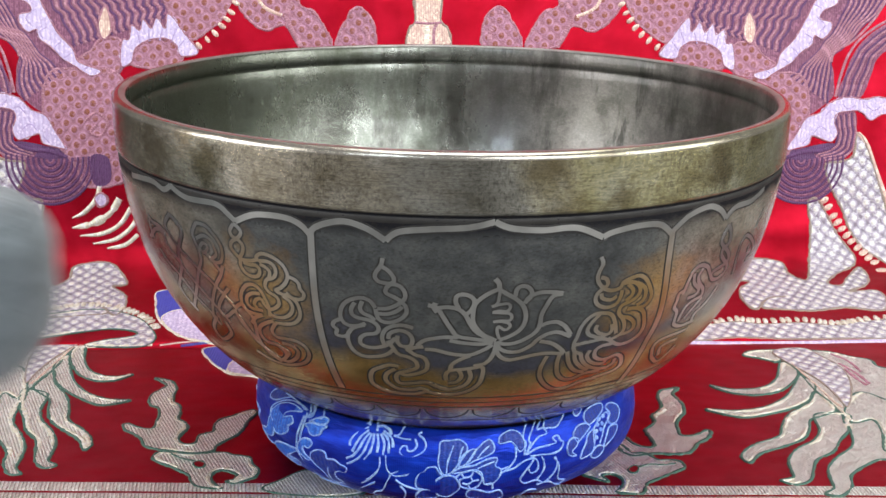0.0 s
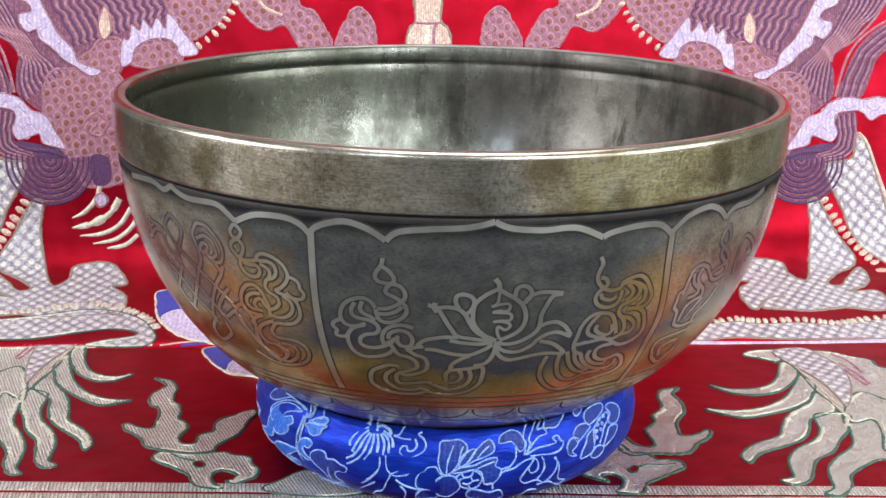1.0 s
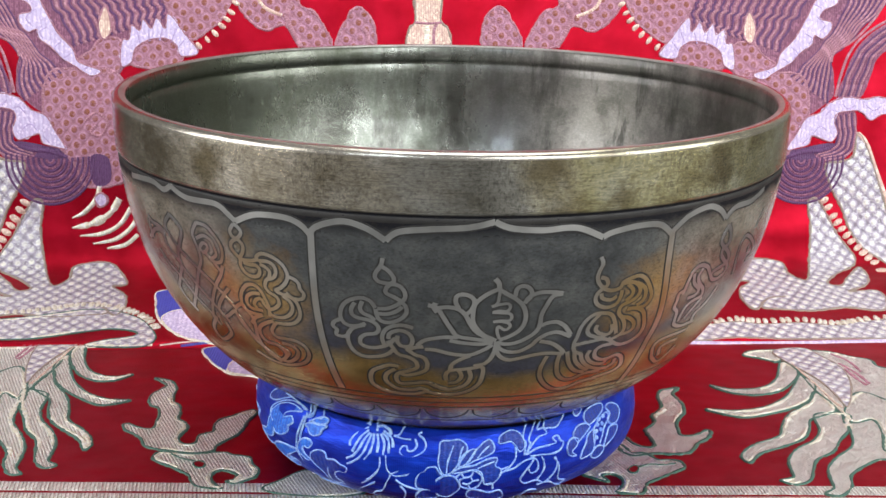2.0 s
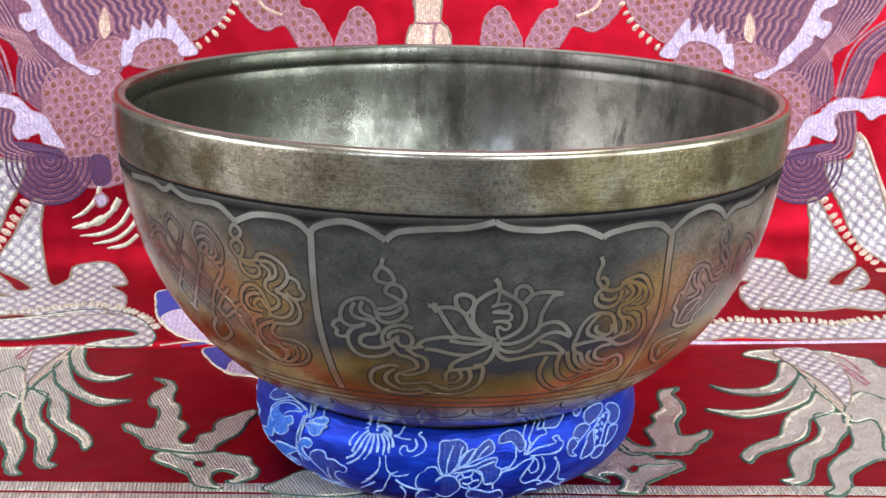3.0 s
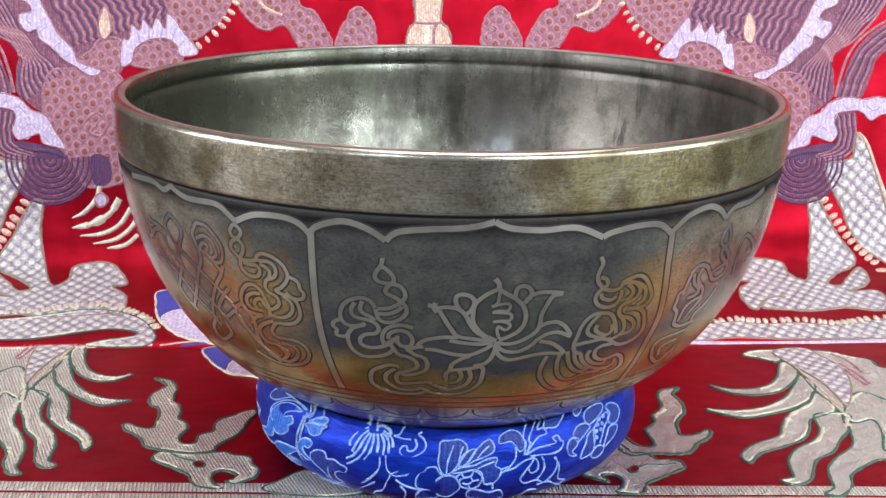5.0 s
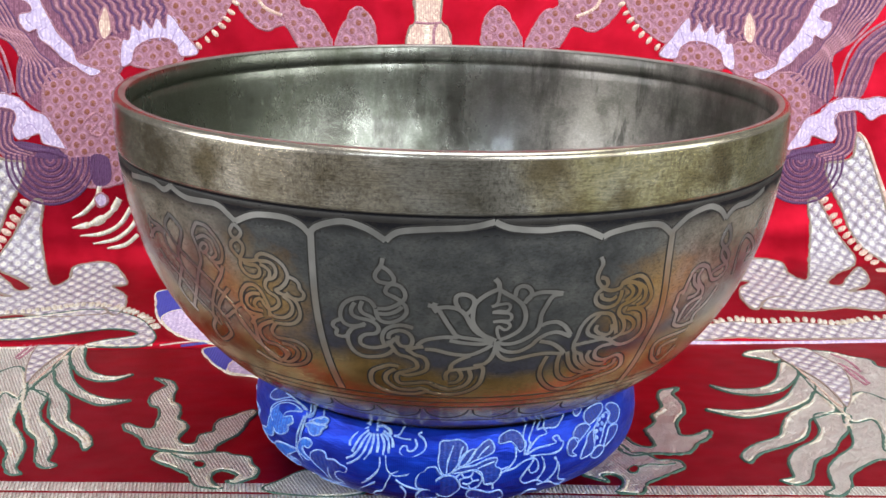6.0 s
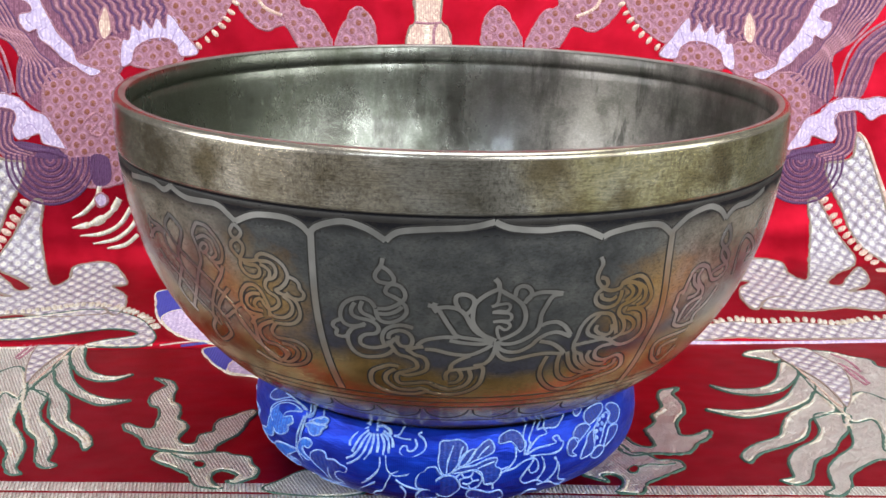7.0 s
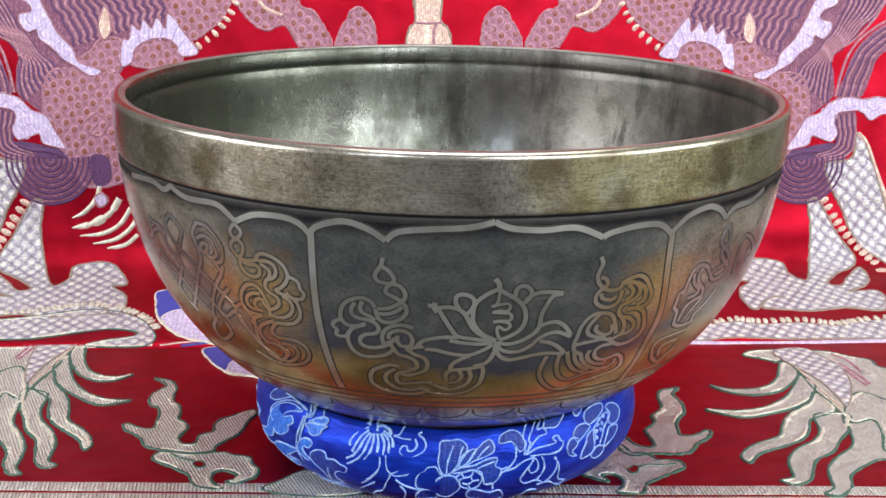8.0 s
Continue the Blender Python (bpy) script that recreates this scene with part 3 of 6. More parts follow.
def bright_runs(parent, surface, line, lift):
    """Short runs of raised bright stitches just inside an outline, where its weave floats longest."""
    fine = glide(line, 1.0, True)
    area = sum(p.x * q.y - q.x * p.y for p, q in zip(fine, fine[1:] + fine[:1]))
    n, inset = len(fine), math.copysign(1.5, area)
    run = []
    for i, p in enumerate(fine + fine[:1]):
        q = fine[(i + 2) % n] - fine[i - 2]
        side = Vector((-q.y, q.x)).normalized() if q.length else Vector((0, 0))
        if noise.noise(Vector((p.x / 22, p.y / 22, 7.7))) > -0.05 and i < n:
            run.append(tuple(p + side * inset))
            continue
        if len(run) > 7:
            part("bright_stitching", ribbon(bmesh.new(), surface, run[::2], 2.0, lift, taper=(0.4, 0.4), step=0.7, rag=1.7), BEAD, parent)
        run = []


def trace(parent, name, surface, material, pts, width, lift, taper=(1, 1), closed=False, rag=0.0, twin=False):
    for line in twins(surface, pts, twin):
        step = 0.6 if surface in (on_bowl, on_cushion) else 2.0
        ob = part(name, ribbon(bmesh.new(), surface, line, width, lift, taper, closed, step, sink=0.02 if surface is on_bowl else 0.15, rag=rag, flat=surface is on_bowl), material, parent, smooth=surface is not on_bowl)
        if surface is on_bowl:
            part("groove", ribbon(bmesh.new(), surface, line, width + 1.2, 0.05, taper, closed, step, sink=0.01, flat=True), DARK_GROOVE, ob, smooth=False)


def bundle(parent, name, materials, first, last, n, width, lift, wobble=1.0, twin=False):
    """Strands laid side by side from one line to another, waving a little."""
    for side, (a, b) in enumerate(zip(twins(on_back, first, twin), twins(on_back, last, twin))):
        a = glide(a, 4)
        b = glide(b, 4)
        a, b = ([line[round(i * (len(line) - 1) / 11)] for i in range(12)] for line in (a, b))
        for k in range(n):
            t = k / (n - 1)
            pts = [p.lerp(q, t) for p, q in zip(a, b)]
            pts = [p + Vector((math.sin(i * 2.2 + k * 0.15), 0.3 * math.cos(i * 1.9))) * wobble * 0.45 for i, p in enumerate(pts)]
            part(name, ribbon(bmesh.new(), on_back, pts, width, lift + 0.2 * (k % 2), step=2.0, rag=0.35), materials[k % len(materials)], parent)


def bead_row(parent, name, surface, material, pts, n, size, twin=False):
    for line in twins(surface, pts, twin):
        fine = glide(line, 1.0)
        for k in range(n):
            p = fine[int((k + 0.5) / n * (len(fine) - 1))]
            q = fine[min(len(fine) - 1, int((k + 0.5) / n * (len(fine) - 1)) + 1)]
            d = (q - p).normalized() if (q - p).length else Vector((1, 0))
            e = Vector((-d.y, d.x))
            s = size * (0.9 + 0.25 * noise.noise(Vector((k * 1.7, size, 0))))
            ring = [p + (d * math.cos(a) * 0.40 + e * math.sin(a) * 0.74) * s * (1 + 0.2 * noise.noise(Vector((k * 0.9, a, size)))) for a in [math.pi * i / 4 for i in range(8)]]
            part(name, patch(bmesh.new(), surface, ring, 0.8, 2.0), material, parent)


def fan(parent, name, centre, r0, r1, n, a0, a1, twin=False):
    """Concentric striped arcs."""
    for k in range(2 * n):
        r = r0 + (r1 - r0) * k / (2 * n - 1)
        arc = [(centre[0] + r * math.cos(radians(a0 + (a1 - a0) * i / 8)), centre[1] + r * math.sin(radians(a0 + (a1 - a0) * i / 8))) for i in range(9)]
        for line in twins(on_back, arc, twin):
            part(name, ribbon(bmesh.new(), on_back, line, (r1 - r0) / (2 * n - 1) * 1.08, 0.5 + 0.3 * (k % 2), step=3.0, rag=0.15), (MAUVE, PURPLE)[k % 2] if k < 2 * n - 1 else PURPLE, parent)


def border(parent):
    """Silver border bands along the front of the lying cloth, with a red line between."""
    for v, w in ((-53.4, 9.0), (-62.9, 7.0)):
        pts = [(-318 + 49 * i, v + 0.028 * (-318 + 49 * i)) for i in range(14)]
        part("woven_border", ribbon(bmesh.new(), on_floor, pts, w, 0.4, step=8, rag=0.03), SILVER, parent, "silver woven border band")


def ring_lines(parent):
    """Turned grooves and a chain of petals round the foot of the bowl."""
    for s, w in ((97.5, 0.9), (100.5, 0.7), (103.5, 0.9), (113.5, 0.9)):
        pts = [(a, s) for a in range(-180, 180, 10)]
        part("turned_groove", ribbon(bmesh.new(), on_bowl, pts, w, 0.08, closed=True, step=4), DARK_GROOVE, parent)
    pts = [(a, 23.6) for a in range(-180, 180, 10)]
    part("turned_groove", ribbon(bmesh.new(), on_bowl, pts, 2.4, 0.06, closed=True, step=4), DARK_GROOVE, parent)
    for k in range(36):
        a = k * 10
        pts = [(a - 4.6, 105), (a - 3.6, 109), (a, 111.5), (a + 3.6, 109), (a + 4.6, 105)]
        part("engraved_petal", ribbon(bmesh.new(), on_bowl, pts, 0.8, 0.08, step=1.5), DARK_GROOVE, parent)


# flames on the lying cloth
sew(LYING, "flame_motif", on_floor, SILVER, [(182.5, 108), (185.6, 67.5), (190, 41.8), (193.3, 24.6), (203.9, 28.5), (203.3, 11.7), (199, -7.5), (212.4, -6.9), (240.9, 62.6), (239.7, 94.1), (228.8, 101.9), (227.3, 112), (218.1, 116.8), (203.4, 124.9), (169.2, 123), (160, 115.5), (168, 110.7), (175.1, 105.9)], 0.5, edge=GREEN_EDGE, edge_width=1.6, jag=1.0, twin=True)
sew(LYING, "flame_motif", on_floor, SILVER, [(134, 70.4), (145.2, 64.8), (160.2, 68.6), (170.3, 82.4), (176.9, 103.4), (181.1, 103.6), (183.5, 91.2), (177.7, 77.3), (167.6, 63.6), (155, 57.7), (144.1, 59.4), (137.3, 65.1)], 0.5, edge=GREEN_EDGE, edge_width=1.6, jag=1.0, twin=True)
sew(LYING, "flame_motif", on_floor, SILVER, [(125.9, 38), (139.5, 36.6), (154.3, 41.5), (167.5, 54.5), (177.4, 73.3), (183.5, 86.3), (187.8, 73.8), (181.4, 55.2), (171.1, 43), (158.2, 34.6), (143.3, 28.4), (133.2, 32.1)], 0.5, edge=GREEN_EDGE, edge_width=1.5, jag=1.0, twin=True)
sew(LYING, "flame_motif", on_floor, SILVER, [(185.2, 63.7), (178, 48.4), (165, 33.6), (158.4, 19.6), (154.1, 7.5), (142.2, -1.3), (135.6, -8.4), (131.9, -16.5), (134.7, -22.3), (141.3, -12.5), (153, -4.6), (164.2, 4.1), (170.2, 15.4), (173.6, 27), (180.6, 32.2), (190, 41.8)], 0.5, edge=GREEN_EDGE, edge_width=1.5, jag=1.0, twin=True)
sew(LYING, "flame_motif", on_floor, SILVER, [(177.9, 34.2), (175, 15.7), (169.3, 3.7), (159.3, -6.2), (152.5, -18.6), (150.9, -30.4), (150, -37.2), (143.9, -40.3), (149.7, -44.4), (157, -39.2), (161.2, -27.6), (165.6, -17.4), (175, -8.5), (181.6, 4.3), (188.9, 16.3), (194.1, 34.9)], 0.5, edge=GREEN_EDGE, edge_width=1.5, jag=1.0, twin=True)
sew(LYING, "flame_motif", on_floor, SILVER, [(190.4, 31.3), (189.1, 14.3), (185.3, -1.9), (174.9, -14.6), (167.9, -26.8), (165.8, -38.2), (164.8, -47.1), (160, -52.6), (166.3, -54), (173, -45.1), (175.4, -35), (181, -27.3), (192.1, -16.9), (199.8, -14.7), (211.9, -0.7), (223.9, 36.3), (213.7, 61.3), (203.7, 60.8)], 0.5, edge=GREEN_EDGE, edge_width=1.5, jag=1.0, twin=True)
sew(LYING, "scale_motif", on_floor, SCALE_SILVER, [(177.5, 121.7), (194.8, 127.1), (201.7, 115.9), (207.9, 96.6), (205.8, 72.4), (196.2, 44.2), (194.7, 58.9), (191.4, 78.7), (186.3, 93), (180.5, 106.2)], 0.9, edge=GREY_EDGE, edge_width=1.2, twin=True)
trace(LYING, "woven_rib", on_floor, CREAM, [(183, 103.7), (187.7, 75.4), (191.2, 51.3), (193.6, 42.7)], 1.14, 1.1, twin=True)
trace(LYING, "woven_dash", on_floor, ROSE, [(208.2, 119.8), (214.5, 109.6), (217.2, 93)], 2.10, 1, rag=0.8, twin=True)
trace(LYING, "woven_dash", on_floor, ROSE, [(208.8, 105.1), (213.8, 91.1), (216.4, 75.3)], 2.06, 1, rag=0.8, twin=True)
trace(LYING, "woven_dash", on_floor, ROSE, [(209.4, 96.7), (212.2, 80.6), (214.5, 73.6)], 2.04, 1, rag=0.8, twin=True)
# branching coral shapes
sew(LYING, "coral_motif", on_floor, SILVER, [(-145.9, 66.4), (-141.3, 65), (-136.5, 62.2), (-132.5, 53.2), (-132.2, 44.3), (-130.5, 35.6), (-127, 31.5), (-124.9, 23.2), (-124.4, 15.1), (-120.5, 11.2), (-118.3, 4.7), (-119.6, -1.8), (-119.9, -8.2), (-116.6, -13.6), (-111.8, -12.2), (-111.5, -4), (-108.6, -1.3), (-105.7, 1.4), (-106.5, 9.2), (-104.5, 16), (-100.3, 19.6), (-95.7, 24.6), (-91.3, 27.6), (-88.9, 23.6), (-91.6, 14.6), (-92.5, 5.9), (-94.4, -1.9), (-98.5, -8.4), (-102, -14.8), (-102.6, -20.3), (-111.1, -23.1), (-121.4, -21.1), (-127.2, -19.6), (-133.5, -16.2), (-136.6, -8.9), (-141.8, -2.8), (-145.9, 0.9), (-148.4, 7.3), (-146.2, 8.7), (-141.7, 5), (-137, 2.6), (-133.7, 4), (-134, 10.6), (-134.2, 19.3), (-136.6, 28.2), (-140.4, 30.9), (-143, 37.9), (-142.9, 45.2), (-140.2, 51.3), (-138.4, 57.5)], 0.5, edge=GREEN_EDGE, edge_width=1.5, jag=0.8)
sew(LYING, "coral_motif", on_floor, SILVER, [(-123.7, -22.4), (-126.8, -24.4), (-127.2, -29.1), (-123.4, -33.6), (-118.3, -36.9), (-113.1, -41.2), (-108.5, -45.5), (-106.5, -50.9), (-102.7, -56.1), (-92.6, -57.9), (-96.1, -53.7), (-98.4, -48.4), (-98.4, -42.8), (-95.5, -39.9), (-91.4, -41.4), (-88, -44.6), (-89.2, -49.1), (-91.9, -50.3), (-87.9, -52.8), (-83.1, -48.8), (-80.1, -45.9), (-79.7, -38.6), (-82.7, -34.2), (-84.7, -27.3), (-88.4, -25.1), (-93.1, -24.1), (-96.4, -21.8), (-102.3, -22.1), (-110.9, -24.3)], 0.5, edge=GREEN_EDGE, edge_width=1.4, jag=0.8)
sew(LYING, "coral_motif", on_floor, SILVER, [(117, 65.6), (112.5, 63.8), (107.2, 60.5), (104.8, 52.1), (105.1, 42.7), (102.9, 35.4), (98.8, 29.7), (98.7, 21.4), (95.8, 15.9), (93.1, 11.8), (93.8, 5.3), (94.9, -1), (94.7, -6), (92.4, -8), (87.5, -6.3), (84.3, -1.5), (83.1, 2.9), (80.7, 4.8), (78.2, -3.6), (79.1, -12.9), (83.5, -17.5), (88.8, -16.1), (94.1, -14), (100.3, -14.4), (108.1, -13.4), (112.2, -8.3), (115.1, -2), (119.8, 2.7), (123.1, 9.3), (122.2, 13.2), (117.8, 9), (113.2, 6.2), (108.8, 6.7), (108.5, 11.2), (108.7, 19.2), (111.4, 27.5), (114.5, 33.2), (115.6, 43.2), (114, 50.4), (112.9, 57.8)], 0.5, edge=GREEN_EDGE, edge_width=2.1, jag=0.8)
sew(LYING, "coral_motif", on_floor, SILVER, [(76.4, -3.7), (71.5, -13.2), (65.2, -25.4), (59.2, -36.1), (62.5, -39.9), (65.9, -42.5), (70, -44), (67.5, -38.5), (70.1, -36.7), (74.1, -37.7), (76.1, -43.2), (74.6, -49.8), (72.2, -54.2), (82.3, -54.9), (84.7, -49.4), (86.2, -45), (90.1, -41.5), (95.6, -36.8), (101.3, -32), (104.8, -28.4), (103.8, -22.6), (99.3, -21), (94.3, -21.2), (91.6, -17.2), (88.5, -14.3), (83.4, -14.5), (81, -7.9)], 0.5, edge=GREEN_EDGE, edge_width=1.7, jag=0.8)
sew(LYING, "red_gap", on_floor, RED_SATIN, [(-108.6, -34.1), (-106.6, -31.7), (-103.9, -33.4), (-103.6, -37.4), (-106.4, -38.1)], 0.75, edge=GREEN_EDGE, edge_width=1.2)
sew(LYING, "red_gap", on_floor, RED_SATIN, [(79.7, -31.8), (82.7, -28.2), (84.3, -30.4), (82.7, -35.1), (80.3, -35.2)], 0.75, edge=GREEN_EDGE, edge_width=1.2)
trace(LYING, "dark_stitching", on_floor, GREEN_EDGE, [(-121, -23.5), (-115.5, -28.6), (-110.9, -30.8), (-108.4, -31.2)], 1.3, 0.9, rag=0.8)
trace(LYING, "dark_stitching", on_floor, GREEN_EDGE, [(84.5, -29.3), (89.9, -26.1), (95.2, -26.5), (101.4, -25)], 1.3, 0.9, rag=0.8)
sew(LYING, "coral_motif", on_floor, SILVER, [(-75.2, -58.1), (-68.4, -48.1), (-59.8, -38.8), (-45.5, -35.9), (-32.7, -46.6), (-34.2, -60.1), (-52.6, -63.5)], 0.5, edge=GREEN_EDGE, edge_width=1, jag=1.0, twin=True)
# woven border along the front
border(LYING)
sew(LYING, "petal_motif", on_floor, BLUE_FLOSS, [(-127.6, 110.7), (-122.6, 92), (-114.8, 80), (-108.5, 73.1), (-99.8, 72), (-91, 70.8), (-93.4, 112.5)], 0.5, edge=BEAD, edge_width=1.2)
sew(LYING, "petal_motif", on_floor, LILAC, [(-110.7, 76.2), (-110.7, 91), (-104, 101.5), (-93.4, 100.3), (-89.6, 70.9), (-99.7, 71.2)], 0.8, edge=BEAD, edge_width=1.2)
# scaly beast, lower body
sew(HANGING, "scaly_leg", on_back, SCALE_SILVER, [(236.5, 138.4), (242.6, 139.8), (249.8, 128.4), (254.9, 117.6), (260.6, 107.4), (262.9, 100.3), (258.9, 93), (245.8, 83.6), (236.4, 72.3), (243.5, 68.5), (251.3, 78.9), (262.8, 91.8), (264.5, 80.3), (258.7, 69.1), (245.8, 61.2), (262.9, 62.4), (265.1, 50.8), (257.8, 37.5), (237.9, 40.6), (216.5, 36.8), (200.9, 38.4), (187, 41.4), (194.1, 51.8), (204.9, 53.8), (194.1, 51.8), (182.9, 38.7), (178.3, 48.5), (179.8, 62.8), (188.7, 73.7), (180.7, 77.5), (192.5, 98.8), (214.3, 97.1), (216.2, 83.9), (225, 76.2), (234.6, 104.1), (238, 123.5)], 0.5, edge=GREY_EDGE, edge_width=1.7, jag=0.6, twin=True)
sew(HANGING, "scaly_body", on_back, SCALE_SILVER, [(247.1, 161.8), (257.6, 163.9), (264.8, 167.8), (266.6, 180.9), (271.8, 176.7), (277.7, 162.5), (283.7, 144.8), (291.3, 123.3), (306.8, 93.8), (289.5, 50.4), (283, 92.8), (270.7, 107.3), (263.6, 119.8), (258.4, 134.1), (250.7, 148.3)], 0.5, edge=GREY_EDGE, edge_width=1.8, jag=0.6, twin=True)
trace(HANGING, "gold_edging", on_back, CREAM, [(267.3, 181.6), (273.3, 174.9), (279.6, 159), (286, 143), (295, 123.3), (307.7, 96.5)], 3.20, 0.7, twin=True)
bead_row(HANGING, "bead", on_back, CREAM, [(245.9, 140.5), (251.9, 131.3), (258.2, 121.6), (263.7, 112.2), (269.9, 103.9), (276.3, 89.1), (276.4, 43.5)], 14, 4.96, twin=True)
# tails
sew(HANGING, "scaly_tail", on_back, SCALE_SILVER, [(134.3, 5.9), (145.3, 18.5), (166.3, 24.1), (181.9, 21.2), (205.1, 22.1), (223.9, 19.2), (241.9, 23.5), (280.5, 28.3), (271.2, 5.3), (225.3, 4.2), (193, 4.2), (161.6, 6.6), (141.6, 3.2)], 0.5, edge=GREY_EDGE, edge_width=1.3)
bead_row(HANGING, "bead", on_back, BEAD, [(146, 21.2), (167.2, 27.4), (182.8, 24.5), (206.4, 26.1), (224.8, 21.8), (242.9, 26.2), (267.7, 29.8)], 30, 4.2, twin=False)
sew(HANGING, "scaly_tail", on_back, SCALE_SILVER, [(-261, 30.7), (-243.6, 34.3), (-226, 37.9), (-211.4, 42.2), (-196.4, 45.3), (-180.4, 42.4), (-166.8, 33), (-158.3, 18.7), (-156.7, 10), (-161.5, 2.8), (-177.8, 1.9), (-192.9, 4), (-184.8, 9.3), (-168.9, 13.9), (-168.1, 18.9), (-180.7, 22.3), (-195.4, 19.4), (-221.1, 12.4), (-238.7, 11.5), (-256.3, 10.6)], 0.5, edge=GREEN_EDGE, edge_width=0.95)
bead_row(HANGING, "bead", on_back, BEAD, [(-251.2, 40.9), (-233.2, 43.2), (-218.5, 47), (-206.7, 50.8), (-191, 50.6), (-176.1, 45), (-164.6, 35.6), (-156.9, 22.5)], 30, 4.0, twin=False)
trace(HANGING, "silver_stripe", on_back, BEAD, [(-254.3, 2.1), (-219.2, 2.7), (-183.9, 3.2), (-157.3, 4.5)], 2.11, 0.5)
trace(HANGING, "silver_stripe", on_back, LILAC, [(125.5, 2.3), (159.9, 0.4), (198.2, 0.3), (270, 2.1)], 3.75, 0.5)
# striped fan, foam, scales and mane
fan(HANGING, "striped_fan", (231.4, 164.6), 2.1, 26.9, 8, -185, 8, twin=True)
sew(HANGING, "mane_ground", on_back, MAUVE, [(155.8, 269.9), (197.3, 272.1), (240.3, 270.9), (260, 271.1), (253.6, 243.2), (248.7, 225.7), (250.7, 204.8), (234.4, 192.4), (227.4, 180.1), (222, 166.7), (199.7, 164.2), (187.8, 216.6), (169.9, 219), (149.2, 224.4), (156.9, 247.6)], 0.12, twin=True)
sew(HANGING, "purple_patch", on_back, PURPLE, [(219, 168.8), (232, 172.3), (251.8, 175.2), (261.1, 167.5), (247.5, 162.1), (221.4, 161.8)], 0.25, twin=True)
sew(HANGING, "foam_crest", on_back, LILAC, [(221.9, 171.6), (228.1, 181.8), (233.3, 190.6), (242.3, 194.2), (249.3, 200.9), (260.1, 203.8), (271.1, 202.7), (280.1, 204.2), (294.8, 200), (295, 194.8), (282.3, 193.3), (275.1, 189.7), (269.5, 194.6), (264, 195.7), (253.9, 193.9), (251.5, 189), (253.8, 181.9), (250, 176.3), (242.7, 178.4), (237.6, 179.8), (235.5, 174.5), (228.4, 172.3)], 0.9, edge=ROSE, edge_width=0.9, jag=1.3, twin=True)
sew(HANGING, "foam_crest", on_back, LILAC, [(199.6, 217.8), (212.7, 222.7), (216.5, 230.7), (224.9, 239.5), (231.8, 251.7), (238.6, 263.9), (249.2, 271), (252, 262.3), (242.8, 257), (241.1, 252.2), (248, 250.1), (247.8, 244.9), (242.9, 240), (237.8, 241.7), (236.1, 236.1), (228.7, 230.8), (223.4, 225.2), (214.6, 219.9), (205.7, 214.7)], 0.9, edge=ROSE, edge_width=0.9, jag=1.3, twin=True)
sew(HANGING, "foam_crest", on_back, LILAC, [(139.9, 229.5), (148.2, 240.6), (154.4, 249.3), (158.6, 251.7), (159.8, 243.5), (165.1, 249.4), (168.4, 243.2), (173.2, 248.4), (175.5, 241.9), (180.4, 245), (182, 236.7), (186.3, 235.7), (187.3, 221.2), (180.9, 223.2), (178.6, 230.8), (171.4, 236), (160.7, 237.6), (153.6, 234.1), (150.2, 227.2)], 0.9, edge=ROSE, edge_width=0.9, jag=1.3, twin=True)
trace(HANGING, "foam_curl", on_back, FOAM_SHADE, [(239, 181.9), (242.5, 185.8), (247.3, 183)], 1.3, 1.1, rag=0.4, twin=True)
trace(HANGING, "foam_curl", on_back, FOAM_SHADE, [(231.2, 174.5), (235.4, 178.7)], 1.3, 1.1, rag=0.4, twin=True)
trace(HANGING, "foam_curl", on_back, FOAM_SHADE, [(256.6, 199.9), (260.3, 196.7), (265, 199.2)], 1.3, 1.1, rag=0.4, twin=True)
trace(HANGING, "foam_curl", on_back, FOAM_SHADE, [(271.1, 199.6), (276.7, 195.7), (281.7, 198.6)], 1.3, 1.1, rag=0.4, twin=True)
trace(HANGING, "foam_curl", on_back, FOAM_SHADE, [(223.2, 234.6), (227.3, 230.8), (224.1, 227)], 1.3, 1.1, rag=0.4, twin=True)
trace(HANGING, "foam_curl", on_back, FOAM_SHADE, [(231.6, 243), (236, 240.3), (234, 236.4)], 1.3, 1.1, rag=0.4, twin=True)
trace(HANGING, "foam_curl", on_back, FOAM_SHADE, [(217.6, 227.6), (222, 224.9)], 1.3, 1.1, rag=0.4, twin=True)
trace(HANGING, "foam_curl", on_back, FOAM_SHADE, [(238.6, 253.5), (244.1, 248.4), (240.9, 244.5)], 1.3, 1.1, rag=0.4, twin=True)
trace(HANGING, "foam_curl", on_back, FOAM_SHADE, [(236.9, 261.1), (241.7, 258.8)], 1.3, 1.1, rag=0.4, twin=True)
trace(HANGING, "foam_curl", on_back, FOAM_SHADE, [(161.6, 243.1), (163.5, 236.2)], 1.3, 1.1, rag=0.4, twin=True)
trace(HANGING, "foam_curl", on_back, FOAM_SHADE, [(170.1, 243.2), (169.6, 235.6)], 1.3, 1.1, rag=0.4, twin=True)
trace(HANGING, "foam_curl", on_back, FOAM_SHADE, [(177.3, 241.9), (175.3, 234.3)], 1.3, 1.1, rag=0.4, twin=True)
trace(HANGING, "foam_curl", on_back, FOAM_SHADE, [(153.1, 243.1), (156.4, 235.5)], 1.3, 1.1, rag=0.4, twin=True)
trace(HANGING, "foam_curl", on_back, FOAM_SHADE, [(147.5, 237.5), (152.2, 232)], 1.3, 1.1, rag=0.4, twin=True)
trace(HANGING, "foam_curl", on_back, FOAM_SHADE, [(245.9, 192.4), (249.5, 196), (253.1, 194.9)], 1.3, 1.1, rag=0.4, twin=True)
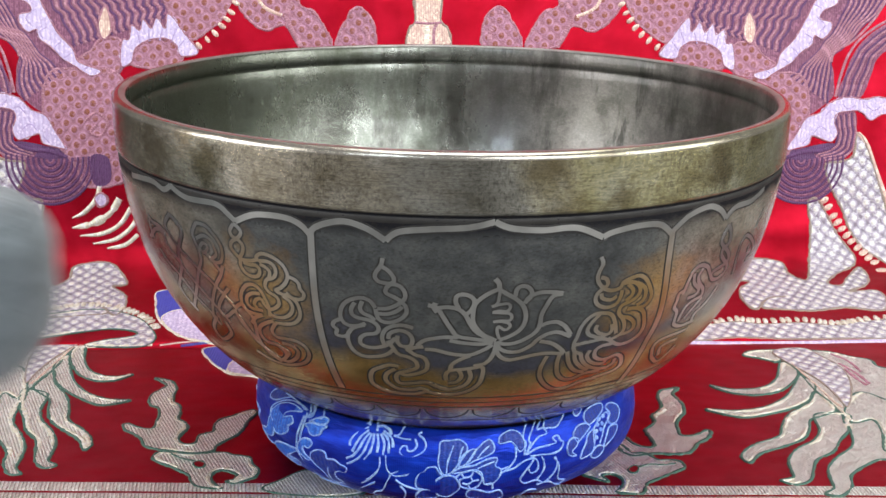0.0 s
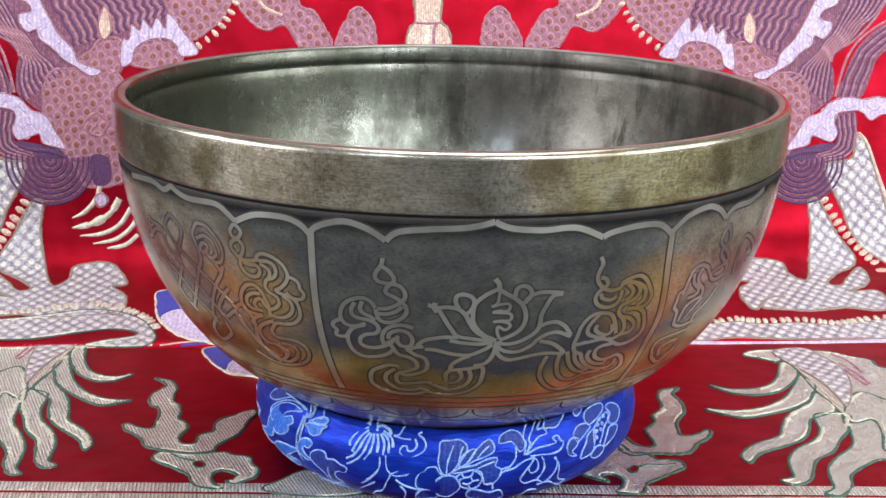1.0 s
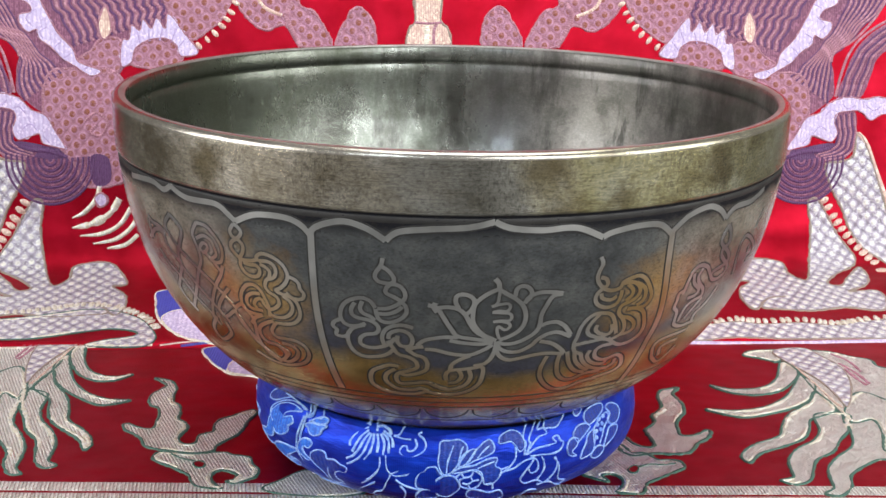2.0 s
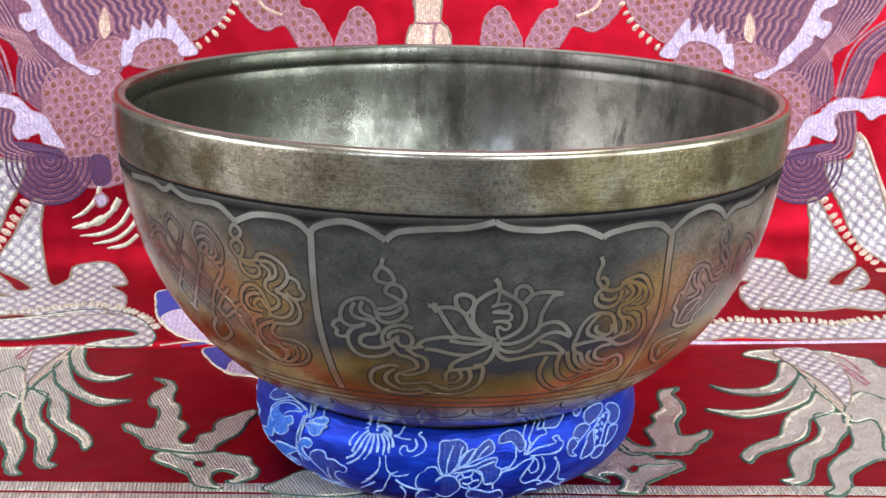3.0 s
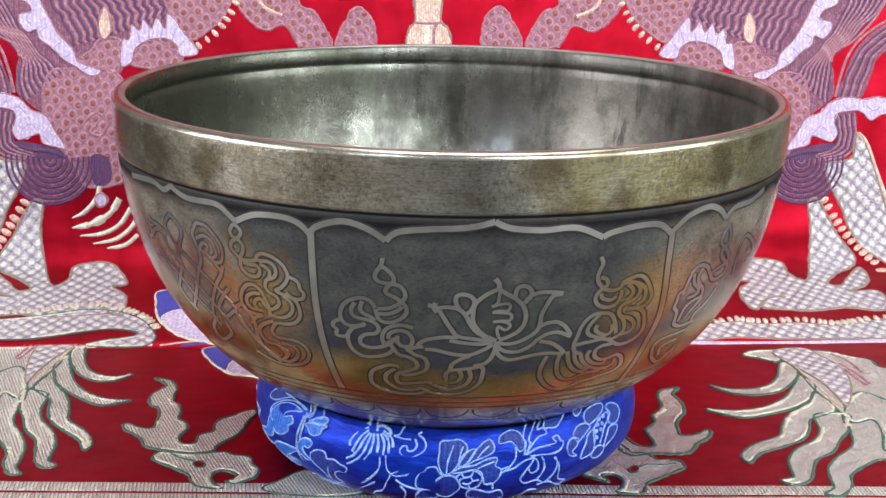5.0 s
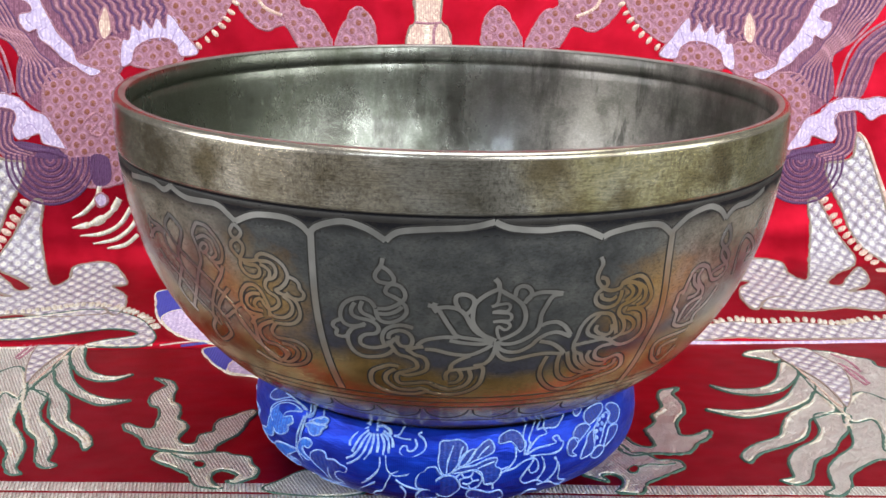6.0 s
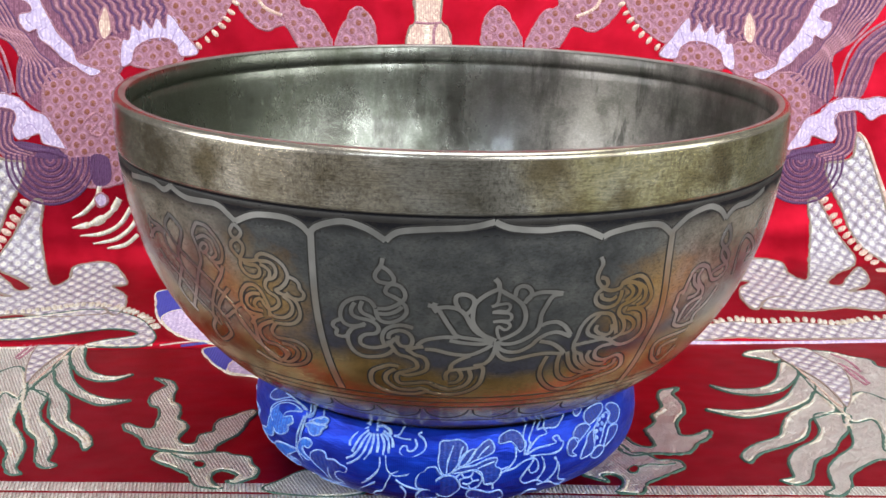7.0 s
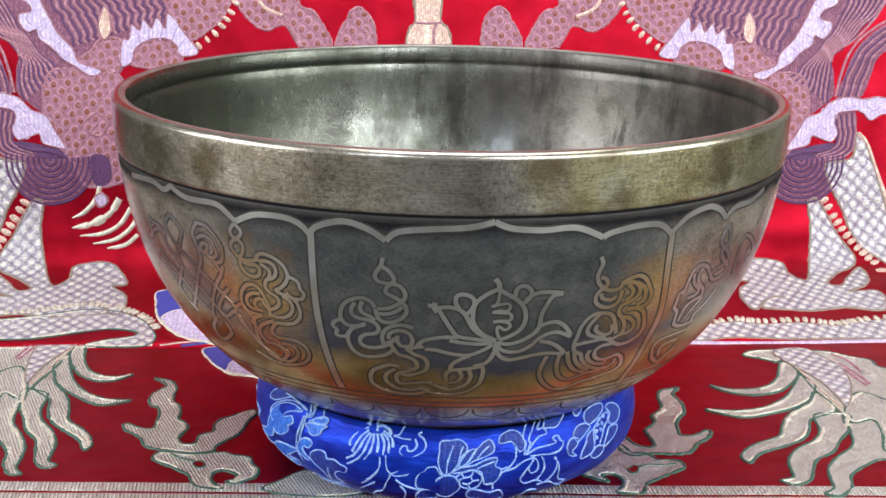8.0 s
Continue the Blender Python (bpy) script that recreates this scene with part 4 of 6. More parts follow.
trace(HANGING, "foam_curl", on_back, FOAM_SHADE, [(206.3, 220.6), (210, 218.5)], 1.3, 1.1, rag=0.4, twin=True)
sew(HANGING, "scaly_hide", on_back, SCALE_MAUVE, [(149.9, 225.1), (153.6, 233.4), (160.7, 237.3), (171.4, 235.6), (178.2, 230.5), (180.5, 221.8), (162.8, 220)], 0.5, edge=ROSE, edge_width=1.7, jag=0.4, twin=True)
sew(HANGING, "scaly_hide", on_back, SCALE_MAUVE, [(186.7, 235), (198.1, 237.2), (205.4, 229.6), (214.2, 222.7), (202.1, 216.4), (187.7, 219.1)], 0.5, edge=ROSE, edge_width=1.8, jag=0.4, twin=True)
sew(HANGING, "scaly_hide", on_back, SCALE_MAUVE, [(120.2, 269.5), (123.3, 252.4), (134, 242.2), (144.7, 236.8), (152.4, 243.1), (157.2, 252.8), (159.7, 270)], 0.5, edge=ROSE, edge_width=1.7, jag=0.4, twin=True)
sew(HANGING, "scaly_hide", on_back, SCALE_MAUVE, [(-229.4, 215.1), (-214.8, 218.6), (-186.7, 212.7), (-180.9, 158.7), (-206.1, 147.8), (-215.2, 162), (-222.4, 170.5), (-230.2, 178.9), (-233.1, 195.7)], 0.4, edge=ROSE, edge_width=1.7, jag=0.4, twin=True)
bead_row(HANGING, "bead", on_back, CREAM, [(115.4, 260.9), (120.5, 251.7), (128.7, 241.5), (140.5, 232.6)], 7, 3.82, twin=True)
sew(HANGING, "branch", on_back, SCALE_MAUVE, [(32, 233.2), (30.5, 244.1), (33.9, 253), (40.8, 257.8), (46.4, 253.8), (47.8, 249.7), (51.3, 244.9), (53.5, 233.3)], 0.5, edge=ROSE, edge_width=1.7, jag=0.4, twin=True)
sew(HANGING, "branch", on_back, SCALE_MAUVE, [(57.7, 233.4), (61.8, 245), (68.7, 254.7), (77, 258.2), (81.8, 269.1), (118.1, 269.5), (114.8, 257.5), (105.8, 247.1), (97.1, 243.3), (86.9, 246.6), (78.6, 238.3), (75.1, 233.5)], 0.5, edge=ROSE, edge_width=1.7, jag=0.4, twin=True)
trace(HANGING, "rose_curl", on_back, ROSE, [(35.4, 233.2), (34.7, 240.7), (37.5, 244.8)], 3.10, 1, twin=True)
trace(HANGING, "rose_curl", on_back, ROSE, [(76.2, 233.5), (81.3, 241.8), (85.4, 252.1), (81.1, 260.6)], 3.46, 1, twin=True)
trace(HANGING, "rose_curl", on_back, CREAM, [(88.2, 252.1), (96.9, 255.6), (102.1, 260.8), (104.1, 269.4)], 2.42, 1, twin=True)
sew(HANGING, "pearl_post", on_back, CREAM, [(-14.3, 232.8), (-14.3, 243.7), (-10.5, 249.1), (-10.2, 268.1), (4.9, 268.3), (5, 249.3), (9.5, 243.9), (9.5, 233)], 0.5, edge=GREY_EDGE, edge_width=1.4)
trace(HANGING, "rose_curl", on_back, ROSE, [(0.9, 232.9), (0.8, 242.8), (3.2, 247.9)], 2.06, 0.9)
trace(HANGING, "rose_curl", on_back, BEAD, [(-3.6, 232.9), (-3.6, 246.2)], 3.43, 0.9)
trace(HANGING, "rose_curl", on_back, ROSE, [(-10.8, 247.8), (-2.9, 247.2), (5.7, 247.9)], 1.72, 0.9)
sew(HANGING, "mane_ground", on_back, MAUVE, [(159, 270), (160.8, 250), (183.7, 243.3), (187.4, 236.4), (203.6, 231.7), (215.4, 231.8), (230, 249.3), (239.2, 270.8)], 0.3, twin=True)
bundle(HANGING, "mane_strand", (PURPLE, ROSE), [(161.1, 270), (163.4, 261.4), (160.7, 254.5), (162.2, 248.7)], [(235.2, 270.8), (228.4, 256.2), (222.2, 248.2), (214.7, 231.8)], 25, 1.75, 0.5, wobble=2.2, twin=True)
sew(HANGING, "tan_flame", on_back, CREAM, [(196.2, 255.9), (200, 248), (199.8, 240), (197, 236.5), (193.4, 240.6), (193.2, 247.9)], 1, edge=ROSE, edge_width=1.4, twin=True)
sew(HANGING, "mane_ground", on_back, MAUVE, [(217.9, 218.6), (227.1, 224.9), (239, 236.1), (249.9, 248.4), (258.2, 271.1), (287.1, 271.4), (280.3, 259.1), (266.2, 245.1), (252.8, 234.5), (248.6, 227.5), (250.7, 217), (248.6, 203), (233.3, 192.4), (231.1, 206.4), (223.7, 215.1)], 0.3, twin=True)
bundle(HANGING, "mane_strand", (PURPLE, ROSE), [(223, 215.8), (230.7, 222.8), (243.3, 236.2), (255.1, 253.7), (260, 271.1)], [(246.5, 199.5), (248.9, 215.3), (247.9, 226.4), (259.2, 238), (280.3, 259.1), (290.8, 271.4)], 15, 1.6, 0.5, wobble=1.8, twin=True)
sew(HANGING, "mane_ground", on_back, MAUVE, [(253.6, 204.1), (257.6, 217.1), (262.3, 229.3), (270, 239.9), (284.2, 249.8), (309.4, 257.7), (310, 238.4), (288.3, 234.8), (278.3, 227.7), (274.3, 217.2), (268.1, 204.1)], 0.3, twin=True)
bundle(HANGING, "mane_strand", (PURPLE, ROSE, MAUVE), [(255, 204.1), (259, 216.7), (264.5, 228.7), (272.9, 239.2), (287.8, 248.7), (309.5, 254.9)], [(267.4, 204.1), (272.1, 216.1), (276.1, 227.3), (285.3, 235.8), (309.9, 243)], 9, 1.5, 0.5, wobble=1.2, twin=True)
trace(HANGING, "red_edge", on_back, ROSE, [(252.1, 204.1), (255.4, 218.1), (260.1, 230.7), (268.5, 241.3), (284.8, 251.9), (309.2, 261.9)], 1.76, 0.7, twin=True)
trace(HANGING, "red_edge", on_back, ROSE, [(248.7, 225.7), (251.4, 232.7), (262.8, 239.1), (276.8, 253.9), (287.1, 271.4)], 1.76, 0.7, twin=True)
sew(HANGING, "mane_ground", on_back, MAUVE, [(251, 192.5), (264.7, 195), (265.9, 180.2), (263.3, 170.3), (257.6, 165.3), (244.9, 163.9), (239.3, 170.2), (250.1, 172.4), (253.6, 178.4)], 0.3, twin=True)
bundle(HANGING, "mane_strand", (PURPLE, ROSE), [(252.1, 192.1), (254.2, 181.9), (252.2, 173.8), (241.1, 168.8)], [(264.4, 194.3), (265.6, 178.4), (261.1, 168.2), (246.7, 164.6)], 8, 1.35, 0.5, wobble=0.6, twin=True)
trace(HANGING, "purple_curl", on_back, PURPLE, [(220.6, 166), (232, 169.5), (242.9, 170.3), (250.1, 172.4)], 2.83, 0.8, twin=True)
# claws beside the bowl
trace(HANGING, "claw", on_back, BEAD, [(-217.1, 123.3), (-204.8, 126), (-194.7, 132.1), (-188.9, 141)], 4.6, 0.8, taper=(0.3, 1), rag=0.8)
trace(HANGING, "claw", on_back, BEAD, [(-212.3, 118.4), (-199.6, 119.7), (-189, 125.3), (-182.2, 135.5)], 3.07, 0.8, taper=(0.3, 1))
trace(HANGING, "claw", on_back, BEAD, [(-204.3, 113.3), (-191.1, 116.2), (-182.3, 123.2), (-178.3, 130)], 3.07, 0.8, taper=(0.3, 1))
trace(HANGING, "claw", on_back, BEAD, [(-195.8, 110.2), (-185.2, 112.5), (-178.1, 119)], 3.06, 0.8, taper=(0.3, 1))
trace(HANGING, "claw", on_back, BEAD, [(-217.2, 129.4), (-209.8, 132.8), (-202.2, 141.7), (-200.8, 148.5)], 3.06, 0.8, taper=(0.3, 1))
sew(HANGING, "purple_patch", on_back, PURPLE, [(-204.5, 167.1), (-195.1, 165.4), (-194, 151.9), (-202.1, 148.5), (-206, 156.9)], 0.6, twin=True)
sew(HANGING, "ring_motif", on_back, LILAC, [(-203.6, 141), (-200.2, 144.4), (-196.2, 141.6), (-197, 137.6), (-201, 136.2)], 0.8, edge=ROSE, edge_width=1.4, twin=True)
trace(HANGING, "rose_curl", on_back, ROSE, [(-208.7, 187.4), (-202, 192.4), (-195.4, 187.4), (-198.9, 179), (-205.5, 180.6), (-202.1, 185)], 2.03, 0.9, twin=True)
sew(HANGING, "petal_motif", on_back, BLUE_FLOSS, [(-158.3, 68.1), (-161, 52.9), (-156.9, 32.8), (-146.6, 17.3), (-133.6, 8.3), (-112.4, 6.7), (-115.9, 63.3)], 0.5, edge=BEAD, edge_width=1.3)
sew(HANGING, "petal_motif", on_back, LILAC, [(-155.6, 32.8), (-150.7, 41.9), (-141.3, 41.8), (-127.4, 24.6), (-118.5, 8.1), (-133.6, 8.3), (-145.9, 16)], 0.8, edge=BEAD, edge_width=1.2)
trace(HANGING, "silver_stripe", on_back, BEAD, [(-153.3, 3.8), (-139.6, 7.2), (-118.7, 10.5)], 1.22, 0.6)
trace(HANGING, "blue_stripe", on_back, BLUE_FLOSS, [(-142.2, 3), (-130.4, 5.8), (-112.5, 7.9)], 2.43, 0.5)
# engraving on the bowl: panel borders
trace(BOWL, "engraved_line", on_bowl, ENGRAVED, [(-20, 32), (-19.7, 29.1), (-17.8, 26.6), (-14.8, 25.1), (-11.6, 27.1), (-9, 30.9)], 2.22, 0.1)
trace(BOWL, "engraved_line", on_bowl, ENGRAVED, [(-9, 30.9), (-7.2, 27.6), (-2.9, 26.2), (2.5, 25.3), (6.1, 23.3)], 2.22, 0.1)
trace(BOWL, "engraved_line", on_bowl, ENGRAVED, [(6.1, 23.3), (8.4, 25.6), (12.8, 26.7), (17.8, 26.4), (22.1, 30.6)], 2.22, 0.1)
trace(BOWL, "engraved_line", on_bowl, ENGRAVED, [(22.1, 30.6), (23.6, 29.1), (27.8, 27.8), (31.7, 28.5), (34.3, 32.9)], 2.22, 0.1)
trace(BOWL, "engraved_line", on_bowl, ENGRAVED, [(-20, 31), (-20.2, 42.6), (-20.6, 62.9), (-20.7, 80.4), (-20.6, 96.5)], 2.59, 0.1)
trace(BOWL, "engraved_line", on_bowl, ENGRAVED, [(34.3, 31.5), (34.8, 45), (36.5, 66.7), (36.4, 79.4), (37.3, 98.9)], 2.59, 0.1)
trace(BOWL, "engraved_line", on_bowl, ENGRAVED, [(-61.2, 25.9), (-52.8, 24), (-49, 25.5), (-46.8, 23.2)], 2.22, 0.1)
trace(BOWL, "engraved_line", on_bowl, ENGRAVED, [(-46.8, 23.2), (-42.9, 25.9), (-36.5, 25.5), (-34, 28.5), (-32.8, 30.5)], 2.22, 0.1)
trace(BOWL, "engraved_line", on_bowl, ENGRAVED, [(-32.8, 30.5), (-29.1, 26.7), (-24.4, 26), (-21.7, 27.7), (-20.1, 31.3)], 2.22, 0.1)
trace(BOWL, "engraved_line", on_bowl, ENGRAVED, [(34.3, 31.9), (37.3, 27), (41.5, 25.1), (44.6, 27.6), (46.4, 31.4)], 2.22, 0.1)
trace(BOWL, "engraved_line", on_bowl, ENGRAVED, [(46.4, 31.4), (48.9, 28.1), (54, 28), (58.7, 25.5)], 2.22, 0.1)
# cloud scrolls of the front panel
trace(BOWL, "engraved_line", on_bowl, ENGRAVED, [(-9.5, 37.3), (-9.8, 40.1), (-10.6, 43), (-10.7, 44.9), (-10.1, 46.3), (-8.8, 46.8), (-7.4, 47.2), (-6.6, 49), (-6.4, 51.4), (-6.9, 53.5), (-7.9, 55.2), (-9.2, 56.6), (-10.7, 56.9)], 1.57, 0.1)
trace(BOWL, "engraved_line", on_bowl, ENGRAVED, [(-9.6, 40.5), (-8.8, 41.8), (-8.1, 43.9), (-8, 45.8), (-8.6, 47.1), (-9.2, 48.8), (-9.2, 50.5), (-8.1, 51.9), (-7.1, 53.3), (-6.4, 55.4), (-6.3, 57.7), (-6.9, 59.9), (-8.1, 61.7), (-9.4, 62.4), (-10.5, 61.5), (-10.9, 59.2), (-11, 57)], 1.58, 0.1)
trace(BOWL, "engraved_line", on_bowl, ENGRAVED, [(-11, 56.7), (-11.7, 54.2), (-12.9, 53.1), (-14.4, 53.9), (-15.7, 55.8), (-16.5, 58.8), (-16.7, 62.1), (-16.2, 64.3), (-15, 65.1), (-13.7, 64.5), (-12.8, 63.4)], 1.61, 0.1)
trace(BOWL, "engraved_line", on_bowl, ENGRAVED, [(-14.1, 55.2), (-14.8, 57.9), (-14.7, 60.4), (-13.7, 61.5), (-12.3, 61.9), (-11.2, 63.2), (-10.8, 65.3), (-11.4, 67.4), (-13, 68.2), (-14, 70.2), (-14, 72.8), (-12.7, 73.9), (-10.8, 73.2), (-9.3, 71.4), (-8.3, 68.7)], 1.62, 0.1)
trace(BOWL, "engraved_line", on_bowl, ENGRAVED, [(-12.9, 54.4), (-13.4, 57.3), (-13, 59.3), (-11.9, 60.4), (-11.2, 61.8)], 1.61, 0.1)
trace(BOWL, "engraved_line", on_bowl, ENGRAVED, [(-10.7, 58.9), (-9.3, 58.9), (-7.8, 57.5), (-6.9, 55.5)], 1.59, 0.1)
trace(BOWL, "engraved_line", on_bowl, ENGRAVED, [(-16.5, 62.5), (-17.8, 63.9), (-18.3, 65.9), (-17.7, 67.4), (-18, 69.5), (-17.1, 70.2), (-16, 69.6)], 1.63, 0.1)
trace(BOWL, "engraved_line", on_bowl, ENGRAVED, [(-13, 64.2), (-14.9, 65.9), (-16, 69.1), (-16.1, 72.9), (-15.4, 76.5), (-13.9, 78.2), (-11.7, 77.8), (-9.9, 76.3), (-8.6, 73.5)], 1.65, 0.1)
trace(BOWL, "engraved_line", on_bowl, ENGRAVED, [(-10.2, 72.1), (-10.4, 68.9), (-9.8, 65.6), (-8.5, 63.7), (-6.9, 63.1), (-5.4, 64.1)], 1.61, 0.1)
trace(BOWL, "engraved_line", on_bowl, ENGRAVED, [(-9.4, 69.4), (-9.1, 66.9), (-7.6, 65.4), (-6.2, 66.4), (-5.6, 69), (-6, 71.8), (-7.3, 72.2), (-8, 70.4), (-7.9, 67.6)], 1.62, 0.1)
trace(BOWL, "engraved_line", on_bowl, ENGRAVED, [(-9.6, 70.2), (-8.8, 73.3), (-8, 76), (-6.5, 77), (-5.3, 78.9), (-5.2, 81.9), (-6.8, 83.8), (-8.4, 85), (-9, 87.7), (-8.4, 90.3), (-5.9, 89.8), (-3.6, 89.2), (-2, 91.1), (-0.1, 92.2)], 1.67, 0.1)
trace(BOWL, "engraved_line", on_bowl, ENGRAVED, [(-6.6, 73.4), (-5.3, 75.8), (-4.1, 76.7), (-3.4, 79.2), (-3.6, 82.5), (-4.8, 84.4), (-7, 85.9), (-8, 85.2)], 1.65, 0.1)
trace(BOWL, "engraved_line", on_bowl, ENGRAVED, [(-8.2, 81.9), (-9.7, 81.4), (-11.4, 82.9), (-13, 85), (-13.7, 88.7), (-13.5, 92.2), (-11.8, 94.9), (-9.1, 96.1), (-6, 95.8), (-4.1, 94.5)], 1.70, 0.1)
trace(BOWL, "engraved_line", on_bowl, ENGRAVED, [(-8.9, 83.1), (-10.4, 85.5), (-11, 88.5), (-10.4, 91.4), (-8.9, 93.5), (-6.4, 93.6), (-4.8, 92.7), (-3.6, 93.8)], 1.70, 0.1)
trace(BOWL, "engraved_line", on_bowl, ENGRAVED, [(-0.2, 87.7), (-0.3, 84.8), (0.4, 82.8), (2.2, 82.2), (4.5, 81.4), (5.8, 81.1), (6, 85.4), (5.5, 89.8), (3.8, 93.4), (1, 95.4), (-2, 95.2), (-4.1, 93.9)], 1.67, 0.1)
trace(BOWL, "engraved_line", on_bowl, ENGRAVED, [(3.6, 82.4), (4, 86.1), (3.1, 90.3), (0.9, 92.5), (-0.9, 92.3), (-2.4, 89.9)], 1.69, 0.1)
trace(BOWL, "engraved_line", on_bowl, ENGRAVED, [(1.9, 82.7), (2.4, 85.6), (1.6, 88.5), (0.1, 89.2)], 1.67, 0.1)
trace(BOWL, "engraved_line", on_bowl, ENGRAVED, [(0.4, 83.1), (0.7, 79.8), (2.1, 77.3), (3.6, 75.7)], 1.64, 0.1)
# lotus
trace(BOWL, "engraved_line", on_bowl, ENGRAVED, [(-1.6, 55.4), (0, 55), (1.5, 55.9), (2.5, 58.2), (3.1, 60.9), (3.8, 63.8), (4.9, 66.2), (6.4, 68), (7.5, 69)], 1.67, 0.1)
trace(BOWL, "engraved_line", on_bowl, ENGRAVED, [(-1.4, 56.5), (-0.5, 60.4), (0.5, 64.3), (1.4, 66.9), (3.7, 68.1), (7, 69.2)], 1.69, 0.1)
trace(BOWL, "engraved_line", on_bowl, ENGRAVED, [(1.5, 55.4), (1, 53.2), (1.1, 50.8), (1.9, 49.9), (3, 50.5), (3.7, 52.3), (3.6, 54.7), (3.1, 56.8), (2.5, 57.7)], 1.65, 0.1)
trace(BOWL, "engraved_line", on_bowl, ENGRAVED, [(7.1, 48), (6, 49.2), (4.7, 51.4), (3.8, 54.1), (3.6, 57.5), (3.7, 61), (4.4, 64), (5.6, 66.7), (6.9, 68.2)], 1.67, 0.1)
trace(BOWL, "engraved_line", on_bowl, ENGRAVED, [(7.2, 48), (8.5, 50), (9.9, 52.1), (11, 54.7), (11.6, 58.2), (11.6, 61.9), (10.9, 65), (9.6, 67.2), (8, 68.8)], 1.68, 0.1)
trace(BOWL, "engraved_line", on_bowl, ENGRAVED, [(9.7, 51), (9.8, 48.4), (10.4, 47.1), (11.4, 47.4), (12.1, 49.5), (11.9, 51.9), (11.2, 53.4)], 1.66, 0.1)
trace(BOWL, "engraved_line", on_bowl, ENGRAVED, [(11.2, 53.8), (11.9, 51.2), (13.3, 49.9), (15, 49.9), (17, 50.7)], 1.67, 0.1)
trace(BOWL, "engraved_line", on_bowl, ENGRAVED, [(17, 50.9), (15.5, 51.5), (14.7, 55), (14.1, 58.8), (14.1, 62.3), (13.8, 65.4), (12.6, 68.1), (10.9, 70.1), (9.1, 70.7), (7.7, 69.8)], 1.70, 0.1)
trace(BOWL, "engraved_line", on_bowl, ENGRAVED, [(14.3, 63.5), (15.2, 62.5), (16.8, 62.3), (18.3, 64.4), (19.7, 68.4)], 1.70, 0.1)
trace(BOWL, "engraved_line", on_bowl, ENGRAVED, [(19.8, 69.4), (17.6, 66.9), (15.9, 67), (14.3, 69.1), (13.2, 72), (11.5, 74.2), (9.8, 74.3), (8.4, 72.9), (7.6, 70.8)], 1.72, 0.1)
trace(BOWL, "engraved_line", on_bowl, ENGRAVED, [(14.6, 70.2), (16.6, 71.4), (18.4, 74.1), (19.5, 76.7)], 1.74, 0.1)
trace(BOWL, "engraved_line", on_bowl, ENGRAVED, [(19.5, 77), (16.6, 76), (14.2, 76.3), (11.9, 77.4), (9.9, 78), (8.4, 76), (7.6, 72.8)], 1.73, 0.1)
trace(BOWL, "engraved_line", on_bowl, ENGRAVED, [(-4.9, 71.6), (-3.6, 69), (-0.7, 67.5), (1.5, 67.6)], 1.69, 0.1)
trace(BOWL, "engraved_line", on_bowl, ENGRAVED, [(7, 69.7), (5.1, 70.4), (2.4, 69.9), (0.2, 68.9)], 1.70, 0.1)
trace(BOWL, "engraved_line", on_bowl, ENGRAVED, [(-3.7, 73), (-1.9, 73.3), (0.2, 74.7), (2.5, 75.4), (4.1, 74.9), (5.9, 72.7), (7, 70.7)], 1.71, 0.1)
trace(BOWL, "engraved_line", on_bowl, ENGRAVED, [(4.3, 80.5), (6, 79.5), (7, 76.9), (7.5, 72.8), (7.5, 69.3)], 1.72, 0.1)
trace(BOWL, "engraved_line", on_bowl, ENGRAVED, [(-3.9, 72), (-5.2, 72.4), (-6.8, 73.9)], 1.70, 0.1)
trace(BOWL, "engraved_line", on_bowl, ENGRAVED, [(6.5, 44), (7.1, 45.6), (7.3, 48.4)], 1.82, 0.1)
trace(BOWL, "engraved_line", on_bowl, ENGRAVED, [(-3.1, 54.4), (-2.2, 55), (-1.2, 56)], 1.83, 0.1)
trace(BOWL, "engraved_line", on_bowl, ENGRAVED, [(-2, 53.4), (-2.2, 55.4), (-1.7, 57.2)], 1.83, 0.1)
trace(BOWL, "engraved_line", on_bowl, ENGRAVED, [(7.4, 48.6), (7.3, 51), (7.1, 53.7), (6.3, 54.8)], 1.20, 0.1)
trace(BOWL, "engraved_line", on_bowl, ENGRAVED, [(6.3, 54.8), (7.5, 54), (8.8, 53.8), (9.1, 55.4), (8.6, 56.8), (7.5, 56.5), (6.5, 57.1)], 1.20, 0.1)
trace(BOWL, "engraved_line", on_bowl, ENGRAVED, [(6.5, 57.1), (7.9, 57.4), (9.1, 57.7), (9.5, 59.4), (9.1, 60.7), (7.8, 60.6), (6.7, 61)], 1.21, 0.1)
trace(BOWL, "engraved_line", on_bowl, ENGRAVED, [(6.7, 61), (7.9, 60.9), (9.1, 61.7), (9.4, 63.1), (8.7, 64.5), (7.6, 63), (7.5, 65.4), (8, 68.3)], 1.22, 0.1)
# cloud scrolls beside the lotus
trace(BOWL, "engraved_line", on_bowl, ENGRAVED, [(22.2, 37.9), (22.7, 40.6), (22.3, 43.3), (22.2, 46.1), (22.8, 48.7), (23.9, 50.8), (25.3, 51.6), (26.5, 50.8), (26.8, 48.9), (27.9, 47.7), (29.6, 47.1), (31, 49), (32.1, 52.3), (32.9, 55.6), (32.9, 58.4), (32, 60.4), (30.4, 60.5), (28.9, 60.2)], 1.59, 0.1)
trace(BOWL, "engraved_line", on_bowl, ENGRAVED, [(22.7, 45.8), (23.7, 46.7), (24.1, 49), (23.3, 50.6), (22.6, 52.4), (22.6, 55.1), (23.6, 57.5), (25.1, 58.4), (26.4, 57.4), (26.9, 54.8), (26.9, 51.9)], 1.59, 0.1)
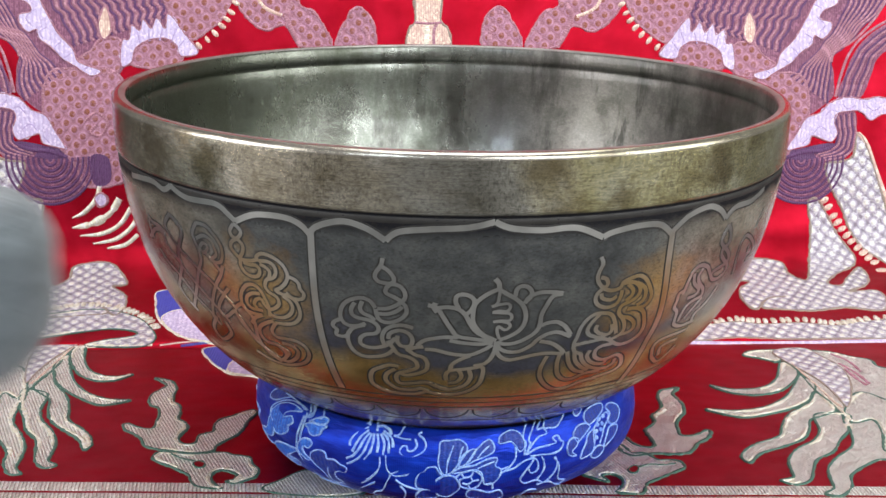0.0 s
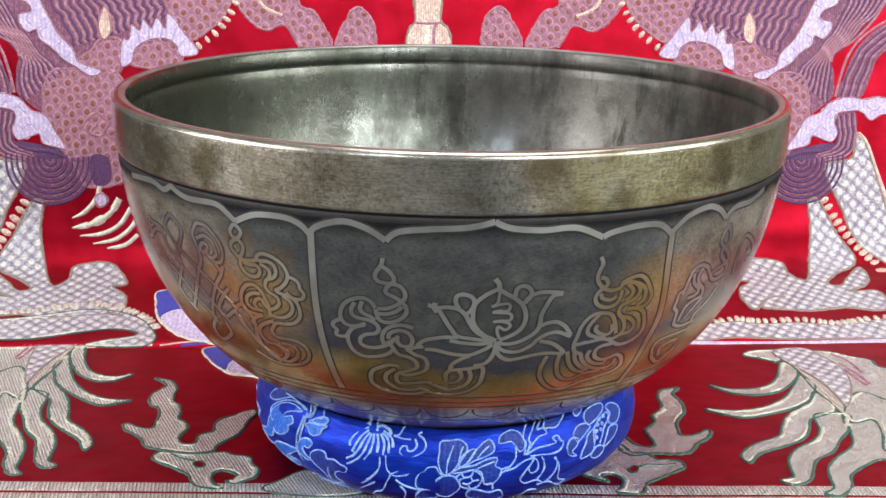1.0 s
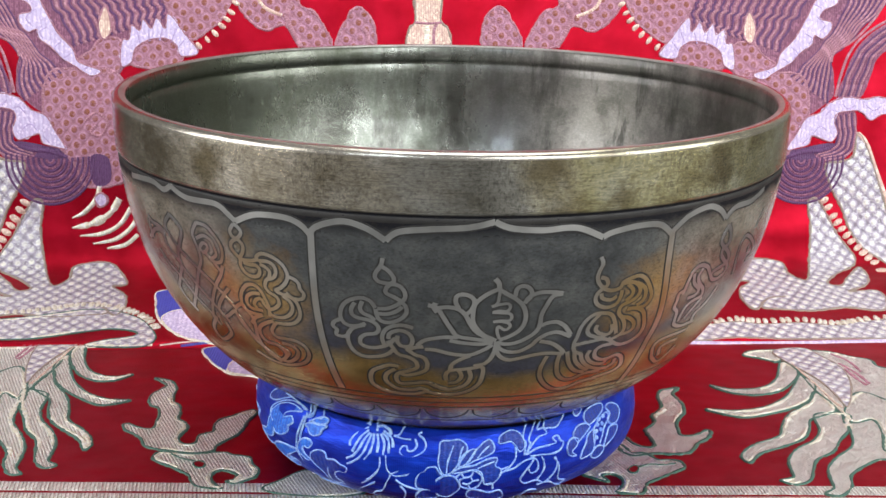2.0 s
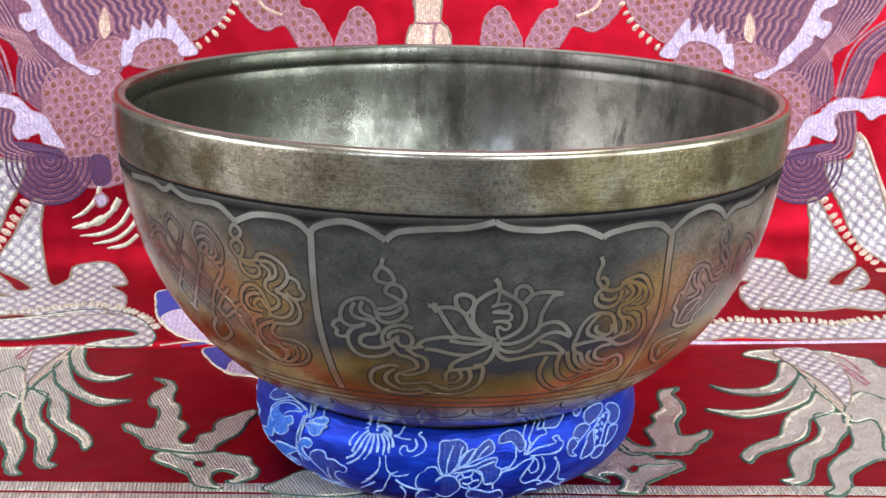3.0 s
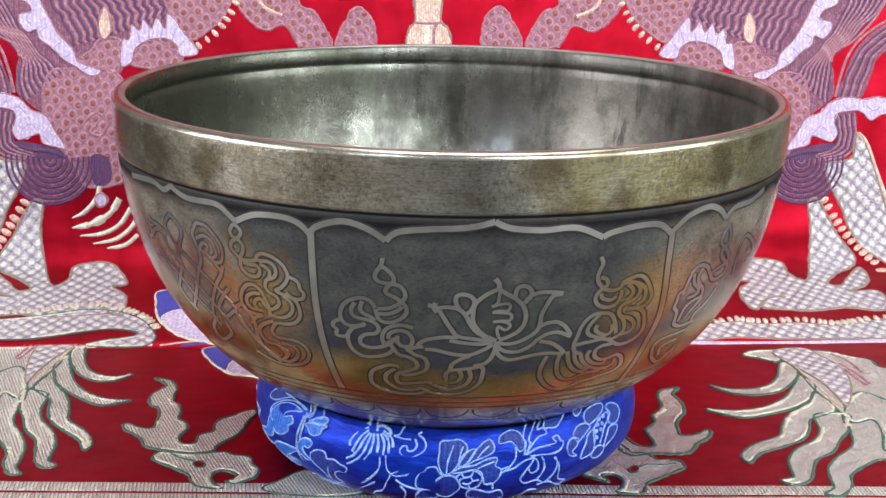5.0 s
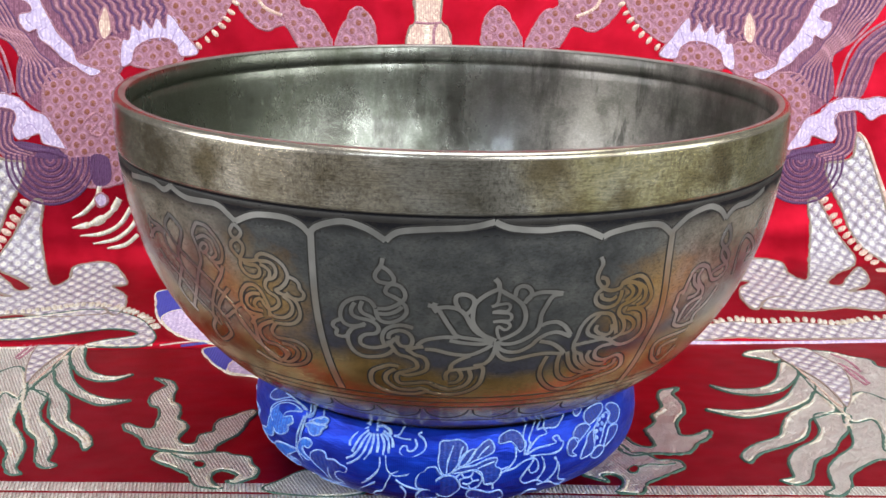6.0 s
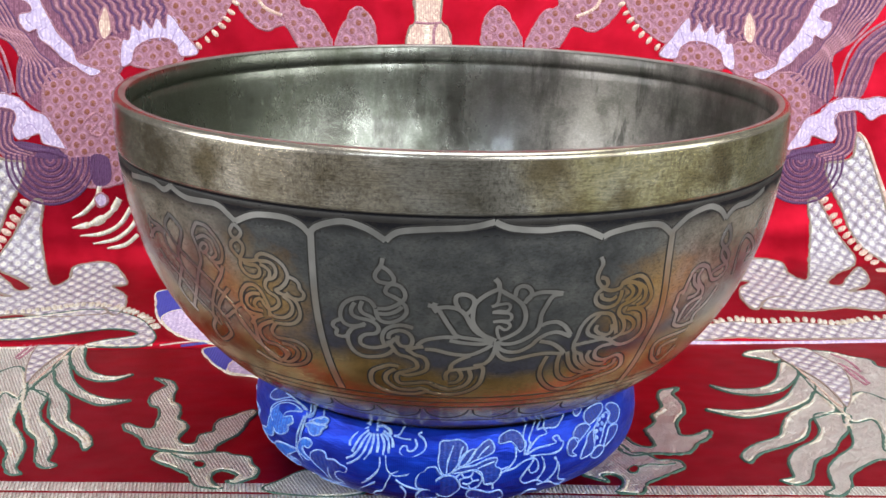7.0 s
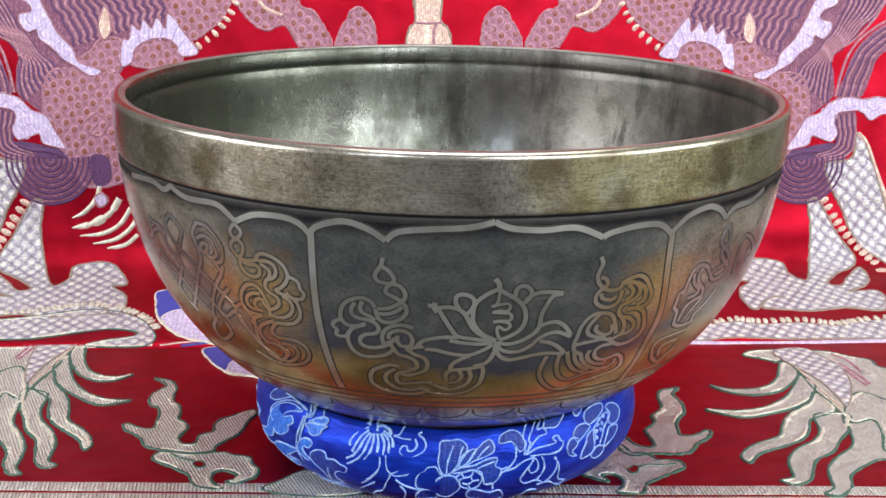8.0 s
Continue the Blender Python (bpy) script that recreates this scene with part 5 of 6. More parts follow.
trace(BOWL, "engraved_line", on_bowl, ENGRAVED, [(23.3, 52.2), (23.7, 54.3), (25.2, 55.4), (26.2, 54.2)], 1.60, 0.1)
trace(BOWL, "engraved_line", on_bowl, ENGRAVED, [(26.7, 49.4), (28.3, 49.2), (29.7, 50.6), (30.4, 53.3), (30.1, 55.7), (28.9, 57.4), (27.6, 58.5), (27.4, 61.1), (28.2, 63.3), (29.7, 64.3), (31.1, 66.8), (31.5, 69.5), (30.7, 71.1), (29.1, 71.5)], 1.62, 0.1)
trace(BOWL, "engraved_line", on_bowl, ENGRAVED, [(27.8, 49.9), (29, 52.6), (28.9, 55.1), (28, 56.6)], 1.61, 0.1)
trace(BOWL, "engraved_line", on_bowl, ENGRAVED, [(29.4, 49.8), (31.1, 52.2), (31.7, 55.2), (31.5, 57.8), (30.5, 59.4)], 1.66, 0.1)
trace(BOWL, "engraved_line", on_bowl, ENGRAVED, [(28.9, 60.4), (30.6, 60.6), (32.2, 62.4), (33.1, 65.7), (33.8, 69.9), (33.5, 73.4), (32.2, 75.6), (30.3, 76.4), (28.4, 74.8), (27, 72.2)], 1.72, 0.1)
trace(BOWL, "engraved_line", on_bowl, ENGRAVED, [(28.2, 63.3), (29.1, 66), (29.6, 69.2), (29.1, 71.5), (27.7, 73.2)], 1.64, 0.1)
trace(BOWL, "engraved_line", on_bowl, ENGRAVED, [(28.3, 70.7), (27.4, 65.9), (26.2, 61.9), (24.8, 60.7), (23.2, 60.6), (22, 62.4), (21.2, 65.8), (21, 69.9), (20.8, 73.2), (21.4, 76.5), (22.8, 78)], 1.60, 0.1)
trace(BOWL, "engraved_line", on_bowl, ENGRAVED, [(24, 61.1), (23.1, 63.5), (22.5, 66.7), (23, 69.3), (24.7, 71.1), (26.3, 71.9)], 1.62, 0.1)
trace(BOWL, "engraved_line", on_bowl, ENGRAVED, [(24.1, 65.5), (24, 67.4), (24.9, 69.4), (26.5, 70.5), (27.2, 69), (26.8, 65.9)], 1.63, 0.1)
trace(BOWL, "engraved_line", on_bowl, ENGRAVED, [(20.8, 73.7), (22.3, 73.1), (24.1, 72.7), (26, 72.3), (27.7, 73.5)], 1.63, 0.1)
trace(BOWL, "engraved_line", on_bowl, ENGRAVED, [(28.4, 75.3), (26.5, 75.6), (25.5, 77.3), (25.9, 80.4), (27.4, 82.4), (29.1, 82.5), (30.6, 81.5), (32.1, 83.3), (33.1, 87.5), (32.3, 90), (30.4, 91.2), (28.1, 91.9)], 1.70, 0.1)
trace(BOWL, "engraved_line", on_bowl, ENGRAVED, [(22.8, 78), (23.6, 81.5), (25.4, 84.9), (27.8, 87), (29.8, 87.4), (30.9, 85.5), (30.7, 83.3)], 1.68, 0.1)
trace(BOWL, "engraved_line", on_bowl, ENGRAVED, [(24.4, 76.9), (24.2, 79.5), (25.4, 82.7), (27.2, 84.5), (28.6, 84.6), (28.7, 82.9)], 1.67, 0.1)
trace(BOWL, "engraved_line", on_bowl, ENGRAVED, [(16.6, 77.3), (16.1, 82.1), (16.4, 87), (18, 91.8), (20.4, 95.2), (23.1, 95.5), (26.1, 92.9), (29.1, 92.4)], 1.68, 0.1)
trace(BOWL, "engraved_line", on_bowl, ENGRAVED, [(18.8, 77.3), (18.9, 81.9), (19.8, 87), (21.5, 90.2), (23.4, 90.6), (25.6, 88.5), (28.7, 88.6)], 1.67, 0.1)
trace(BOWL, "engraved_line", on_bowl, ENGRAVED, [(20, 76.1), (21.1, 81.8), (22.9, 86), (25.1, 87.7)], 1.66, 0.1)
trace(BOWL, "engraved_line", on_bowl, ENGRAVED, [(21.4, 76.5), (22.2, 81), (24.1, 85), (25.8, 86.8)], 1.66, 0.1)
# scrolls of the neighbouring panel
trace(BOWL, "engraved_line", on_bowl, ENGRAVED, [(-33.3, 31.6), (-32.5, 32.5), (-32, 34.4), (-32.8, 36.7), (-34.1, 38.7), (-34.4, 41), (-33.8, 42.9), (-33, 44.7), (-33.1, 47.4), (-32.5, 49.8), (-31.3, 50.9), (-30, 50.1), (-29.5, 47.6), (-30.1, 46.1), (-31.5, 46.3), (-32.5, 45.8)], 1.54, 0.1)
trace(BOWL, "engraved_line", on_bowl, ENGRAVED, [(-33.3, 31.6), (-34.1, 34.4), (-33.8, 36.4), (-32.8, 37.3), (-32, 39.1), (-32.2, 41.8), (-32.9, 44.3), (-32, 44.9), (-30.4, 44.3), (-29.3, 43.2)], 1.52, 0.1)
trace(BOWL, "engraved_line", on_bowl, ENGRAVED, [(-29.7, 44.4), (-29.7, 42.5), (-28.7, 41), (-27.4, 41.2), (-26.1, 42.4), (-25, 44.8), (-24.6, 47.9), (-25.1, 50.8), (-26.3, 53.5), (-27.3, 54.8), (-26.3, 55.8), (-25, 56.4), (-23.9, 58.3), (-23.6, 61.6), (-24, 64.9), (-25.3, 67.6), (-27.1, 68.8), (-29, 69)], 1.48, 0.1)
trace(BOWL, "engraved_line", on_bowl, ENGRAVED, [(-29.4, 44.1), (-27.9, 43.7), (-26.8, 44.8), (-26.6, 47.4), (-27.3, 49.9), (-28.5, 51), (-29.1, 54), (-28.5, 56.2), (-27.3, 57.5), (-27.2, 60.3), (-28.3, 62.6), (-29.5, 63.7)], 1.49, 0.1)
trace(BOWL, "engraved_line", on_bowl, ENGRAVED, [(-29.3, 45.3), (-28.3, 46.1), (-27.7, 47.8), (-28.1, 50.2)], 1.47, 0.1)
trace(BOWL, "engraved_line", on_bowl, ENGRAVED, [(-24.6, 48.4), (-23.6, 48.9), (-22.9, 50.4), (-22.8, 52.6), (-22.3, 54.2), (-22.6, 56.2), (-23.6, 57), (-24.6, 56.5), (-25.4, 55)], 1.46, 0.1)
trace(BOWL, "engraved_line", on_bowl, ENGRAVED, [(-26.2, 56.6), (-25.1, 58.3), (-24.8, 60.9), (-25.5, 63.8), (-27, 65.9), (-28.8, 66.2), (-29.7, 64.9)], 1.49, 0.1)
trace(BOWL, "engraved_line", on_bowl, ENGRAVED, [(-29.8, 66.6), (-29.4, 62.9), (-29.7, 59.5), (-30.2, 56.2), (-31.2, 54.4), (-32.6, 54.8), (-33.9, 57.3), (-34.8, 60.7), (-35, 64.4), (-34.2, 66.4), (-32.4, 67), (-31.2, 66.8)], 1.56, 0.1)
trace(BOWL, "engraved_line", on_bowl, ENGRAVED, [(-30.5, 57.6), (-31.9, 57.9), (-33.3, 59.8), (-33.8, 62.8), (-33.1, 64.7), (-31.7, 64.7), (-30.8, 64.8)], 1.57, 0.1)
trace(BOWL, "engraved_line", on_bowl, ENGRAVED, [(-30.5, 59.4), (-31.6, 60.4), (-32.3, 62.6), (-31.8, 64)], 1.55, 0.1)
trace(BOWL, "engraved_line", on_bowl, ENGRAVED, [(-30.5, 59.4), (-30.2, 61.6), (-29.5, 63.7)], 1.53, 0.1)
trace(BOWL, "engraved_line", on_bowl, ENGRAVED, [(-37.3, 66.8), (-35.2, 64), (-34.6, 66.1), (-33.8, 68.6), (-33.8, 72.4), (-34.3, 76.4), (-34.4, 80.4)], 1.58, 0.1)
trace(BOWL, "engraved_line", on_bowl, ENGRAVED, [(-31.2, 66.8), (-33.1, 68.8), (-34.5, 72)], 1.57, 0.1)
trace(BOWL, "engraved_line", on_bowl, ENGRAVED, [(-29.3, 68.4), (-31.3, 70.3), (-33, 73.2), (-33.4, 77.2), (-32.6, 79.4), (-30.7, 79.7), (-29.7, 81.9), (-29.6, 84.5), (-31.4, 87.7)], 1.59, 0.1)
trace(BOWL, "engraved_line", on_bowl, ENGRAVED, [(-29, 69.2), (-30.4, 73.1), (-29.9, 75.7), (-27.8, 75.7), (-26, 75.9), (-24.6, 77.9), (-24.4, 81.5), (-25.7, 85.4), (-27.9, 87.9), (-31.3, 89.6), (-33.8, 89), (-35.4, 87.8), (-36.9, 85.9)], 1.53, 0.1)
trace(BOWL, "engraved_line", on_bowl, ENGRAVED, [(-29.2, 78.2), (-27.4, 78.6), (-26.5, 80.8), (-27.6, 84.6), (-30.1, 87.6), (-32.1, 86.4), (-33, 84.2)], 1.55, 0.1)
trace(BOWL, "engraved_line", on_bowl, ENGRAVED, [(-29.7, 80.8), (-28.7, 82.4), (-30.1, 85.6)], 1.54, 0.1)
trace(BOWL, "engraved_line", on_bowl, ENGRAVED, [(-34.4, 80.4), (-33.6, 85.3), (-31.6, 88.4)], 1.61, 0.1)
trace(BOWL, "engraved_line", on_bowl, ENGRAVED, [(-37.4, 67.3), (-37.1, 71.6), (-36.2, 76.2), (-35, 80.7), (-33.3, 84.3)], 1.62, 0.1)
# endless knot
trace(BOWL, "engraved_line", on_bowl, ENGRAVED, [(-41.4, 34.6), (-42.8, 39.2), (-42.5, 43), (-42.1, 46.2), (-42.2, 50), (-43.7, 54.9), (-45.2, 60.5)], 1.48, 0.1)
trace(BOWL, "engraved_line", on_bowl, ENGRAVED, [(-41.4, 34.6), (-39.2, 34.9), (-37.7, 37.7), (-36.6, 41.1), (-36.6, 45), (-37.4, 48.1), (-39, 48.6), (-40, 46.7), (-40.9, 45.3)], 1.40, 0.1)
trace(BOWL, "engraved_line", on_bowl, ENGRAVED, [(-42.1, 41), (-40.1, 39), (-38.7, 40.1), (-38.1, 43.1), (-38.1, 45.7), (-39.8, 48.3)], 1.42, 0.1)
trace(BOWL, "engraved_line", on_bowl, ENGRAVED, [(-41.5, 45.9), (-41.5, 43.9), (-40.5, 42), (-39.7, 43), (-40.2, 45), (-41.3, 46.2)], 1.44, 0.1)
trace(BOWL, "engraved_line", on_bowl, ENGRAVED, [(-48.3, 34.5), (-50.5, 39.8), (-49.5, 44), (-47.6, 47.9), (-45.1, 51.6), (-42.8, 54.9), (-40.6, 58.4), (-38.5, 62.7), (-36.8, 67.3)], 1.54, 0.1)
trace(BOWL, "engraved_line", on_bowl, ENGRAVED, [(-48.4, 35), (-46.6, 37.3), (-45.8, 40.2), (-47.2, 45.9), (-48.5, 50.7), (-48.6, 55.4), (-50.7, 61.3), (-52.9, 66.3)], 1.61, 0.1)
trace(BOWL, "engraved_line", on_bowl, ENGRAVED, [(-37.1, 49.3), (-38.1, 53.6), (-39.9, 58.2), (-41.6, 63.2), (-43.3, 69), (-45, 75.5)], 1.50, 0.1)
trace(BOWL, "engraved_line", on_bowl, ENGRAVED, [(-39.6, 47.1), (-38.4, 50.3), (-37.6, 52.7)], 1.43, 0.1)
trace(BOWL, "engraved_line", on_bowl, ENGRAVED, [(-45.2, 60.5), (-47.4, 66.6), (-50.3, 73.3)], 1.61, 0.1)
trace(BOWL, "engraved_line", on_bowl, ENGRAVED, [(-49.1, 53.4), (-47.7, 57.2), (-45.7, 61.2), (-43.7, 65.6), (-41.9, 70.1), (-40.3, 74.7)], 1.54, 0.1)
trace(BOWL, "engraved_line", on_bowl, ENGRAVED, [(-55.2, 52.2), (-53.8, 56.1), (-51.1, 59.7), (-48.9, 64.6), (-47.3, 68.9), (-45, 73), (-43.8, 78.1)], 1.63, 0.1)
trace(BOWL, "engraved_line", on_bowl, ENGRAVED, [(-58, 48.7), (-54.6, 43.8), (-52.1, 43.6), (-51.8, 46.8), (-51.2, 49.9), (-48.9, 53.7)], 1.68, 0.1)
trace(BOWL, "engraved_line", on_bowl, ENGRAVED, [(-56.8, 39.8), (-55.3, 41.3), (-52.8, 41.7), (-50.9, 43.4)], 1.70, 0.1)
trace(BOWL, "engraved_line", on_bowl, ENGRAVED, [(-56.9, 41.2), (-56.8, 45), (-56.6, 48.4)], 1.81, 0.1)
trace(BOWL, "engraved_line", on_bowl, ENGRAVED, [(-37.1, 58.4), (-39.3, 63.1), (-41.7, 69.3), (-40.8, 72.5), (-37.7, 68.2)], 1.51, 0.1)
trace(BOWL, "engraved_line", on_bowl, ENGRAVED, [(-37.7, 68.2), (-36.7, 71.4), (-36, 75.3), (-34.9, 79.3)], 1.44, 0.1)
trace(BOWL, "engraved_line", on_bowl, ENGRAVED, [(-52.9, 66.3), (-52.2, 70.8), (-49.9, 75.5)], 1.72, 0.1)
trace(BOWL, "engraved_line", on_bowl, ENGRAVED, [(-43.6, 74.1), (-47.3, 81.6), (-46.7, 86.5), (-41.9, 80.8), (-41.7, 75.5)], 1.63, 0.1)
# scrolls towards the far sides
trace(BOWL, "engraved_line", on_bowl, ENGRAVED, [(48, 34.7), (47.2, 37.7), (46.8, 40.8), (48, 43.4), (49.8, 46.2), (50.8, 49.4), (50.1, 51.4), (48.2, 52.3), (46.7, 53.1)], 1.68, 0.1)
trace(BOWL, "engraved_line", on_bowl, ENGRAVED, [(48, 34.7), (49.1, 38.8), (49.3, 42.5), (47.9, 44.1), (48.1, 46.9), (49.7, 50), (51, 52.1), (51.1, 55.5), (49.5, 57), (47.6, 56.4), (46, 52.8), (44.7, 49.8), (42.7, 48.4), (41.3, 50), (40.8, 53.3), (40.6, 56.7), (40.5, 59.4)], 1.69, 0.1)
trace(BOWL, "engraved_line", on_bowl, ENGRAVED, [(43.7, 50), (43.1, 53.2), (44.1, 56.5), (45.9, 59.8), (46.1, 62.8), (44.2, 63.7), (42.9, 65.5), (42.5, 68.7), (42.6, 71.8)], 1.63, 0.1)
trace(BOWL, "engraved_line", on_bowl, ENGRAVED, [(41.8, 51.2), (42.4, 55.2), (44.5, 59), (44.1, 61.3), (42.1, 61.7)], 1.59, 0.1)
trace(BOWL, "engraved_line", on_bowl, ENGRAVED, [(40.8, 57.7), (39.5, 58.5), (39.6, 61.7), (39.6, 64.5), (40.8, 66.8), (41.3, 70.4), (41.8, 72.9), (44, 74.9), (46.3, 74.9), (48.1, 74.9)], 1.55, 0.1)
trace(BOWL, "engraved_line", on_bowl, ENGRAVED, [(43.9, 72), (44.7, 69.4), (45.7, 66.5), (46.7, 63.6)], 1.62, 0.1)
trace(BOWL, "engraved_line", on_bowl, ENGRAVED, [(47.4, 75.1), (47, 71.2), (48.7, 68.2), (49.8, 65.3), (50.8, 60.8)], 1.69, 0.1)
trace(BOWL, "engraved_line", on_bowl, ENGRAVED, [(41.3, 88.2), (39.5, 82.5), (40.1, 79.6), (41.9, 78.7), (44.4, 78.5), (47.6, 78.3)], 1.58, 0.1)
trace(BOWL, "engraved_line", on_bowl, ENGRAVED, [(41.3, 88.2), (45, 92.8), (46.7, 90.9), (47.6, 85.9)], 1.69, 0.1)
trace(BOWL, "engraved_line", on_bowl, ENGRAVED, [(43.3, 88.3), (42, 83.9), (43.7, 82.4), (45.9, 82.1)], 1.61, 0.1)
trace(BOWL, "engraved_line", on_bowl, ENGRAVED, [(55.1, 42.2), (54.1, 45.4), (54.1, 49.6), (54.7, 54.6), (55.3, 58.3)], 1.32, 0.1)
trace(BOWL, "engraved_line", on_bowl, ENGRAVED, [(55.1, 42.2), (57.8, 44.6), (61.6, 50.3), (61.7, 53.4), (59.4, 54.9)], 1.51, 0.1)
trace(BOWL, "engraved_line", on_bowl, ENGRAVED, [(58.5, 47.8), (58.7, 50.9)], 1.43, 0.1)
trace(BOWL, "engraved_line", on_bowl, ENGRAVED, [(61.2, 34.9), (60.1, 37.7), (59.1, 40.7)], 1.45, 0.1)
ring_lines(BOWL)
# embroidery on the cushion
sew(CUSHION, "stitched_petal", on_cushion, SKY_FLOSS, [(-69.2, -11.4), (-63.7, -5.1), (-61.7, 6.6), (-60.5, 15.4), (-56.7, 24.9), (-51.5, 29.8), (-46.4, 28.1), (-49.6, 24.7), (-52.8, 19.9), (-53.7, 14.2), (-49.9, 19.1), (-48.6, 14.2), (-50.4, 9.6), (-50.4, 4.3), (-53.3, -0.5), (-56.8, -1.9), (-58.2, 0.1), (-59.6, -8.6), (-67.4, -15.9)], 0.3, edge=PALE_FLOSS, edge_width=0.7)
sew(CUSHION, "stitched_petal", on_cushion, SKY_FLOSS, [(-43.1, 18.9), (-40.7, 22.3), (-37.9, 22.7), (-35.4, 23.7), (-36.6, 19.4), (-37, 14.7), (-39.3, 11.5), (-40.8, 13.4), (-41.6, 16.9)], 0.3, edge=PALE_FLOSS, edge_width=0.7)
sew(CUSHION, "stitched_petal", on_cushion, SKY_FLOSS, [(-40.8, 24.5), (-38.2, 30.4), (-35.8, 30.2), (-36.1, 25.4), (-38.4, 23.4)], 0.3, edge=PALE_FLOSS, edge_width=0.7)
sew(CUSHION, "stitched_petal", on_cushion, SKY_FLOSS, [(-58.1, -13.9), (-53.1, -8), (-48.9, -7), (-45.7, -6.8), (-48.2, -12.2), (-51.9, -20.4), (-50.8, -23.4), (-48.6, -21.4), (-47.2, -25.5), (-51, -35.2), (-55.1, -34.1), (-58, -32), (-60, -27.9)], 0.3, edge=PALE_FLOSS, edge_width=0.7)
sew(CUSHION, "stitched_petal", on_cushion, SKY_FLOSS, [(-44.9, 0.5), (-42.6, 5.8), (-40.4, 6.4), (-39.6, 3.1), (-41.2, -0.9), (-42.3, -0.2), (-43.6, -2.5), (-42.8, -7.6), (-41.2, -11.4), (-42.4, -14), (-44.4, -10.1), (-45.6, -5.6)], 0.3, edge=PALE_FLOSS, edge_width=0.7)
sew(CUSHION, "stitched_petal", on_cushion, ROYAL_FLOSS, [(-40.7, -10.7), (-39.9, -3.1), (-37.2, 0.5), (-34.8, 0.1), (-34.2, -4.3), (-31.7, -3.2), (-29.9, -6), (-27.9, -7.9), (-28.8, -14.2), (-30.6, -14.1), (-32.6, -19.1), (-32.5, -25.8), (-30.5, -28.8), (-36, -38.9), (-36.8, -24.8), (-39.1, -17.4)], 0.3, edge=PALE_FLOSS, edge_width=0.7)
sew(CUSHION, "stitched_petal", on_cushion, ROYAL_FLOSS, [(-65.2, 21.5), (-65.1, 28.1), (-63, 33.7), (-59.8, 37.7), (-55.1, 34.4), (-57.9, 28.4), (-61.6, 22.4)], 0.3, edge=PALE_FLOSS, edge_width=0.7)
sew(CUSHION, "stitched_petal", on_cushion, ROYAL_FLOSS, [(-1.6, 14.9), (-1.3, 25.2), (1.3, 26.4), (3.7, 27.4), (5.6, 23.2), (5.8, 17), (4.2, 11), (2.8, 2.4), (0.7, -2.5), (-0.8, -1.7), (-1.8, 4.9), (-1.8, 11.8)], 0.3, edge=PALE_FLOSS, edge_width=0.7)
sew(CUSHION, "stitched_petal", on_cushion, ROYAL_FLOSS, [(3.6, 3.2), (4.5, 10), (6.4, 17), (8.2, 17.8), (7.2, 10.8), (5.4, 5.1)], 0.3, edge=PALE_FLOSS, edge_width=0.7)
sew(CUSHION, "stitched_petal", on_cushion, ROYAL_FLOSS, [(5.4, 4.1), (6.6, 9.9), (8.2, 16.8), (10.4, 23.6), (12.2, 26.4), (13.3, 20.9), (13.2, 14.8), (11.2, 11.1), (7.9, 7.8)], 0.3, edge=PALE_FLOSS, edge_width=0.7)
sew(CUSHION, "stitched_petal", on_cushion, ROYAL_FLOSS, [(1.9, -1.6), (4.1, 2.3), (7.9, 3.9), (11.2, 8.1), (14.1, 8.4), (13.6, 1.9), (15.2, -0.8), (14.8, -7.1), (13.1, -13.2), (10.9, -13.9), (10.1, -5.8), (7.9, -0.2), (4.1, -0.8)], 0.3, edge=PALE_FLOSS, edge_width=0.7)
sew(CUSHION, "stitched_petal", on_cushion, ROYAL_FLOSS, [(-7.6, -17.2), (-7.8, -9.2), (-6.9, -2.6), (-5.4, -0.6), (-4.8, 1.8), (-2.7, 2.9), (-1.8, -0.1), (-0.8, -4.6), (-2.3, -9.2), (-2.9, -19), (-5.4, -19.6)], 0.3, edge=PALE_FLOSS, edge_width=0.7)
sew(CUSHION, "stitched_petal", on_cushion, ROYAL_FLOSS, [(-2.8, -20.6), (-2.9, -11.8), (-1.7, -5.8), (0.7, -3.5), (2.8, -5.5), (4.1, -15.5), (3, -23.5), (0.6, -32.2), (-2, -27.9)], 0.3, edge=PALE_FLOSS, edge_width=0.7)
sew(CUSHION, "stitched_petal", on_cushion, ROYAL_FLOSS, [(-8, -35.7), (-6.7, -21.8), (-3.2, -20.7), (-2.1, -32.8)], 0.3, edge=PALE_FLOSS, edge_width=0.7)
sew(CUSHION, "stitched_petal", on_cushion, ROYAL_FLOSS, [(6.8, -32.8), (6.7, -20.4), (9.2, -21), (12.6, -25.9), (15.5, -23.8), (17.1, -36.6), (14.2, -40.7)], 0.3, edge=PALE_FLOSS, edge_width=0.7)
sew(CUSHION, "stitched_petal", on_cushion, ROYAL_FLOSS, [(42, 73.9), (29.4, 35.4), (30.7, 30.1), (32.9, 29.2), (35.2, 33.2), (39, 42.5), (44.8, 66.1)], 0.3, edge=PALE_FLOSS, edge_width=0.7)
sew(CUSHION, "stitched_petal", on_cushion, ROYAL_FLOSS, [(43, 44.2), (41.5, 33.4), (44.5, 35.5), (50.9, 54.4)], 0.3, edge=PALE_FLOSS, edge_width=0.7)
sew(CUSHION, "stitched_petal", on_cushion, ROYAL_FLOSS, [(44.2, 27.4), (46.2, 33.9), (50.2, 36), (54.1, 34.3), (53.9, 29.6), (50.8, 25.1), (47.4, 22.1), (45.2, 20.9)], 0.3, edge=PALE_FLOSS, edge_width=0.7)
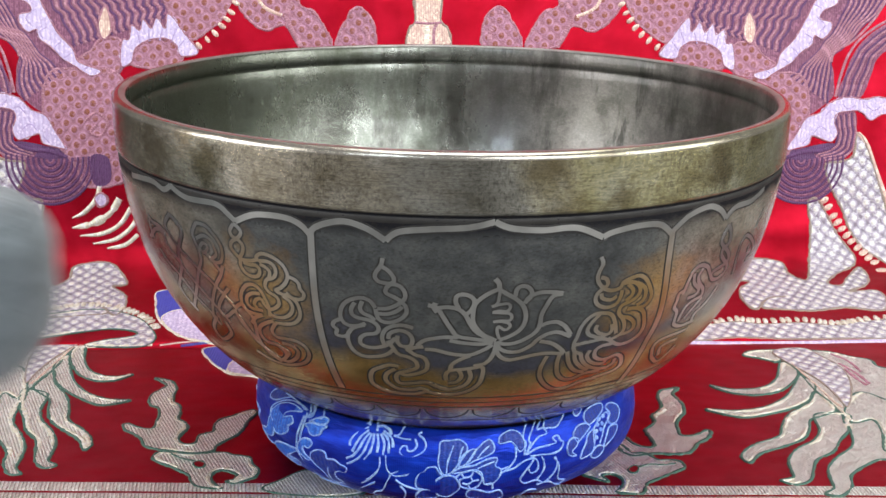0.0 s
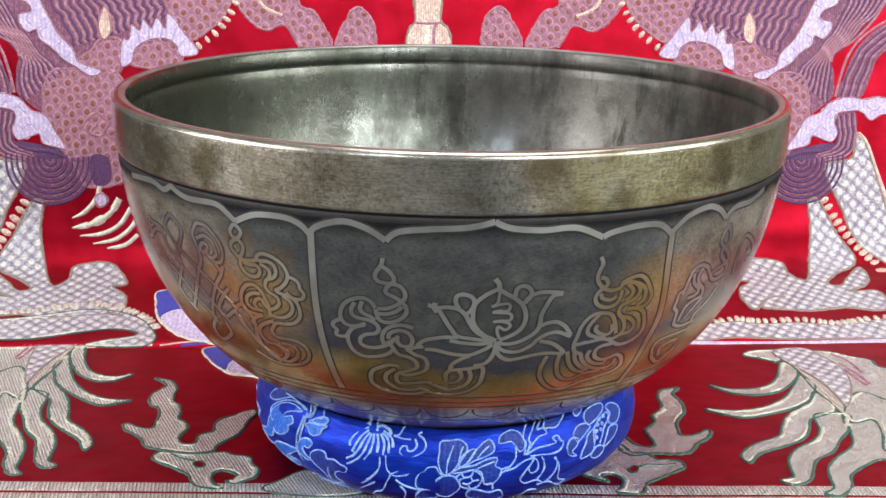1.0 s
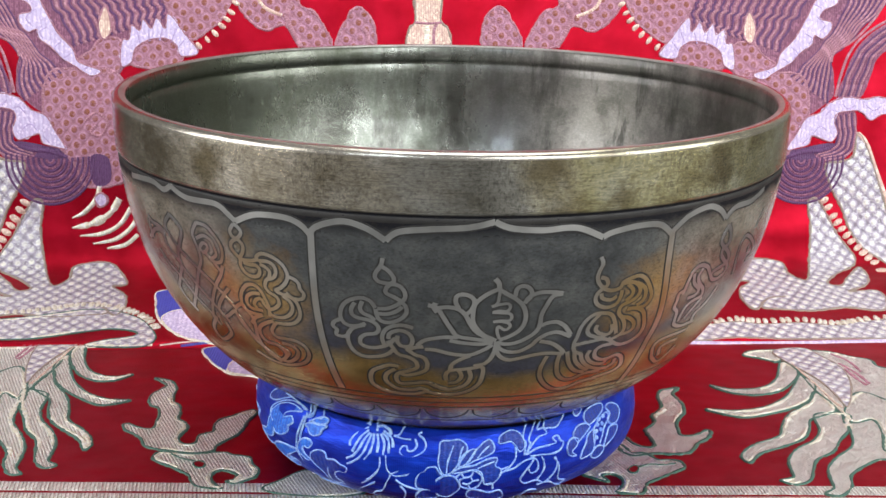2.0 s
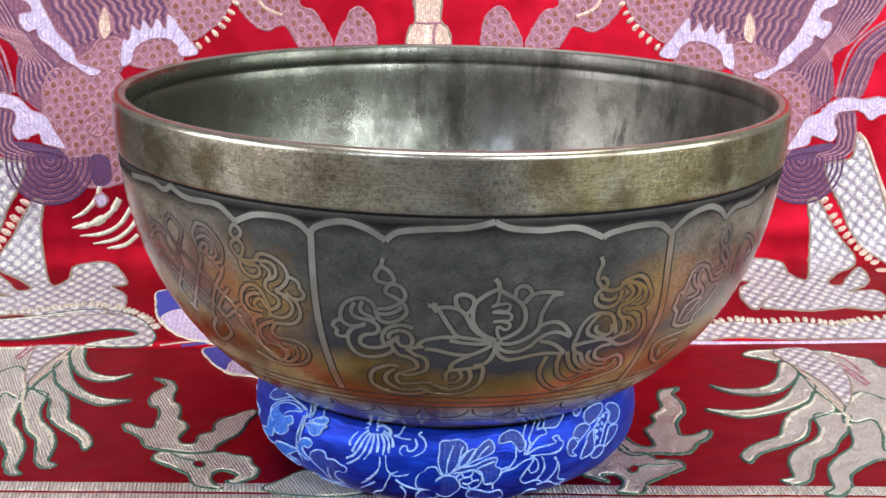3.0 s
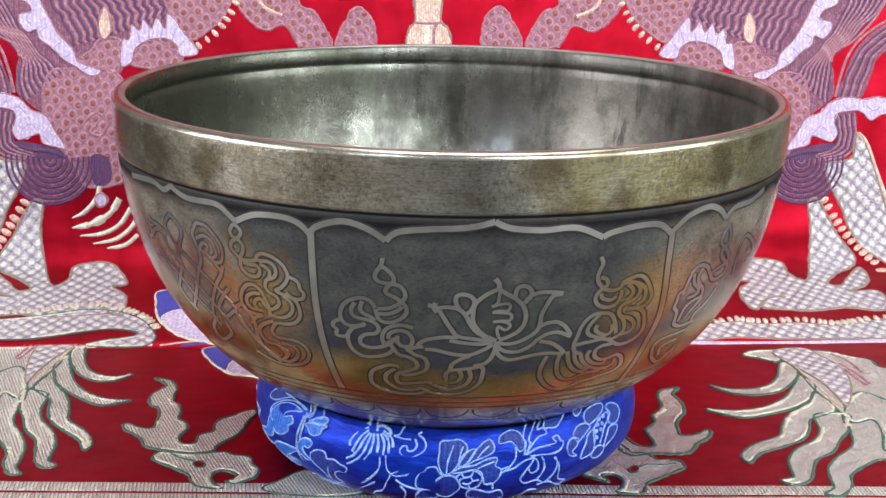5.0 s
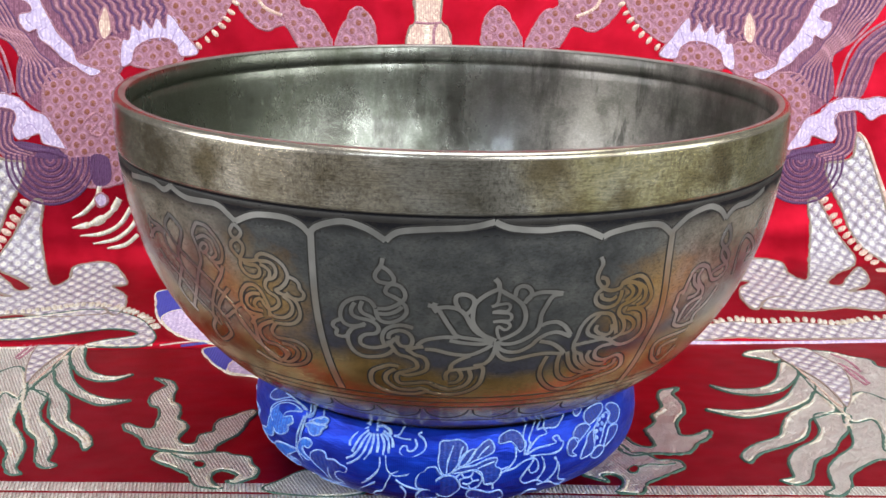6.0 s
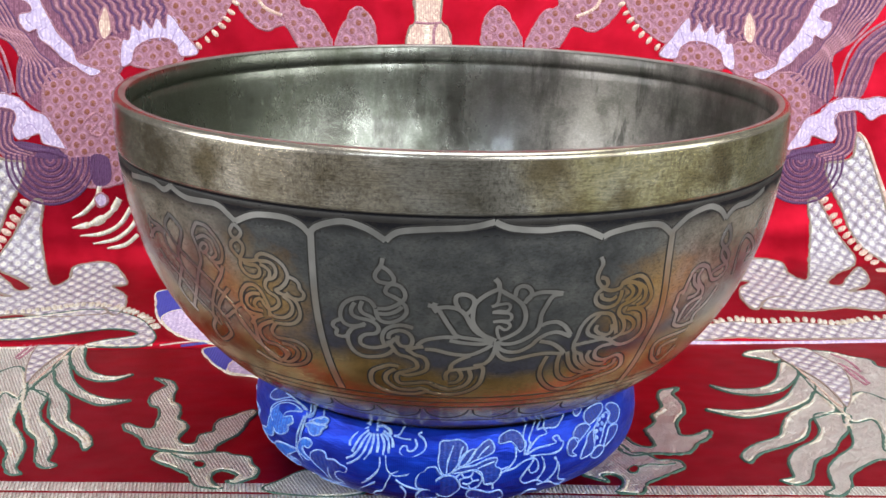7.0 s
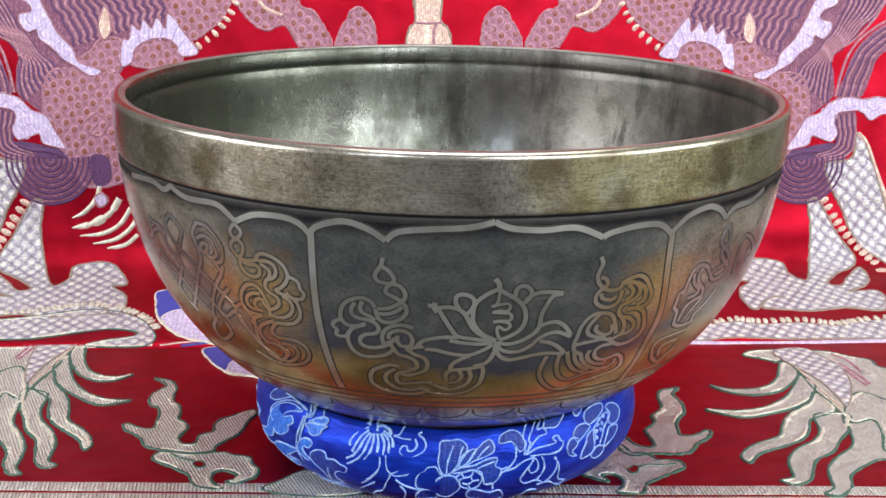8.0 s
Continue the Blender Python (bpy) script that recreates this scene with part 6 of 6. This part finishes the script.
sew(CUSHION, "stitched_petal", on_cushion, ROYAL_FLOSS, [(38.4, 16.8), (40.6, 22.7), (43.8, 23.2), (45.4, 18.9), (43.5, 15.2), (41.4, 11.6), (39.5, 9.5)], 0.3, edge=PALE_FLOSS, edge_width=0.7)
sew(CUSHION, "stitched_petal", on_cushion, ROYAL_FLOSS, [(35.4, 6), (36.2, 12.1), (38.2, 14.2), (40, 11.2), (38.9, 5.9), (37.2, 2.2), (39.1, -1.2), (36.4, 0.2)], 0.3, edge=PALE_FLOSS, edge_width=0.7)
sew(CUSHION, "stitched_petal", on_cushion, ROYAL_FLOSS, [(40.8, -5.6), (41.2, -0.2), (42.6, 5.4), (43.8, 12.2), (46.5, 15.1), (46.5, 7.1), (45.5, -1.2), (43.8, -4.6)], 0.3, edge=PALE_FLOSS, edge_width=0.7)
sew(CUSHION, "stitched_petal", on_cushion, ROYAL_FLOSS, [(44.8, -5.6), (46.5, -0.7), (49.2, -1.1), (51.1, -4.9), (49.4, -10.6), (46.7, -10.6)], 0.3, edge=PALE_FLOSS, edge_width=0.7)
sew(CUSHION, "stitched_petal", on_cushion, ROYAL_FLOSS, [(51, -3.8), (52.6, 3.8), (54.7, 9.6), (58.8, 6.8), (57.9, 1.1), (54.6, -2.3)], 0.3, edge=PALE_FLOSS, edge_width=0.7)
sew(CUSHION, "stitched_petal", on_cushion, ROYAL_FLOSS, [(55.4, 27.9), (58.2, 29.6), (61.4, 24.6), (61.8, 16.9), (59.1, 10.2), (55.5, 11.4), (54.3, 17.2), (56.4, 20.8)], 0.3, edge=PALE_FLOSS, edge_width=0.7)
sew(CUSHION, "stitched_petal", on_cushion, ROYAL_FLOSS, [(14.9, 21.5), (15.2, 27.7), (16.8, 31.4), (19.1, 33.3), (21.1, 29.8), (22, 23), (22, 15.7), (20.6, 12.2), (19.7, 16.7), (18.4, 22.4), (16.8, 21.9)], 0.3, edge=PALE_FLOSS, edge_width=0.7)
sew(CUSHION, "stitched_seed", on_cushion, PALE_FLOSS, [(49.5, 22.9), (50.5, 23.6), (50.9, 20.9), (49.8, 19.7)], 0.4)
sew(CUSHION, "stitched_seed", on_cushion, PALE_FLOSS, [(51.7, 23.6), (52.8, 24.2), (53.1, 21.4), (52, 20.3)], 0.4)
sew(CUSHION, "stitched_seed", on_cushion, PALE_FLOSS, [(47.9, 18.2), (48.9, 19.4), (49.4, 16.8), (48.4, 15.5)], 0.4)
sew(CUSHION, "stitched_seed", on_cushion, PALE_FLOSS, [(50.1, 17.8), (51.1, 18.4), (51.6, 15.6), (50.6, 14.4)], 0.4)
sew(CUSHION, "stitched_seed", on_cushion, PALE_FLOSS, [(46.8, 13.2), (47.8, 14.4), (48.3, 11.7), (47.4, 10.4)], 0.4)
sew(CUSHION, "stitched_seed", on_cushion, PALE_FLOSS, [(48.9, 12.8), (49.9, 14), (50.5, 11.2), (49.6, 9.9)], 0.4)
sew(CUSHION, "stitched_seed", on_cushion, PALE_FLOSS, [(46.5, 7.6), (47.3, 8.9), (48, 6.2), (47.2, 4.9)], 0.4)
trace(CUSHION, "stitched_line", on_cushion, PALE_FLOSS, [(-72.1, -17.2), (-69.1, -21.4), (-66, -24.9), (-59.1, -18.2)], 0.75, 0.5, rag=0.5)
trace(CUSHION, "stitched_line", on_cushion, PALE_FLOSS, [(-58, 34.2), (-53, 34.4), (-48.4, 33.4), (-44.4, 30.8)], 0.75, 0.5, rag=0.5)
trace(CUSHION, "stitched_line", on_cushion, PALE_FLOSS, [(-59, 4.3), (-61.9, 9), (-61.6, 16.4), (-57.3, 26.6), (-52.8, 32), (-48.8, 32.9), (-45.6, 30.2)], 0.75, 0.5, rag=0.5)
trace(CUSHION, "stitched_line", on_cushion, PALE_FLOSS, [(-44.7, 25.8), (-44.8, 17.1), (-45.6, 6.6), (-46, -1.4), (-46, -8.2), (-45.1, -16.1), (-43.9, -25.5), (-42, -34.1), (-41, -41.9)], 0.75, 0.5, rag=0.5)
trace(CUSHION, "stitched_line", on_cushion, PALE_FLOSS, [(-44.1, 29.3), (-43.7, 18.2), (-44.2, 7.9), (-44.5, 2.6)], 0.75, 0.5, rag=0.5)
trace(CUSHION, "stitched_line", on_cushion, PALE_FLOSS, [(-43.2, 27.3), (-42.2, 36.1), (-50.9, 66.1), (-45.1, 60.9), (-37.9, 32.4), (-39.9, 27.6), (-41.9, 22.8)], 0.75, 0.5, rag=0.5)
trace(CUSHION, "stitched_line", on_cushion, PALE_FLOSS, [(-49, 51.2), (-43.1, 31.6), (-43.6, 25.2)], 0.75, 0.5, rag=0.5)
trace(CUSHION, "stitched_line", on_cushion, PALE_FLOSS, [(-53.1, 64.9), (-42.1, 33.8), (-42.9, 25.9)], 0.75, 0.5, rag=0.5)
trace(CUSHION, "stitched_line", on_cushion, PALE_FLOSS, [(-34.6, -12.9), (-35.4, -22.9), (-35, -34), (-30.8, -33.8), (-26, -26.4), (-21.8, -17.1), (-19, -7.3)], 0.75, 0.5, rag=0.5)
trace(CUSHION, "stitched_line", on_cushion, PALE_FLOSS, [(-41, -41.9), (-37.1, -45.8), (-34, -47.1), (-30.6, -47.5), (-24.7, -31.1), (-19.2, -16.5)], 0.75, 0.5, rag=0.5)
trace(CUSHION, "stitched_line", on_cushion, PALE_FLOSS, [(-34.9, -47.1), (-31.3, -48.3), (-27.9, -49.5), (-26.1, -35.7)], 0.75, 0.5, rag=0.5)
trace(CUSHION, "stitched_line", on_cushion, PALE_FLOSS, [(-51.9, -18.9), (-55, -29.1), (-52, -28), (-49, -24.5)], 0.75, 0.5, rag=0.5)
trace(CUSHION, "stitched_line", on_cushion, PALE_FLOSS, [(-17.7, 7.2), (-17.8, -0.4), (-19.5, -8.8), (-21.8, -15.6)], 0.75, 0.5, rag=0.5)
trace(CUSHION, "stitched_line", on_cushion, PALE_FLOSS, [(-16.1, 9.4), (-15.7, -0.8), (-14.6, -5.1), (-13.1, -6.6), (-10.2, -4.4), (-9.2, -0.9), (-10.2, 0.7), (-11.5, 0.4), (-12.8, -2.4), (-14.6, -5.1)], 0.75, 0.5, rag=0.5)
trace(CUSHION, "stitched_line", on_cushion, PALE_FLOSS, [(-14.6, -5.1), (-15.8, -14.1), (-17.6, -27.1), (-19.7, -31.6), (-22, -43.2), (-21.7, -50.5)], 0.75, 0.5, rag=0.5)
trace(CUSHION, "stitched_line", on_cushion, PALE_FLOSS, [(-13.4, -10.2), (-11.1, -15.8), (-8.6, -19.2), (-6.4, -21.6)], 0.75, 0.5, rag=0.5)
trace(CUSHION, "stitched_line", on_cushion, PALE_FLOSS, [(-12.2, -16.4), (-10.9, -25.7), (-11.9, -39.7)], 0.75, 0.5, rag=0.5)
trace(CUSHION, "stitched_line", on_cushion, PALE_FLOSS, [(-14.5, 28.2), (-12.4, 33.2), (-10.9, 66.9), (-12.6, 93.2)], 0.75, 0.5, rag=0.5)
trace(CUSHION, "stitched_line", on_cushion, PALE_FLOSS, [(-14.5, 28.2), (-12.1, 26.5), (-9.5, 26.2)], 0.75, 0.5, rag=0.5)
trace(CUSHION, "stitched_line", on_cushion, PALE_FLOSS, [(-8.4, 27.1), (-7.8, 21), (-8.6, 16.2), (-10.1, 15.2), (-10.6, 19.2), (-11.8, 18.8), (-12.3, 13.5), (-10.9, 9.9), (-8.5, 10.6), (-6.1, 15.2), (-5.3, 21.6), (-6.1, 27.6), (-7.5, 31.5), (-6.6, 33.9)], 0.75, 0.5, rag=0.5)
trace(CUSHION, "stitched_line", on_cushion, PALE_FLOSS, [(2.8, -5.5), (4.3, -1.6), (6.1, -0.1), (8.2, 0.4), (9.8, -2.2), (10, -8.6), (8.9, -16.2), (7, -18.9), (4.4, -15.5), (3.8, -7.8)], 0.75, 0.5, rag=0.5)
trace(CUSHION, "stitched_line", on_cushion, PALE_FLOSS, [(4.3, -1.6), (4.9, -5.6), (3.8, -7.8)], 0.75, 0.5, rag=0.5)
trace(CUSHION, "stitched_line", on_cushion, PALE_FLOSS, [(4.9, -5.6), (6.8, -4.7), (7.6, -1)], 0.75, 0.5, rag=0.5)
trace(CUSHION, "stitched_line", on_cushion, PALE_FLOSS, [(6.8, -4.7), (7.4, -9.3), (6.2, -12.9), (4.7, -11.4)], 0.75, 0.5, rag=0.5)
trace(CUSHION, "stitched_line", on_cushion, PALE_FLOSS, [(7.4, -9.3), (9.2, -8.4)], 0.75, 0.5, rag=0.5)
trace(CUSHION, "stitched_line", on_cushion, PALE_FLOSS, [(6.2, -12.9), (7, -18.9)], 0.75, 0.5, rag=0.5)
trace(CUSHION, "stitched_line", on_cushion, PALE_FLOSS, [(10.9, -13.9), (12.8, -13.1), (13.4, -20.8)], 0.75, 0.5, rag=0.5)
trace(CUSHION, "stitched_line", on_cushion, PALE_FLOSS, [(15.2, -0.8), (17.2, 0.2)], 0.75, 0.5, rag=0.5)
trace(CUSHION, "stitched_line", on_cushion, PALE_FLOSS, [(14.5, -5.3), (16.5, -1.9), (18.5, 2.2), (19.5, 8.6), (19.4, 16.8)], 0.75, 0.5, rag=0.5)
trace(CUSHION, "stitched_line", on_cushion, PALE_FLOSS, [(14.9, -3.4), (18.9, -1), (22.1, 3.6), (24.7, 4.8), (25.9, 0.2), (25.7, -5.1), (24.1, -7.4), (23.2, -2.8)], 0.75, 0.5, rag=0.5)
trace(CUSHION, "stitched_line", on_cushion, PALE_FLOSS, [(21.8, 8.6), (22.5, 19.1), (22.6, 31.3), (32, 77.4)], 0.75, 0.5, rag=0.5)
trace(CUSHION, "stitched_line", on_cushion, PALE_FLOSS, [(22.2, 8.4), (23.7, 18.6), (24.5, 28.8), (36.1, 78.2)], 0.75, 0.5, rag=0.5)
trace(CUSHION, "stitched_line", on_cushion, PALE_FLOSS, [(22.2, 8.4), (24.1, 16.8), (26.6, 23.9), (29.2, 25.6), (28.5, 31.4), (27.3, 34.4), (40.1, 77.1)], 0.75, 0.5, rag=0.5)
trace(CUSHION, "stitched_line", on_cushion, PALE_FLOSS, [(22.5, 8.8), (25.8, 13.8), (29.8, 14.6), (31.7, 15.4), (30.8, 20.2), (32.6, 21.2), (33.2, 16.4), (34.3, 13.6), (32.9, 7.8), (30.1, 6.1), (26.4, 7.2), (23.5, 6.8)], 0.75, 0.5, rag=0.5)
trace(CUSHION, "stitched_line", on_cushion, PALE_FLOSS, [(24.7, 4.2), (23.5, -0.6), (22, -6.3), (21.2, -13.2), (22.9, -18.7), (26.3, -16.8), (28.8, -23.2)], 0.75, 0.5, rag=0.5)
trace(CUSHION, "stitched_line", on_cushion, PALE_FLOSS, [(26.8, 6.1), (27.8, -2.7), (26.9, -11.8), (25.9, -16.5)], 0.75, 0.5, rag=0.5)
trace(CUSHION, "stitched_line", on_cushion, PALE_FLOSS, [(30.9, 3.6), (32, -2.9), (31.2, -12.6), (29.4, -21.2)], 0.75, 0.5, rag=0.5)
trace(CUSHION, "stitched_line", on_cushion, PALE_FLOSS, [(30.6, 2.9), (32.6, -4.3), (33.4, -19.9), (36.2, -26)], 0.75, 0.5, rag=0.5)
trace(CUSHION, "stitched_line", on_cushion, PALE_FLOSS, [(26.9, -23.9), (30.5, -22.4), (35, -32.5), (36.5, -24.6)], 0.75, 0.5, rag=0.5)
trace(CUSHION, "stitched_line", on_cushion, PALE_FLOSS, [(24, -44.9), (25.1, -32.2), (27.8, -33.7)], 0.75, 0.5, rag=0.5)
trace(CUSHION, "stitched_line", on_cushion, PALE_FLOSS, [(45.9, 2.6), (46.2, 12.6), (48.7, 19.7), (52.3, 23.5), (54.9, 23.6), (55, 17.6), (51.8, 12.6), (50.2, 6.1), (48.6, 0.4)], 0.75, 0.5, rag=0.5)
trace(CUSHION, "stitched_line", on_cushion, PALE_FLOSS, [(0.4, -1.6), (0.6, 6.1), (1.3, 13.6), (2.2, 22.2)], 0.75, 0.5, rag=0.5)
trace(CUSHION, "stitched_line", on_cushion, PALE_FLOSS, [(3.6, 7.1), (4.2, 16.1), (4.9, 21.2)], 0.75, 0.5, rag=0.5)
trace(CUSHION, "stitched_line", on_cushion, PALE_FLOSS, [(8.6, 9.6), (10.2, 15.4), (12, 20.2)], 0.75, 0.5, rag=0.5)
trace(CUSHION, "stitched_line", on_cushion, PALE_FLOSS, [(8.6, 1.1), (10.9, 3.4), (13.4, 5.7)], 0.75, 0.5, rag=0.5)
trace(CUSHION, "stitched_line", on_cushion, PALE_FLOSS, [(-22.4, 34.7), (-24.8, 31.6), (-27.2, 23.4)], 1.0, 0.5, rag=0.5)
trace(CUSHION, "stitched_line", on_cushion, PALE_FLOSS, [(-22.4, 31.4), (-25.3, 24.7), (-26.8, 17.4), (-26.8, 12.1)], 1.0, 0.5, rag=0.5)
trace(CUSHION, "stitched_line", on_cushion, PALE_FLOSS, [(-22.1, 28.8), (-23.9, 22.4), (-25.1, 14.2), (-25.8, 7.7)], 1.0, 0.5, rag=0.5)
trace(CUSHION, "stitched_line", on_cushion, PALE_FLOSS, [(-21.6, 26.9), (-22.9, 19.9), (-24, 10.8), (-25.7, 3.8), (-27.6, 0.8)], 1.0, 0.5, rag=0.5)
trace(CUSHION, "stitched_line", on_cushion, PALE_FLOSS, [(-21.1, 26.2), (-21.6, 18.5), (-22.6, 8.6), (-24.4, 1.8), (-27.5, -3.2)], 1.0, 0.5, rag=0.5)
trace(CUSHION, "stitched_line", on_cushion, PALE_FLOSS, [(-20.4, 26.6), (-20.2, 17.7), (-20.7, 9.7), (-22.2, 2.9)], 1.0, 0.5, rag=0.5)
trace(CUSHION, "stitched_line", on_cushion, PALE_FLOSS, [(-19.4, 27.1), (-18.6, 18.5), (-18.6, 10.8)], 1.0, 0.5, rag=0.5)
trace(CUSHION, "stitched_line", on_cushion, PALE_FLOSS, [(-18.4, 27.6), (-16.9, 19.3), (-16.9, 9.1)], 1.0, 0.5, rag=0.5)
trace(CUSHION, "stitched_line", on_cushion, PALE_FLOSS, [(-17.9, 28.9), (-15.8, 22.4), (-15.4, 11.2)], 1.0, 0.5, rag=0.5)
trace(CUSHION, "stitched_line", on_cushion, PALE_FLOSS, [(-17.7, 31.1), (-15, 25.4), (-14.3, 16.8)], 1.0, 0.5, rag=0.5)
trace(CUSHION, "stitched_line", on_cushion, PALE_FLOSS, [(-20, 33.8), (-18, 35.3), (-16.1, 32.9), (-15.2, 27.9)], 1.0, 0.5, rag=0.5)
trace(CUSHION, "stitched_line", on_cushion, PALE_FLOSS, [(-22.1, 32.6), (-26, 66.8), (-22, 58.8), (-19.6, 29.1)], 1.0, 0.5, rag=0.5)
trace(CUSHION, "stitched_line", on_cushion, PALE_FLOSS, [(-84.5, 8.2), (-78, 12), (-75.2, 10.8)], 1.8, 0.5, rag=0.5)
trace(CUSHION, "stitched_line", on_cushion, PALE_FLOSS, [(-81.1, -1), (-73.2, 2.1), (-71.4, -0.4), (-75.8, -8.7)], 1.8, 0.5, rag=0.5)


# ---- mallet ----
def mallet():
    thing = tagged(new("mallet"), "grey felt-covered mallet with a pale wooden handle", "mallet")
    H, Rm, e = 0.0365, 0.043, 0.033
    prof = [(0.004, -H)]
    for k in range(9):
        a = math.pi / 2 * k / 8
        prof.append((Rm - e + e * math.sin(a), -H + e - e * math.cos(a)))
    for k in range(9):
        a = math.pi / 2 * k / 8
        prof.append((Rm - e * 0.6 + e * 0.6 * math.cos(a), H - e * 0.6 + e * 0.6 * math.sin(a)))
    prof.append((0.010, H + 0.001))
    part("head", spin(prof, 64), FELT, thing, "grey felt head")
    grip = [(0.0085, H - 0.005), (0.0092, H + 0.012), (0.0092, H + 0.034), (0.0098, H + 0.035), (0.0098, H + 0.038), (0.0090, H + 0.039), (0.0088, 0.16), (0.0095, 0.22), (0.0085, 0.255), (0.004, 0.262)]
    part("handle", spin(grip, 32), WOOD, thing, "pale turned wooden handle")
    return thing


MALLET = mallet()


def motions():
    walk(MALLET, [(0.00, pose(-0.188, -0.098, 0.0975, 0, 0, 0)), (0.07, pose(-0.158, -0.116, 0.094, 0, 0, 0)), (0.10, pose(-0.157, -0.116, 0.093, 0, 0, 0)), (0.13, pose(-0.172, -0.116, 0.096, 0, 0, 0)), (0.20, pose(-0.224, -0.117, 0.111, 0, 0, 0)), (0.50, pose(-0.269, -0.082, 0.160, 0, 0, 0)), (1.30, pose(-0.312, 0.042, 0.233, 0, 0, 0)), (1.40, pose(-0.263, 0.060, 0.221, 0, 0, 0)), (1.50, pose(-0.222, 0.052, 0.192, 0, -4, 0)), (1.60, pose(-0.274, 0.085, 0.238, 0, 0, 0)), (2.00, pose(-0.200, 0.144, 0.298, 0, 0, 0)), (2.60, pose(0.071, 0.159, 0.279, 0, 0, 0)), (2.80, pose(0.011, 0.145, 0.229, 0, 0, 0)), (2.90, pose(-0.025, 0.141, 0.215, 0, 0, 0)), (3.00, pose(-0.034, 0.155, 0.263, 0, 0, 0)), (3.30, pose(0.265, 0.160, 0.282, 0, 0, 0)), (3.40, pose(0.245, 0.149, 0.243, 0, 0, 0)), (3.50, pose(0.222, 0.151, 0.2095, 0, 0, 0)), (3.53, pose(0.206, 0.147, 0.194, 0, 0, 0)), (3.57, pose(0.143, 0.140, 0.1545, 0, 0, 0)), (3.60, pose(0.121, 0.140, 0.1515, 0, 0, 0)), (3.63, pose(0.147, 0.139, 0.170, 0, 0, 0)), (3.70, pose(0.201, 0.156, 0.267, 0, 0, 0)), (4.00, pose(0.316, 0.174, 0.331, 0, 0, 0)), (8.00, pose(0.331, 0.176, 0.337, 0, 0, 0))])


motions()
